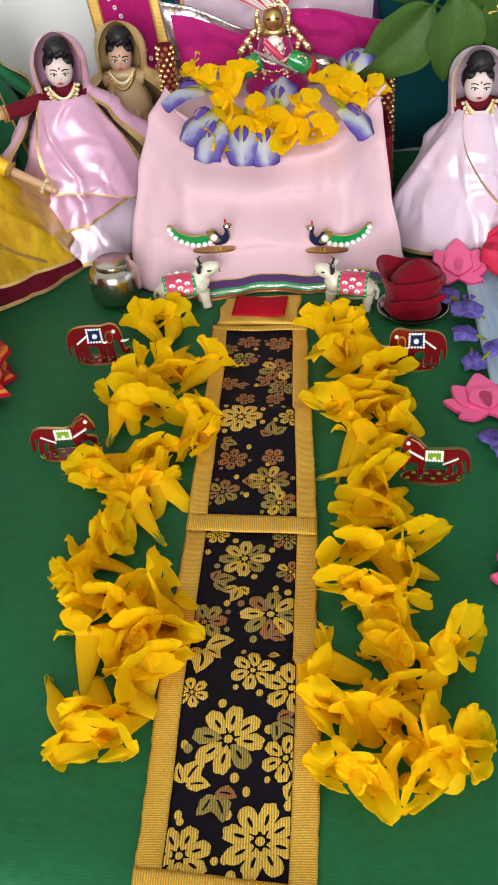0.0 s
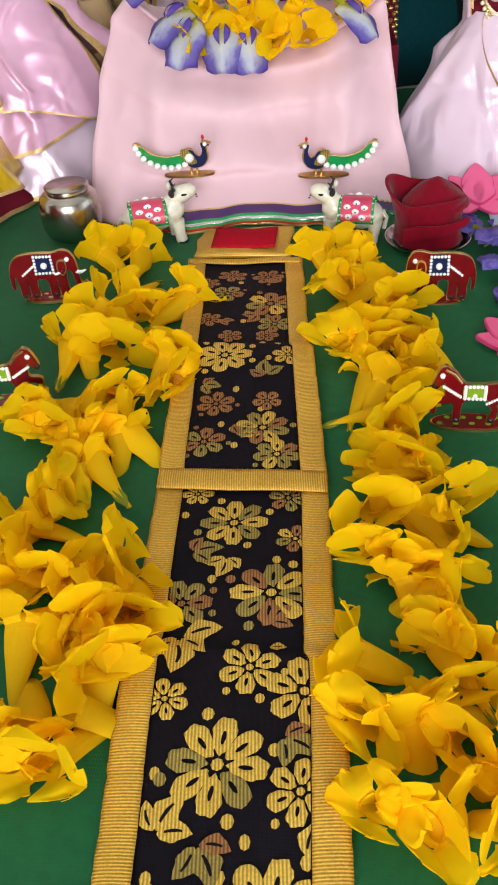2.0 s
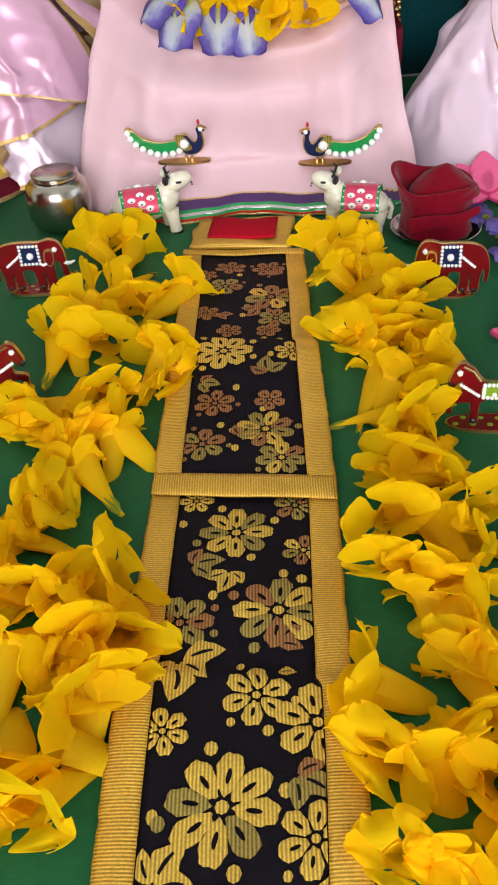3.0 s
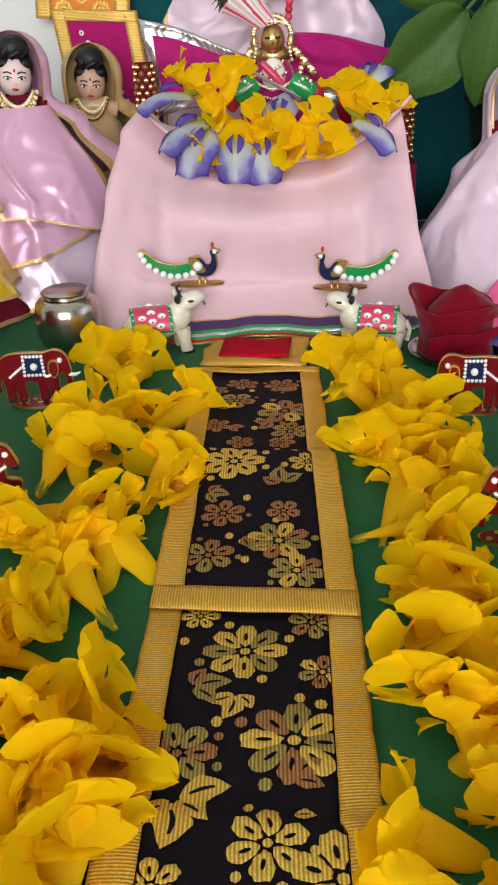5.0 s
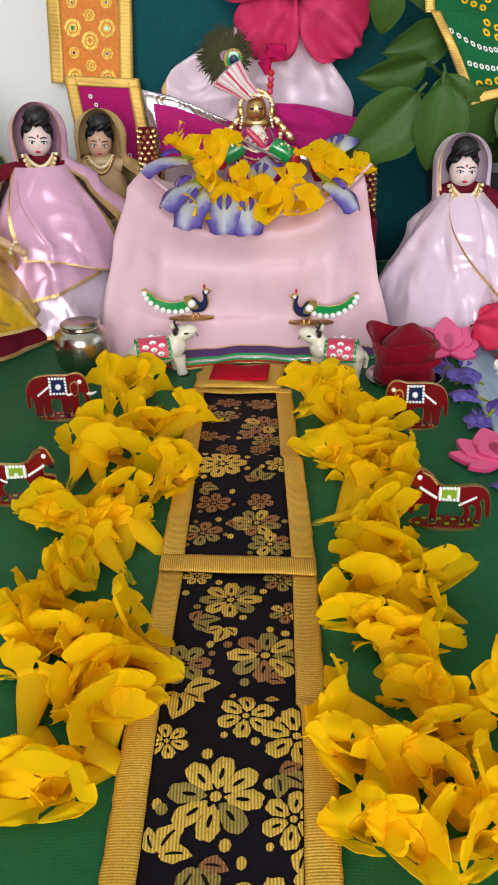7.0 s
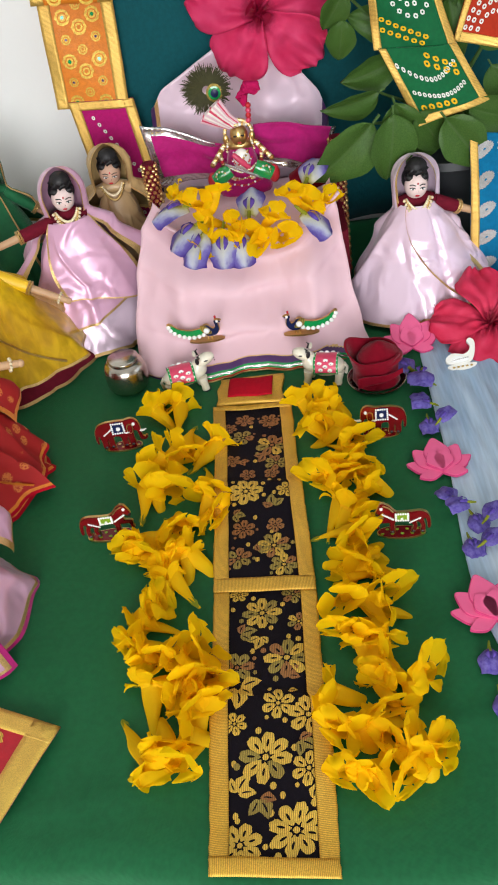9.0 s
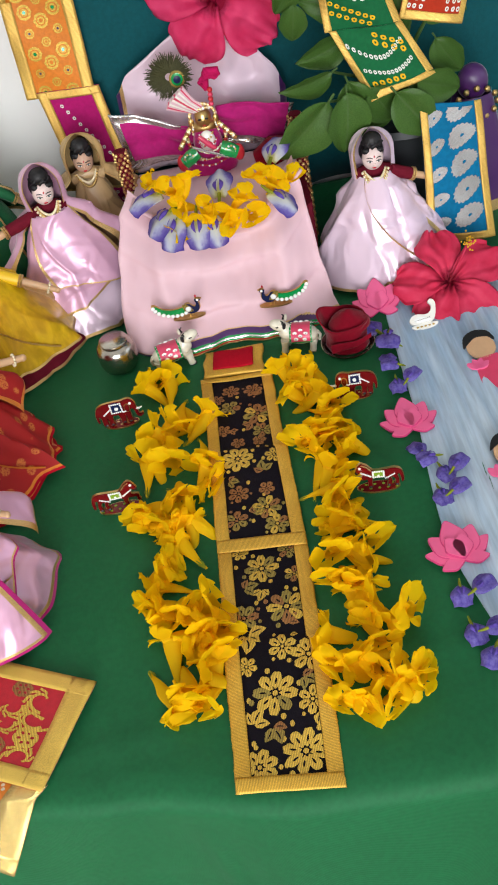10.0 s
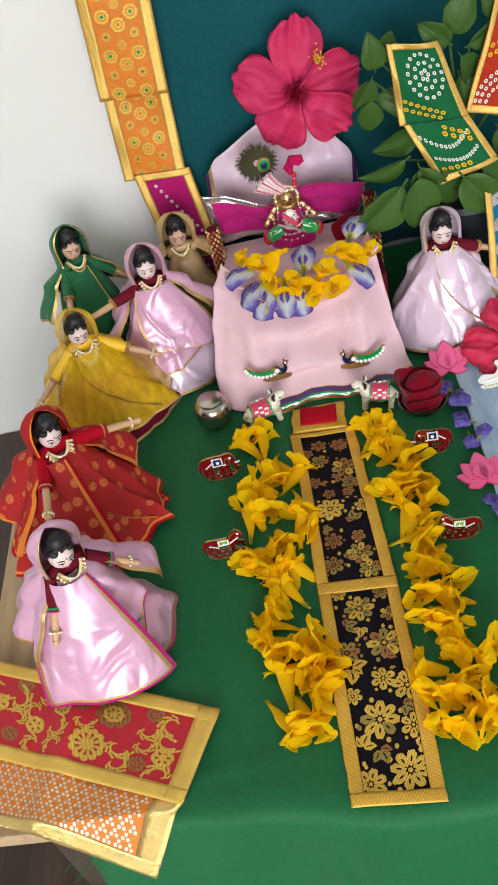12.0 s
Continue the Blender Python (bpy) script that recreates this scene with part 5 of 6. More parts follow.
def cow():
    b = Build()
    b.ball((0.004, 0, 0.019), (0.016, 0.0095, 0.0105), COWGLAZE, 18, 12)
    b.ball((-0.009, 0, 0.023), (0.008, 0.0075, 0.0085), COWGLAZE)
    tilt = Euler((0, radians(25), 0)).to_matrix()
    b.ball((-0.0155, 0, 0.0325), (0.0095, 0.0055, 0.0058), COWGLAZE, 14, 9, tilt)
    b.tube([(-0.008, 0, 0.023), (-0.0115, 0, 0.030)], [0.0075, 0.0055], COWGLAZE, 10)
    for x, y in ((-0.012, -0.005), (-0.010, 0.005), (0.0145, -0.005), (0.0145, 0.005)):
        b.tube([(x + 0.001, y * 0.8, 0.016), (x, y, 0.007), (x - 0.001, y, 0.0)], [0.0045, 0.0032, 0.0035], COWGLAZE, 9)
        b.tube([(x - 0.001, y, 0.0016), (x - 0.0012, y, 0.0)], 0.0037, BLACKPAINT, 9)
    for s in (-1, 1):
        b.ball((-0.0095, s * 0.0062, 0.0365), (0.0018, 0.0042, 0.0026), BLACKPAINT if s < 0 else COWGLAZE, 8, 6)
        b.tube([(-0.0115, s * 0.003, 0.037), (-0.0105, s * 0.0048, 0.0405), (-0.0125, s * 0.0046, 0.0425)], [0.0011, 0.0008, 0.0003], BLACKPAINT, 6)
        b.ball((-0.0165, s * 0.0050, 0.034), (0.0018, 0.0007, 0.0009), BLACKPAINT, 8, 5)
        b.ball((-0.0240, s * 0.0016, 0.0300), 0.0006, BLACKPAINT, 6, 4)
    b.tube([(0.019, 0, 0.021), (0.0215, 0.001, 0.016), (0.020, 0.002, 0.008)], [0.0018, 0.0012, 0.0015], COWGLAZE, 7)

    def cover(u, v):
        a = -1.75 + 3.5 * v
        return V((-0.0060 + 0.0210 * u, 0.0108 * math.sin(a), 0.0190 + 0.0118 * math.cos(a)))
    b.grid(cover, 12, 24, lambda u, v: GREENENAMEL if u < 0.1 or u > 0.9 or v < 0.04 or v > 0.96 else PINKPAINT)
    for s in (-1, 1):
        for i, (u, v) in enumerate(((0.3, 0.12), (0.68, 0.11), (0.49, 0.2), (0.25, 0.27), (0.73, 0.26), (0.5, 0.34))):
            q = cover(u, v)
            q.y = -abs(q.y) * s * -1
            b.ball(q, (0.0022, 0.0009, 0.0022), STONE, 10, 6)
            b.ball(q + V((0, 0.0006 * (1 if q.y > 0 else -1), 0)), (0.0007, 0.0006, 0.0007), BLUEENAMEL, 6, 4)
        for j in range(9):
            for u in (0.05, 0.95):
                q = cover(u, 0.05 + 0.1 * j)
                b.ball(q, 0.00055, STONE, 5, 4)
    return b


me = cow().mesh("cow_figurine", 50)
for x, y, a, flip in ((-0.0645, 0.569, 12, 1), (0.0525, 0.558, -12, 0)):
    ob = new("cow_figurine", me)
    ob.matrix_basis = pose(x, y, 0.0012, 0, 0, a) @ Matrix.Diagonal((-1.08 if flip else 1.0, 1.08, 0.86, 1))
    tagged(ob, "white glazed cow figurine with a pink dotted saddle cloth", "cow figurine", "cow figurines")

# ---- steel pot ----


def lathe(b, profile, mat, n=36, m=None):
    k = len(profile) - 1

    def at(u, v):
        i = min(k - 1, int(v * k))
        f = v * k - i
        r = profile[i][0] + (profile[i + 1][0] - profile[i][0]) * f
        z = profile[i][1] + (profile[i + 1][1] - profile[i][1]) * f
        p = V((r * math.cos(6.2831853 * u), r * math.sin(6.2831853 * u), z))
        return m @ p if m else p
    return b.grid(at, n, k, mat, True)


pot = thing("water_pot", pose(-0.1195, 0.584, 0.0012) @ Matrix.Diagonal((1.06, 1.06, 0.88, 1)), "small round worn steel water pot with a flat lid", "pot")
b = Build()
lathe(b, [(0.0, 0.0), (0.012, 0.0), (0.0155, 0.003), (0.0176, 0.009), (0.0180, 0.016), (0.0178, 0.024), (0.0168, 0.030), (0.0140, 0.0335), (0.0118, 0.0342), (0.0116, 0.0358), (0.0124, 0.0365)], STEEL)
part("body", b, pot)
b = Build()
lathe(b, [(0.0126, 0.0360), (0.0131, 0.0375), (0.0122, 0.0384), (0.0, 0.0388)], STEEL)
part("lid", b, pot)

# ---- red cloth folded like a bud on a small plate ----
plate = thing("steel_plate", pose(0.0975, 0.548, 0.0012), "small round shallow steel plate", "plate")
b = Build()
lathe(b, [(0.0, 0.0), (0.018, 0.0), (0.0225, 0.002), (0.0245, 0.0045), (0.0252, 0.0045), (0.0232, 0.0015), (0.018, -0.0004)], STEEL)
part("dish", b, plate)
b = Build()


def wrap_at(u, v):
    """Cloth wound round one and a quarter times, pulled to a point on one side."""
    a = -1.9 + 7.9 * u
    tip = max(0.0, math.cos(a - 2.75)) ** 4
    r = 0.0185 + 0.0022 * u - 0.0020 * math.sin(math.pi * v) + 0.0075 * tip * v * v + 0.0012 * wob(2 * math.cos(a), 2 * math.sin(a), v * 3 + u)
    z = 0.001 + v * (0.028 + 0.012 * tip + 0.003 * math.sin(a * 1.5))
    return V((r * math.cos(a), r * math.sin(a), z))


def hood_at(u, v):
    """Top flap, creased along one ridge."""
    a = 6.2831853 * u
    r = 0.0192 * (1 - v) ** 0.8
    x, y = 0.0035 + r * math.cos(a), r * math.sin(a)
    return V((x, y, 0.024 + 0.017 * v ** 0.8 - 0.22 * abs(x * 0.8 + y * 0.5) * v + 0.001 * wob(x * 150, y * 150, 2)))


b.grid(wrap_at, 72, 16, DEEPRED)
b.grid(hood_at, 40, 14, DEEPRED, True)
b.grid(lambda u, v: V((-0.018 + 0.038 * u, -0.0208 - 0.003 * math.sin(3.1416 * u) + 0.0012 * v, 0.006 + 0.012 * u + (0.010 - 0.006 * u) * v + 0.001 * math.sin(7 * u))), 18, 6, DEEPRED)
tagged(part("folded_red_cloth", b, thick=0.0012, m=pose(0.0975, 0.549, 0.0030) @ Matrix.Diagonal((0.98, 0.95, 0.92, 1)), sharp=35), "deep red felt cloth folded into a bud on a steel plate", "cloth")

# ---- dolls: one plain mesh each ----


def doll(x, y, face_to, tall, mantle, under, hood, label, rx=0.05, ry=0.045, lean=0.0, trim=GOLDTRIM, trim2=None, low=None, face=FACE, arms=(70, -70), sleeve=None, seed=1, cut=0.25, slant=0.09, beads=2, hair=1.0,
         arm_drop=0.35, reach=0.066, cape=1.0, drop=0.40, nod=0.0, under_k=1.0, bangle=GOLDTRIM, shawl=None):
    """A dressed doll standing at x, y, looking along face_to degrees (270 is towards the front). Built looking along -y."""
    b = Build()
    h = tall
    rnd = random.Random(seed)
    ph = rnd.uniform(0, 6)
    head_z = h * 0.835
    hr = 0.0112
    trim2 = trim2 or trim

    ridges = [(6.2832 * k / 21 + rnd.uniform(-0.2, 0.2), rnd.uniform(-0.7, 1.1), rnd.uniform(0.05, 0.17), rnd.uniform(-0.7, 1.0), rnd.uniform(0.0, 0.5)) for k in range(21)]

    def folds(a, v, amp):
        """Long soft folds that run down from the shoulder, each starting at its own height."""
        f = 1 + 0.5 * amp * v * wob(1.3 * math.cos(a) + seed, 1.3 * math.sin(a), v * 1.6)
        for a0, drift, wide, high, start in ridges:
            d = (a - a0 - drift * v + math.pi) % 6.2832 - math.pi
            f += amp * high * smooth(start, start + 0.4, v) * math.exp(-abs(d / (wide * (0.6 + 0.7 * v))) ** 1.4)
        return f

    def skirt_at(u, v):
        a = 6.2831853 * u
        k = (0.28 + 0.72 * v ** 0.85) * under_k
        f = folds(a, v, 0.13)
        return V((rx * k * f * math.cos(a), ry * k * f * math.sin(a), h * 0.55 * (1 - v) + 0.001))
    b.grid(skirt_at, 90, 30, lambda u, v: trim if v > 0.965 else trim2 if v > 0.935 and trim2 != trim else (low if low and v > 0.55 else under), True)

    def mantle_at(u, v):
        a = 6.2831853 * u
        z_end = h * (cut + slant * math.cos(a - 0.5))
        z_top = h * 0.725
        z = z_top + (z_end - z_top) * v
        q = 1 - z / (h * 0.75)
        k = 0.19 + 0.82 * max(0.0, q) ** 0.92 + 0.07 * math.sin(min(1.0, v * 2.2) * math.pi) * 0.6
        f = folds(a + 0.4, min(1, v + 0.2), 0.20)
        return V((rx * 1.05 * k * f * math.cos(a), ry * 1.07 * k * f * math.sin(a) - 0.002, z))
    b.grid(mantle_at, 110, 40, lambda u, v: trim if v > 0.972 else trim2 if v > 0.945 and trim2 != trim else mantle, True)

    if shawl:   # a long end of the sari, edged on both sides, falling over the front from one shoulder
        a1, a2, low_end = shawl

        def shawl_at(u, v):
            a = math.pi * (a1 + (a2 - a1) * u) - 0.25 * math.pi * (1 - v) * (1 - u)
            z = h * (0.73 + (low_end - 0.73) * v + 0.05 * v * math.sin(3 * u + ph))
            q = max(0.0, 1 - z / (h * 0.75))
            k = (0.24 + 0.84 * q ** 0.9) * folds(a + 0.4, min(1, v + 0.2), 0.12) * 1.10 + 0.05 * math.sin(7 * u + 3 * v) * v
            return V((rx * 1.06 * k * math.cos(a), ry * 1.08 * k * math.sin(a) - 0.002, z))
        rim = lambda u, v: min(u, 1 - u, (1 - v) * 1.4)
        b.grid(shawl_at, 60, 50, lambda u, v: trim if rim(u, v) < 0.035 else trim2 if rim(u, v) < 0.065 and trim2 != trim else mantle)

    def sash_line(u, v):   # gold-edged fold that crosses the front from the shoulder
        t = 0.02 + 0.9 * u
        a = math.pi * (1.28 + 0.42 * u)
        q = mantle_at((a / 6.2831853) % 1.0, t)
        return V((q.x, q.y, 0)) * (1.04 + 0.015 * v) + V((0, 0, q.z + 0.0024 * (v - 0.5)))
    b.grid(sash_line, 30, 2, trim2)
    b.tube([(0, 0, h * 0.68), (0, 0, h * 0.78)], [0.009, 0.005], face, 10)
    b.tube([(-0.017, 0, h * 0.715), (0, 0, h * 0.735), (0.017, 0, h * 0.715)], [0.006, 0.009, 0.006], sleeve or mantle, 10)
    tilt = Euler((radians(nod), radians(nod * 0.6), 0)).to_matrix()
    hc = V((0, 0, head_z))

    def on_head(p):
        return hc + tilt @ V(p)
    b.ball(on_head((0, -0.002, 0)), (hr * 0.92, hr * 0.95, hr * 1.08), face, 22, 15, tilt)
    b.ball(on_head((0, 0.0042, 0.0042)), (hr * 1.07, hr * 1.0, hr * 1.06), HAIR, 24, 16, tilt)
    for sgn in (-1, 1):
        b.ball(on_head((sgn * hr * 0.50, -0.0030, hr * 0.72)), (hr * 0.46, hr * 0.46, hr * 0.32), HAIR, 14, 9, tilt)
    b.ball(on_head((0, 0.0, hr * 1.45)), (hr * 0.84 * hair, hr * 0.80 * hair, hr * 0.72 * hair), HAIR, 16, 10, tilt)
    for k in range(7):
        a = k * 0.9
        b.tube([on_head((hr * 0.7 * math.cos(a), -0.001 + hr * 0.62 * math.sin(a), hr * 1.02)), on_head((hr * 0.8 * math.cos(a + 0.5), -0.001 + hr * 0.7 * math.sin(a + 0.5), hr * 1.38)), on_head((hr * 0.25 * math.cos(a + 1.0), -0.001 + hr * 0.2 * math.sin(a + 1.0), hr * 1.80))], [0.0016, 0.0022, 0.001], HAIR, 6)
    for sgn in (-1, 1):    # painted brows, eyes and lips as plain strokes
        b.ball(on_head((sgn * 0.0042, -0.0117, 0.0006)), (0.0022, 0.0007, 0.0010), STONE, 8, 5, tilt)
        b.ball(on_head((sgn * 0.0042, -0.0121, 0.0005)), (0.0009, 0.0006, 0.0009), BLACKPAINT, 8, 5, tilt)
        b.tube([on_head((sgn * 0.0018, -0.0122, 0.0010)), on_head((sgn * 0.0042, -0.0121, 0.0018)), on_head((sgn * 0.0068, -0.0106, 0.0010))], 0.0004, BLACKPAINT, 5)
        b.tube([on_head((sgn * 0.0016, -0.0121, 0.0034)), on_head((sgn * 0.0042, -0.0115, 0.0044)), on_head((sgn * 0.0068, -0.0099, 0.0036))], 0.00045, BLACKPAINT, 5)
    b.ball(on_head((0, -0.0125, -0.0022)), (0.0011, 0.0010, 0.0016), face, 8, 6, tilt)
    b.ball(on_head((0, -0.0112, -0.0060)), (0.0021, 0.0009, 0.0010), LIPS, 8, 5, tilt)
    b.ball(on_head((0, -0.0119, 0.0052)), (0.0007, 0.0007, 0.0012), LIPS, 6, 4, tilt)

    def hood_at(u, v):
        a = math.pi * (0.5 + (2 * u - 1) * (0.70 - 0.04 * smooth(0.45, 1.0, v)))
        top = head_z + hr * 2.35
        if v < 0.3:
            p = v / 0.3 * math.pi / 2
            r, z = 0.0186 * math.sin(p), head_z + hr * 0.4 + (top - head_z - hr * 0.4) * math.cos(p)
        else:
            t = (v - 0.3) / 0.7
            r, z = lerp_table([(0.0, 0.0186), (0.28, 0.0176), (0.5, 0.033 * cape), (1.0, 0.052 * cape)], t), head_z + hr * 0.4 - h * drop * t
        r *= 1 + (0.04 + 0.16 * v) * (0.5 * math.sin(5.0 * a + ph + 2 * v) + 0.35 * math.sin(9 * a + 2 * ph) + 1.1 * wob(a * 1.4 + seed, v * 2.5, seed))
        return V((r * math.cos(a) * 1.12, r * math.sin(a) * 0.92 + 0.004, z + 0.006 * math.sin(3 * a + ph) * v))
    b.grid(hood_at, 44, 30, lambda u, v: trim2 if u < 0.023 or u > 0.977 or v > 0.975 else hood)
    for n in range(beads):   # strings of beads on the chest
        w, dp = 0.0100 + 0.0011 * n, 0.008 + 0.0045 * n
        for k in range(21):
            t = -1 + 2 * k / 20
            b.ball((w * t, -0.0105 - 0.006 * (1 - t * t) - 0.0010 * n, head_z - hr * 0.85 - dp * (1 - t * t)), 0.0015, (PEARL, GOLD, PEARL)[n % 3], 6, 4)
    for sgn, ang in ((-1, arms[0]), (1, arms[1])):   # wooden arms with bangles
        if ang is None:
            continue
        sh = V((sgn * 0.015, -0.002, h * 0.715))
        d = V((math.sin(radians(ang)) * -1, -math.cos(radians(ang)), -arm_drop)).normalized()
        el, ha = sh + d * reach * 0.5, sh + d * reach
        b.tube([sh, el], [0.0066, 0.0056], sleeve or mantle, 10)
        b.tube([el - d * 0.002, ha], [0.0038, 0.0030], ARMWOOD, 9)
        b.ball(ha + d * 0.002, (0.0032, 0.0032, 0.0032), ARMWOOD, 8, 6)
        tq = d.to_track_quat("Z", "Y").to_matrix()
        for k in range(2):
            b.ring(el + d * (0.001 - 0.0022 * k), 0.0058, 0.0010, bangle if k else trim, tq, 16, 5)
        for k in range(10):
            a = k * 0.628
            b.ball(ha - d * 0.006 + tq @ V((0.0046 * math.cos(a), 0.0046 * math.sin(a), 0)), 0.0014, PEARL, 6, 4)
    ob = part("dressed_doll", b, thick=0.0, sharp=75, m=pose(x, y, 0.0012, 0, 0, face_to - 270) @ pose(0, 0, 0, lean, 0, 0))
    return tagged(ob, label, "doll", "dressed dolls")


doll(-0.158, 0.690, 284, 0.167, PINK, LILAC, PINK, "standing doll in a pale pink satin sari with gold edging", 0.064, 0.052, -2, arms=(78, None), sleeve=MAROON, seed=3, cut=0.24, slant=0.09, arm_drop=0.12, nod=8, beads=3, cape=1.05, drop=0.42, shawl=(1.38, 1.86, 0.30))
doll(0.155, 0.670, 270, 0.134, LILAC, LILAC, LILAC, "standing doll in a pale lilac-pink satin sari with gold edging", 0.065, 0.058, -5, arms=(None, -100), sleeve=MAROON, seed=14, cut=0.07, slant=0.06, arm_drop=0.45, reach=0.05, nod=5, under_k=0.8, beads=3, cape=1.0, drop=0.70)
doll(-0.126, 0.770, 278, 0.152, BROWNGOLD, MAROON, GOLDSILK, "doll in a beige and gold silk veil, standing behind another doll", 0.045, 0.04, 0, face=DARKFACE, arms=(None, None), sleeve=BROWNGOLD, seed=21, nod=8)
doll(-0.243, 0.752, 292, 0.180, DOLLGREEN, DOLLGREEN, DOLLGREEN, "doll in a bottle green sari edged with gold beads", 0.056, 0.046, 0, face=DARKFACE, arms=(25, -75), sleeve=DOLLGREEN, seed=33, cut=0.05, slant=0.02, arm_drop=0.9, nod=8, cape=1.05, drop=0.45, shawl=(1.22, 1.66, 0.03))
doll(-0.237, 0.626, 295, 0.146, YELLOWNET, OCHRE, YELLOWNET, "doll in a yellow net sari with pearl strings", 0.086, 0.066, 0, arms=(75, -62), sleeve=YELLOWSILK, low=MAROON, seed=41, cut=0.14, slant=0.03, beads=5, arm_drop=0.55, nod=10, under_k=0.9, cape=1.1, drop=0.5)
doll(-0.252, 0.468, 305, 0.152, REDBROCADE, REDBROCADE, REDBROCADE, "doll in a red brocade sari with pearl strings", 0.070, 0.064, 0, arms=(30, -80), sleeve=REDCLOTH, seed=55, cut=0.06, slant=0.05, trim=REDCLOTH, trim2=ORANGESILK, beads=4, arm_drop=0.25, nod=12, cape=1.2, drop=0.5, shawl=(1.0, 1.5, 0.16))
doll(-0.232, 0.327, 305, 0.148, PINK, PINK, PINK, "doll in a pink satin sari with a magenta scalloped edge", 0.064, 0.060, 0, arms=(45, -75), sleeve=MAROON, seed=67, cut=0.24, slant=0.26, trim=MAGENTA, trim2=GOLDTRIM, arm_drop=0.95, reach=0.048, nod=14, beads=3, cape=1.12, drop=0.50, bangle=GREENENAMEL, shawl=(1.10, 1.62, 0.05))

# ---- folded brocade strips at the front corner ----


def quad(b, c, mat_fn, nu, nv, lift=0.0, wave=0.0012, fold=None):
    """A strip of cloth between four corners (near left, near right, far right, far left)."""
    c = [V(p) for p in c]

    def at(u, v):
        p = (c[0] * (1 - u) + c[1] * u) * (1 - v) + (c[3] * (1 - u) + c[2] * u) * v
        p.z += lift + wave * math.sin(u * 11 + v * 3) * math.sin(math.pi * min(1, v * 1.0 + 0.1)) + (fold(u, v) if fold else 0)
        return p
    b.grid(at, nu, nv, mat_fn)
    return at


def strip_edges(t, at, w_u, w_v, mat, lift=0.0006, sides="lrnf"):
    """Braid sewn on the edges of a strip."""
    for key, fn in (("l", lambda u, v: (u * w_u, v)), ("r", lambda u, v: (1 - w_u + u * w_u, v)), ("n", lambda u, v: (u, v * w_v)), ("f", lambda u, v: (u, 1 - w_v + v * w_v))):
        if key not in sides:
            continue
        b = Build()
        b.grid(lambda u, v: at(*fn(u, v)) + V((0, -0.0003, lift)), 30 if key in "nf" else 4, 30 if key in "lr" else 4, mat)
        part("braid", b, t, "gold braid edge", thick=0.0008)


def crease(u, v):
    return 0.004 * math.exp(-((u - 0.52) / 0.05) ** 2)


t = thing("red_brocade_strip", pose(0, 0, 0), "crimson silk strip with gold woven flowers and braid edges", "cloth strip")
b = Build()
at = quad(b, [(-0.372, 0.252, 0.007), (-0.168, 0.166, 0.0065), (-0.134, 0.237, 0.007), (-0.372, 0.342, 0.007)], REDBAND, 50, 20, fold=crease)
part("ground", b, t, thick=0.001)
strip_edges(t, at, 0.07, 0.15, STRIPBRAID)


def motif(t, at, cu, cv, ru, rv, n, turn, mat, name="woven_flower", lift=0.0009):
    """A woven flower in the strip's own directions."""
    b = Build()
    for i in range(n):
        a = turn + 6.2831853 * i / n

        def f(u, v):
            th = 6.2831853 * u
            ex, ey = 0.58 + 0.42 * math.cos(th), 0.92 * math.sin(math.pi / n) * math.sin(th) * (1 + 0.2 * math.cos(th))
            hx, hy = 0.5 + 0.16 * math.cos(th), 0.12 * math.sin(th)
            x, y = ex + (hx - ex) * v, ey + (hy - ey) * v
            x, y = x * math.cos(a) - y * math.sin(a), x * math.sin(a) + y * math.cos(a)
            return at(min(0.93, max(0.02, cu + ru * x)), min(0.86, max(0.14, cv + rv * y))) + V((0, -0.0004, lift))
        b.grid(f, 14, 1, mat, True)
    b.grid(lambda u, v: at(cu + ru * 0.22 * (1 - v) * math.cos(6.2832 * u), cv + rv * 0.22 * (1 - v) * math.sin(6.2832 * u)) + V((0, -0.0004, lift)), 10, 1, mat, True)
    return part(name, b, ground_of(t))


def scroll(t, at, cu, cv, ru, rv, turn, mat, lift=0.0009):
    """A curling woven stem with leaves."""
    b = Build()

    def pt(s, off):
        a = turn + 4.2 * s
        r = 0.25 + 0.75 * s + off
        return at(min(0.93, max(0.02, cu + ru * r * math.cos(a))), min(0.86, max(0.14, cv + rv * r * math.sin(a)))) + V((0, -0.0004, lift))
    b.grid(lambda u, v: pt(u, (0.18 + 0.08 * u) * (v - 0.5)), 24, 1, mat)
    for k in range(5):
        s0 = 0.2 + 0.18 * k
        b.grid(lambda u, v: pt(s0 + 0.10 * u + 0.17 * math.sin(3.14 * u) * (v - 0.5), 0.06 + 0.46 * u + 0.10 * (v - 0.5)), 6, 2, mat)
    return part("woven_scroll", b, ground_of(t))


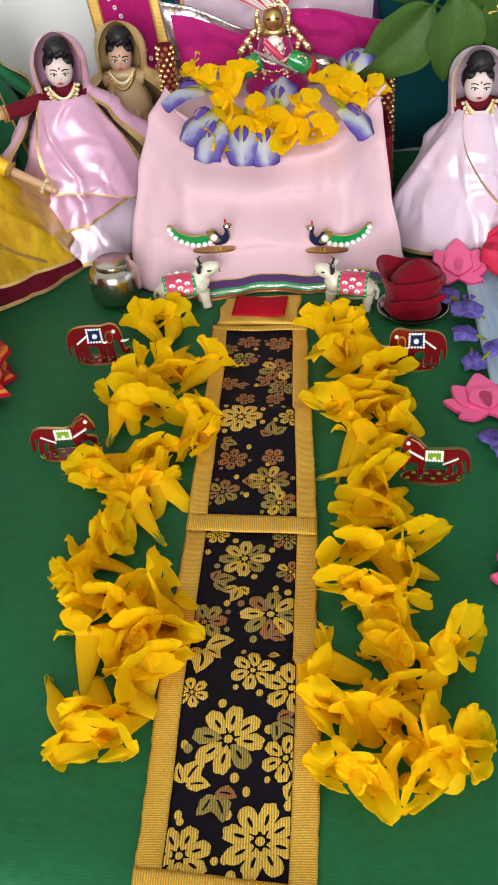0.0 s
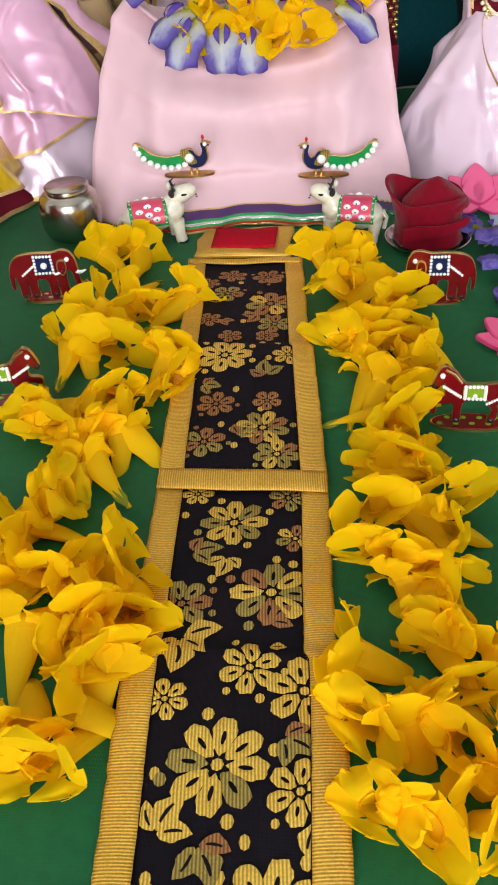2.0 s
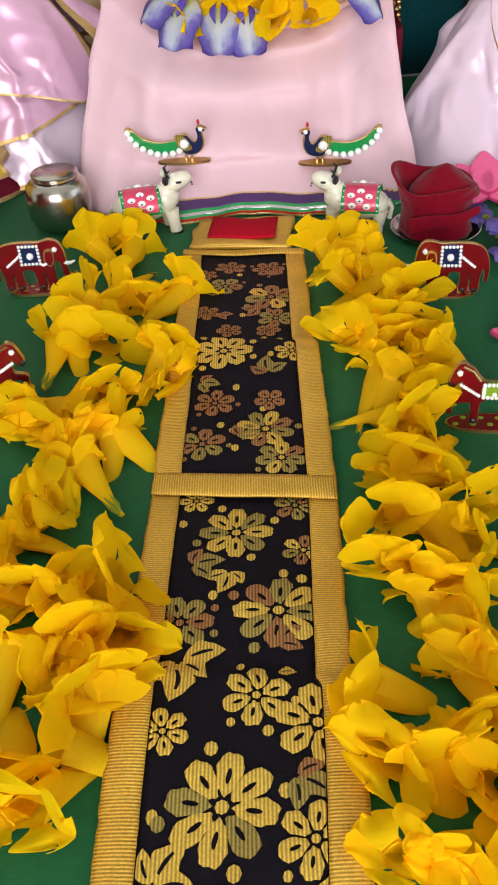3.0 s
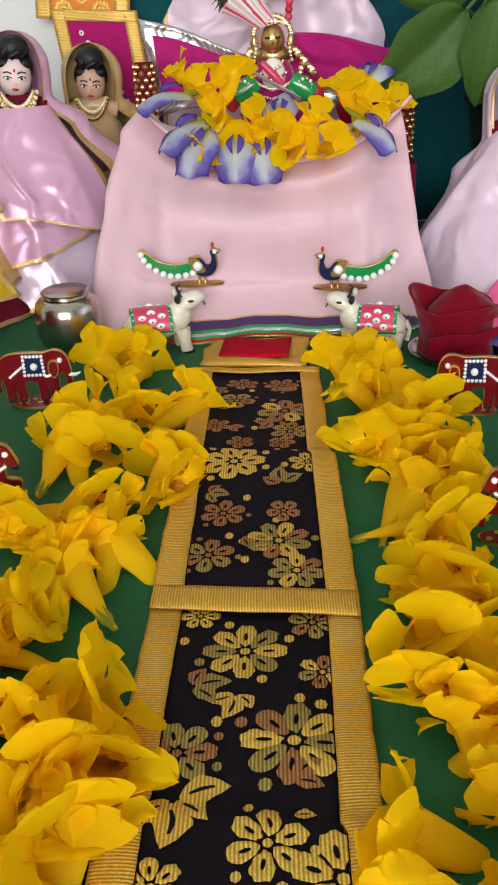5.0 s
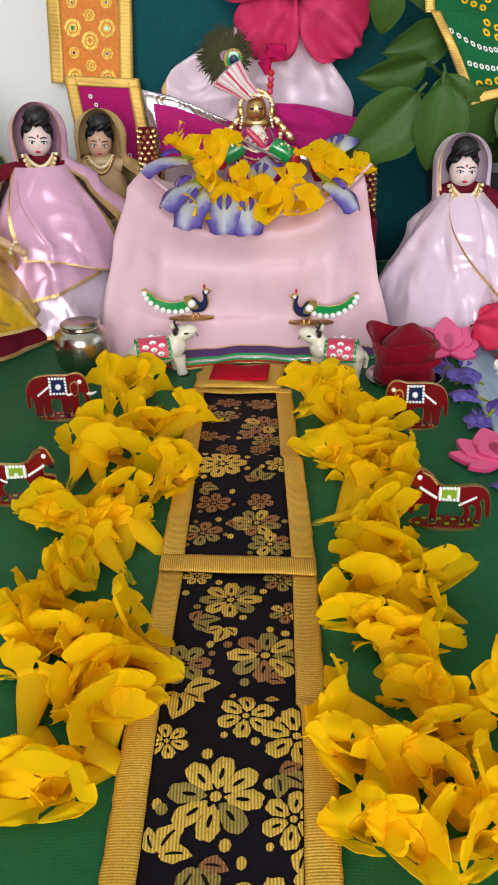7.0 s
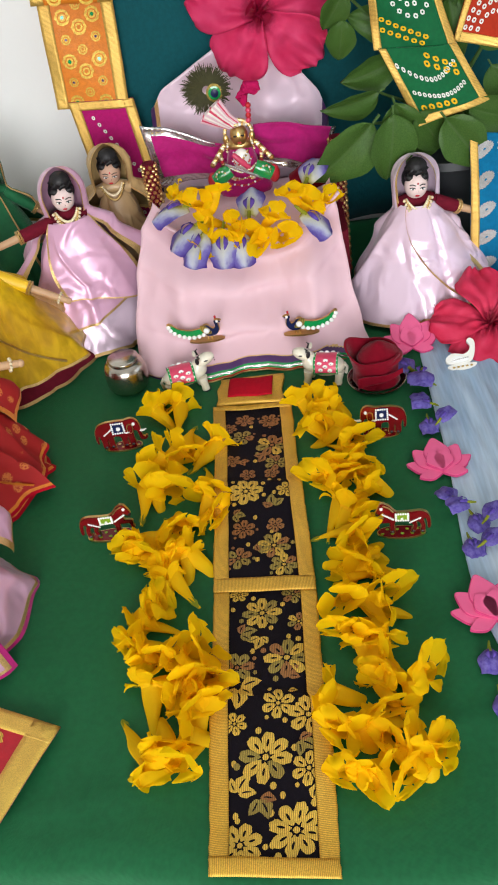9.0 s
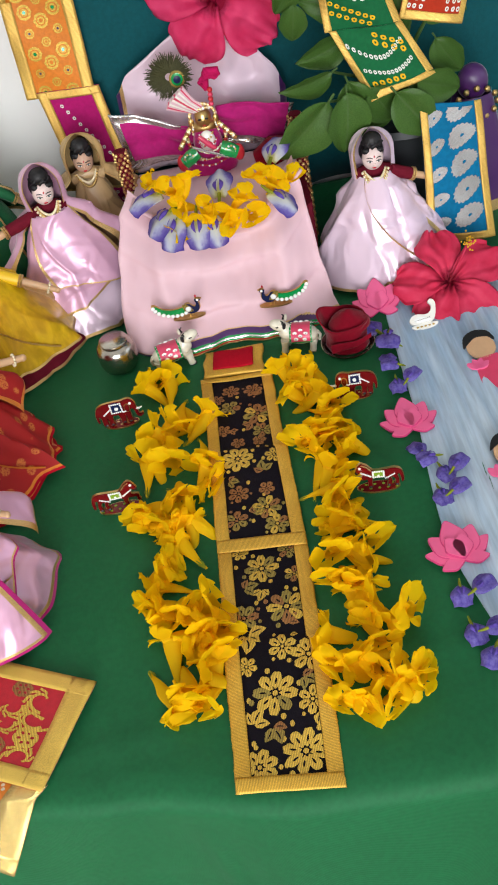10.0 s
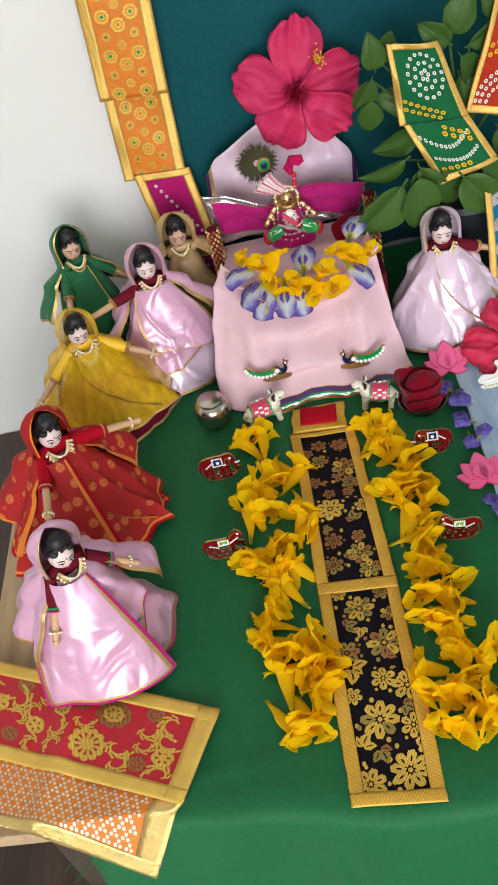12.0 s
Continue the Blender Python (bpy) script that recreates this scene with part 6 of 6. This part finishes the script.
motif(t, at, 0.60, 0.34, 0.070, 0.17, 11, 0.2, GOLDTHREAD)
motif(t, at, 0.66, 0.70, 0.066, 0.15, 9, 0.5, BRONZEDIMGOLD)
motif(t, at, 0.66, 0.70, 0.040, 0.09, 7, 0.1, GOLDTHREAD, lift=0.0013)
motif(t, at, 0.13, 0.64, 0.060, 0.14, 8, 0.3, GOLDTHREAD)
rnd = random.Random(31)
for i in range(11):   # smaller flowers and curling stems between them
    for j in range(4):
        cu, cv = 0.05 + 0.083 * i + rnd.uniform(-0.012, 0.012), 0.23 + 0.17 * j + (0.05 if i % 2 else 0.0) + rnd.uniform(-0.02, 0.02)
        if min(math.hypot((cu - a) / 0.085, (cv - c) / 0.2) for a, c in ((0.60, 0.34), (0.66, 0.70), (0.13, 0.64))) < 1 or cu > 0.9:
            continue
        r = rnd.uniform(0.030, 0.044)
        if (i + 2 * j) % 3 == 0:
            motif(t, at, cu, cv, r, r * 2.3, rnd.choice((5, 6, 7)), rnd.uniform(0, 6), GOLDTHREAD if (i + j) % 3 else BRONZEDIMGOLD)
        else:
            scroll(t, at, cu, cv, r * 1.15, r * 2.6, rnd.uniform(0, 6), GOLDTHREAD)

t = thing("orange_brocade_strip", pose(0, 0, 0), "orange silk strip with silver trefoils and shiny gold edge", "cloth strip")
b = Build()
oc = [V((-0.372, 0.198, 0)), V((-0.199, 0.134, 0)), V((-0.165, 0.170, 0)), V((-0.372, 0.262, 0))]


def at(u, v):
    p = (oc[0] * (1 - u) + oc[1] * u) * (1 - v) + (oc[3] * (1 - u) + oc[2] * u) * v
    edge = cloth_front(p.x) - 0.004
    p.z = 0.0042 - 1.25 * max(0.0, edge - p.y) + 0.0012 * math.sin(u * 11 + v * 3) + crease(u, v)
    return p


b.grid(at, 60, 24, ORANGESILK)
part("ground", b, t, thick=0.001)
strip_edges(t, at, 0.10, 0.17, GOLDFOIL, sides="rn")
b = Build()
for i in range(22):
    for j in range(8):
        cu, cv = 0.012 + 0.041 * i + (0.0205 if j % 2 else 0), 0.22 + 0.102 * j
        if cu > 0.885:
            continue
        for k in range(3):
            a = 1.57 + 2.094 * k
            c, w = (cu + 0.0105 * math.cos(a), cv + 0.034 * math.sin(a)), 0.0068
            b.grid(lambda u, v: at(c[0] + w * (1 - v) * math.cos(6.2832 * u), min(0.99, c[1] + w * 3.6 * (1 - v) * math.sin(6.2832 * u))) + V((0, -0.0005, 0.0008)), 7, 1, CREAMTHREAD, True)
part("woven_pattern", b, ground_of(t), "silver woven trefoils", sharp=80)["kind"] = "stuff"

# ---- hanging strips at the back ----


def hanging(name, label, corners, mat, edge_mat, w_u, w_v, sides="lrnf", wave=0.002, nu=24, nv=40):
    t = thing(name, pose(0, 0, 0), label, "cloth strip")
    b = Build()
    c = [V(p) for p in corners]

    def at(u, v):
        p = (c[0] * (1 - u) + c[1] * u) * (1 - v) + (c[3] * (1 - u) + c[2] * u) * v
        p.y += wave * math.sin(u * 5 + v * 7) - wave * 1.5 * math.sin(3.1416 * u)
        return p
    b.grid(at, nu, nv, mat)
    part("ground", b, t, thick=0.001)
    for key, fn in (("l", lambda u, v: (u * w_u, v)), ("r", lambda u, v: (1 - w_u + u * w_u, v)), ("n", lambda u, v: (u, v * w_v)), ("f", lambda u, v: (u, 1 - w_v + v * w_v))):
        if key in sides:
            b = Build()
            b.grid(lambda u, v: at(*fn(u, v)) + V((0, -0.0012, 0)), 24 if key in "nf" else 4, 40 if key in "lr" else 4, edge_mat)
            part("braid", b, t, "gold edge braid", thick=0.0008)
    return t, at


def dots(t, at, spots, mat, name, ru, rv, hole=True):
    """Small tied-and-dyed rings, each with an open middle."""
    for cu, cv in spots:
        if not (0.1 < cu < 0.9 and 0.05 < cv < 0.95):
            continue
        b = Build()
        b.grid(lambda u, v: at(cu + ru * (1 - 0.62 * v) * math.cos(6.2832 * u + 0.6) * (1 + 0.12 * math.sin(12.57 * u)), cv + rv * (1 - 0.62 * v) * math.sin(6.2832 * u + 0.6)) + V((0, -0.0009, 0.0003)), 8, 1, mat, True)
        part(name, b, ground_of(t))


for z0, z1, l0, r0, l1, r1, yy, lab in ((0.168, 0.272, -0.1765, -0.1035, -0.171, -0.0985, 0.846, "lower orange brocade banner with gold roundels hung on the wall"), (0.266, 0.47, -0.1745, -0.0985, -0.160, -0.085, 0.8405, "upper orange brocade banner with gold roundels hung on the wall")):
    t, at = hanging("orange_banner", lab, [(l0, yy, z0 + 0.002), (r0, yy - 0.004, z0 - 0.003), (r1, yy + 0.006, z1), (l1, yy + 0.006, z1)], ORANGESILK, GOLDHANG, 0.165, 0.02, "lr", 0.0012)
    rows = int((z1 - z0) / 0.019)
    for j in range(rows):
        for i in range(3):
            cu, cv = 0.30 + 0.2 * i, (j + 0.3 + (0.5 if i % 2 else 0)) / (rows + 0.3)
            b = Build()
            r = 0.10 if (i + j) % 2 == 0 else 0.065
            rz = r * 0.073 / (z1 - z0)
            for q0, q1 in ((1.0, 0.66), (0.5, 0.26)):
                b.grid(lambda u, v: at(cu + r * (q0 + (q1 - q0) * v) * math.cos(6.2832 * u) * (1 + 0.07 * math.cos(50 * u)), min(0.995, cv + rz * (q0 + (q1 - q0) * v) * math.sin(6.2832 * u))) + V((0, -0.001, 0)), 16, 1, GOLDTHREAD, True)
            if i != 1:
                b.grid(lambda u, v: at(cu + r * 0.26 * (1 - v) * math.cos(6.2832 * u), min(0.995, cv + rz * 0.26 * (1 - v) * math.sin(6.2832 * u))) + V((0, -0.0012, 0)), 8, 1, (GREENENAMEL, PURPLE)[j % 2], True)
            part("woven_roundel", b, ground_of(t))
t, at = hanging("magenta_banner", "magenta tie-dyed banner with gold edges under the orange one", [(-0.140, 0.822, 0.010), (-0.078, 0.818, 0.008), (-0.098, 0.842, 0.172), (-0.164, 0.842, 0.176)], TIEPINK, GOLDHANG, 0.16, 0.05, "lrf", 0.001)
dots(t, at, [(0.30 + 0.055 * k, 0.90 - 0.042 * k) for k in range(10)] + [(0.30 + 0.05 * k, 0.60 - 0.05 * k) for k in range(8)], WHITEDYE, "dyed_spot", 0.032, 0.012)
dots(t, at, [(0.24 + 0.09 * k, 0.68 - 0.055 * k) for k in range(6)] + [(0.20 + 0.09 * k, 0.62 - 0.055 * k) for k in range(6)], YELLOWDYE, "dyed_spot", 0.05, 0.02)

t, at = hanging("green_banner", "green tie-dyed banner with white rings, laid over the plant", [(0.1285, 0.722, 0.218), (0.198, 0.720, 0.212), (0.172, 0.728, 0.292), (0.1235, 0.728, 0.298)], TIEGREEN, GOLDHANG, 0.10, 0.07, "lrf", 0.003)
ringspots = [(0.56 + rr * math.cos(a), 0.60 + rr * 0.9 * math.sin(a)) for rr, n in ((0.06, 5), (0.17, 10), (0.29, 17)) for a in (6.2832 * k / n for k in range(n))]
dots(t, at, ringspots, WHITEDYE, "dyed_spot", 0.037, 0.026)
dots(t, at, [(0.14 + 0.085 * k, 0.30 - 0.028 * k) for k in range(7)] + [(0.14 + 0.09 * k, 0.19 - 0.025 * k) for k in range(6)], YELLOWDYE, "dyed_spot", 0.04, 0.028)
t, at = hanging("green_banner_tail", "hanging tail of the green tie-dyed banner with gold edges", [(0.162, 0.700, 0.156), (0.222, 0.702, 0.171), (0.197, 0.719, 0.216), (0.132, 0.719, 0.219)], TIEGREEN, GOLDHANG, 0.10, 0.10, "lrn", 0.003)
dots(t, at, [(0.12 + 0.055 * k, 0.78 - 0.25 * math.sin(0.22 * k)) for k in range(14)] + [(0.16 + 0.055 * k, 0.42 - 0.12 * math.sin(0.22 * k)) for k in range(13)], WHITEDYE, "dyed_spot", 0.026, 0.035)
dots(t, at, [(0.55 + 0.09 * k, 0.86 - 0.07 * k) for k in range(4)] + [(0.5 + 0.1 * k, 0.74 - 0.07 * k) for k in range(4)] + [(0.18 + 0.1 * k, 0.18) for k in range(5)], YELLOWDYE, "dyed_spot", 0.042, 0.05)
t, at = hanging("red_banner", "red tie-dyed banner with white rings and gold edge", [(0.196, 0.724, 0.2155), (0.252, 0.722, 0.201), (0.285, 0.735, 0.31), (0.232, 0.735, 0.32)], TIERED, GOLDHANG, 0.09, 0.07, "lrn", 0.002)
dots(t, at, [(0.5 + rr * math.cos(a), 0.1 + rr * 0.75 * math.sin(a)) for rr, n in ((0.2, 8), (0.3, 12), (0.38, 14)) for a in (3.1416 * k / n for k in range(n + 1))], WHITEDYE, "dyed_spot", 0.032, 0.02)
dots(t, at, [(0.15 + 0.09 * k, 0.5 + 0.03 * k) for k in range(9)] + [(0.15 + 0.09 * k, 0.58 + 0.03 * k) for k in range(9)], YELLOWDYE, "dyed_spot", 0.04, 0.022)
t, at = hanging("blue_banner", "bright blue brocade banner with silver paisleys and gold edges", [(0.203, 0.664, 0.014), (0.268, 0.660, 0.012), (0.262, 0.694, 0.140), (0.205, 0.694, 0.146)], BLUEBROCADE, GOLDHANG, 0.12, 0.06, "lrn", 0.002)
for j in range(5):
    for i in range(2):
        cu, cv = 0.22 + 0.42 * i, 0.14 + 0.19 * j + (0.06 if i else 0)
        b = Build()
        sz = 0.22 if i else 0.13

        def pais(u, v):
            a = 6.2831853 * u
            r = 1 + 0.08 * math.cos(18 * a) * (1 - v)
            x = (math.cos(a) + 0.25 * math.sin(a)) * (1 - 0.86 * v) * r
            y = (math.sin(a) * (1 - 0.25 * math.cos(a))) * (1 - 0.86 * v) * r
            return at(min(0.88, max(0.1, cu + sz * x)), min(0.97, max(0.05, cv + sz * 0.36 * y + 0.02 * x))) + V((0, -0.001, 0))
        b.grid(pais, 52, 3, lambda u, v: BLUEBROCADE if 0.33 < v < 0.5 else SILVERTHREAD, True)
        part("woven_paisley", b, ground_of(t))

# ---- potted plant behind the dolls ----
plant = thing("potted_plant", pose(0.205, 0.775, 0.0), "leafy green plant leaning over the dolls, in an added dark pot", "plant")
# pot is added, not known; its black body darkens the gap behind the doll
b = Build()
lathe(b, [(0.0, 0.001), (0.042, 0.001), (0.052, 0.05), (0.06, 0.10), (0.064, 0.105), (0.062, 0.112), (0.055, 0.105), (0.0, 0.10)], POT)
part("pot", b, plant)


def leaf_mesh(seed):
    rnd = random.Random(seed)
    b = Build()
    ph = rnd.uniform(0, 6)

    def at(u, v):
        s = 2 * u - 1
        w = 0.35 * math.sin(math.pi * min(1.0, v ** 0.8)) ** 0.75 * (1 + 0.03 * math.sin(16 * v))
        rib = 0.005 * math.cos(22 * (v - 0.35 * abs(s))) * abs(s)
        return V((v, s * w, 0.16 * abs(s) * w * 2 - 0.30 * v * v + 0.02 * math.sin(5 * s + ph) + rib))
    b.grid(at, 21, 18, lambda u, v: LEAFVEIN if abs(u - 0.5) < 0.02 else LEAF)
    b.tube([(-0.12, 0, 0.0), (0.0, 0, 0.0)], [0.02, 0.018], LEAFVEIN, 6)
    return b.mesh("leaf", 80)


LEAVES = [leaf_mesh(k) for k in range(4)]
LEAF_AT = [(0.122, 0.696, 0.166, 0.072, 226), (0.139, 0.694, 0.172, 0.062, 268), (0.142, 0.702, 0.178, 0.056, 287), (0.160, 0.700, 0.168, 0.050, 305), (0.184, 0.694, 0.162, 0.058, 306), (0.205, 0.700, 0.166, 0.050, 335),
           (0.130, 0.712, 0.186, 0.050, 200), (0.172, 0.712, 0.160, 0.046, 268), (0.205, 0.712, 0.162, 0.050, 290), (0.113, 0.742, 0.272, 0.036, 95), (0.108, 0.742, 0.262, 0.036, 240), (0.106, 0.745, 0.240, 0.038, 262)]
LEAF_TOP = [(0.120, 0.745, 0.275, 0.030, 60), (0.190, 0.738, 0.290, 0.044, 70), (0.186, 0.736, 0.282, 0.036, 140), (0.196, 0.734, 0.268, 0.040, 300), (0.205, 0.738, 0.275, 0.036, 20), (0.176, 0.736, 0.262, 0.040, 230), (0.196, 0.742, 0.246, 0.050, 280),
            (0.230, 0.728, 0.190, 0.044, 300), (0.215, 0.735, 0.228, 0.050, 330), (0.150, 0.735, 0.205, 0.05, 200), (0.24, 0.735, 0.23, 0.05, 20), (0.19, 0.745, 0.195, 0.05, 250), (0.232, 0.742, 0.29, 0.05, 80), (0.16, 0.75, 0.225, 0.05, 160)]
inv = plant.matrix_basis.inverted()
for i, (x, y, z, ln, a) in enumerate(LEAF_AT + LEAF_TOP):
    rnd = random.Random(200 + i)
    ob = new("leaf", LEAVES[i % 4])
    ob.parent = plant
    turn = pose(0, 0, 0, 90, 0, 0) @ pose(0, 0, 0, 0, 0, a) @ (pose(0, 0, 0, rnd.uniform(-14, 14), rnd.uniform(-12, 8), 0) if i < 6 else pose(0, 0, 0, rnd.uniform(-32, 32), rnd.uniform(-20, 12), 0))
    ob.matrix_basis = inv @ pose(x, y, z) @ turn @ Matrix.Scale(ln, 4)
    b = Build()
    p = inv @ V((x, y, z))
    if i % 2 == 0:
        b.tube([(0.0, 0.0, 0.10), (p.x * 0.4, p.y * 0.3, 0.10 + (p.z - 0.10) * 0.6), p], [0.0028, 0.0022, 0.0012], LEAFVEIN, 6)
        part("stem", b, plant)

# small purple-dressed figure among the leaves, one plain mesh
b = Build()
b.grid(lambda u, v: V(((0.014 + 0.022 * v) * math.cos(6.2832 * u) * (1 + 0.1 * math.sin(30 * u)), (0.012 + 0.018 * v) * math.sin(6.2832 * u), 0.09 - 0.09 * v)), 36, 10, lambda u, v: GOLDTRIM if v > 0.9 else PURPLE, True)
b.ball((0, 0, 0.098), (0.012, 0.011, 0.014), PURPLE)
for k in range(12):
    b.ball((0.016 * math.cos(k * 0.52), -0.012, 0.085 + 0.012 * math.sin(k * 0.52)), 0.0026, GOLD, 6, 4)
tagged(part("purple_figurine", b, m=pose(0.272, 0.755, 0.0015) @ Matrix.Scale(1.3, 4)), "gilt figurine in purple silk with gold ornaments", "figurine")

# ---- pleated blue cloth for a lake, with cut-out lotuses and a swan ----


def lake_at(u, v):
    left = lerp_table([(0.0, 0.150), (0.35, 0.126), (0.7, 0.136), (0.9, 0.1385), (1.0, 0.142)], v)
    x = left + (0.52 - left) * u
    y = 0.150 + 0.458 * v + 0.006 * math.sin(9 * u)
    z = 0.0022 + 0.0013 * math.sin(x * 420 + 30 * (y - 0.3) + 3 * wob(x * 22, y * 7, 3)) * smooth(0, 0.06, u) + 0.0008 * wob(x * 60, y * 14, 1)
    return V((x, y, z + 0.0004))


b = Build()
b.grid(lake_at, 190, 60, LAKE)
tagged(part("lake_cloth", b, thick=0.0008, sharp=80), "pale blue pleated cloth laid out as a lake", "cloth")


def lotus_cutout():
    t = thing("lotus_cutout", pose(0, 0, 0), "flat pink foam lotus with darker outlines, on blue cloth", "cut-out", "lotus cut-outs")
    specs = [(-62, 0.021, 0.0052, 0.0), (62, 0.021, 0.0052, 0.0), (-34, 0.023, 0.0068, 0.0009), (34, 0.023, 0.0068, 0.0009), (0, 0.026, 0.0078, 0.0018), (-100, 0.014, 0.0040, 0.0005), (100, 0.014, 0.0040, 0.0005), (-18, 0.015, 0.0058, 0.0028), (18, 0.015, 0.0058, 0.0028)]
    for a, ln, w, z in specs:
        m = pose(0, 0, z, 0, 0, a)
        out = closed([(0, -0.001), (w * 0.8, ln * 0.3), (w, ln * 0.55), (w * 0.55, ln * 0.82), (0, ln), (-w * 0.55, ln * 0.82), (-w, ln * 0.55), (-w * 0.8, ln * 0.3)], 4)
        b = Build()
        b.prism(out, 0, 0.0014, LOTUSLINE, m)
        b.prism([(x * 0.92, ln * 0.5 + (y - ln * 0.5) * 0.95) for x, y in out], 0.0013, 0.0019, LOTUSPINK, m)
        part("petal", b, t, sharp=30)
    return t


lot = lotus_cutout()
lot.matrix_basis = pose(0.134, 0.584, 0.005, 24, 0, -4)
lot.matrix_basis = lot.matrix_basis @ Matrix.Scale(1.3, 4)
copy_thing(lot, pose(0.128, 0.420, 0.004, 4, 0, 3))
copy_thing(lot, pose(0.133, 0.282, 0.004, 4, 0, 10))
copy_thing(lot, pose(0.270, 0.600, 0.004, 10, 0, -20))

b = Build()
sc = 0.001
swan = closed([(-9, 3), (-10, 7), (-5, 10), (2, 8.5), (6, 10), (8, 14), (6.5, 17.5), (9, 19.5), (11.5, 17), (11, 12), (9, 6), (6, 2.5), (0, 1.5)], 4)
b.prism([(x * sc, y * sc) for x, y in swan], 0.0, 0.002, WHITEPAINT)
b.prism([(x * sc * 0.85, 1.0 * sc + (y - 1) * sc * 0.85) for x, y in closed([(-7, 4), (-8, 7), (-4, 8.6), (2, 7), (6, 5), (3, 3)], 4)], 0.002, 0.0026, STONE)
for k in range(8):
    b.ball(((-6 + 1.5 * k) * sc, (4.6 + 0.12 * k) * sc, 0.0027), 0.0005, SILVERTRIM, 6, 4)
b.prism([(x * sc, y * sc) for x, y in closed([(-10, 1), (-7, -1.6), (0, -2.4), (7, -1.6), (10, 1), (4, 2), (-4, 2)], 3)], 0.0, 0.0015, WHITEPAINT)
for k in range(5):
    b.prism(ellipse((-6 + 3 * k) * sc, -0.2 * sc, 0.0010, 0.0007, 8), 0.0014, 0.0018, GOLD)
tagged(part("swan_cutout", b, m=pose(0.170, 0.548, 0.004, 32, 0, 4) @ Matrix.Scale(1.25, 4), sharp=30), "flat white swan cut-out with small pearls on the blue cloth", "cut-out")

b = Build()   # painted figure cut-out lying on the lake, kept as plain shapes
b.prism(ellipse(0.003, 0.022, 0.0125, 0.014, 24), 0.0, 0.002, ARMWOOD)
b.prism(closed([(-12, 24), (-8, 36), (3, 41), (14, 37), (17, 26), (12, 31), (2, 33), (-6, 28)], 4) and [(x * 0.001, y * 0.001) for x, y in closed([(-12, 24), (-8, 36), (3, 41), (14, 37), (17, 26), (12, 31), (2, 33), (-6, 28)], 4)], 0.001, 0.003, BLACKPAINT)
b.prism([(x * 0.001, y * 0.001) for x, y in closed([(-10, -30), (14, -32), (15, 6), (8, 10), (-4, 9), (-9, 3)], 4)], 0.0, 0.002, PINKPAINT)
for a in (-60, -25, 10, 45):
    b.prism([(x * 0.001, y * 0.001) for x, y in closed([(0, 0), (3.2, 6), (0, 12), (-3.2, 6)], 4)], 0.002, 0.0036, LOTUSPINK, pose(-0.008, -0.003, 0, 0, 0, a))
cutout = tagged(part("painted_cutout", b, m=pose(0.207, 0.478, 0.004, 8, 0, 6), sharp=30), "flat painted wooden cut-out with dark top lying on the blue cloth", "cut-out", "painted cut-outs")
copy_thing(cutout, pose(0.188, 0.352, 0.004, 6, 0, -8))
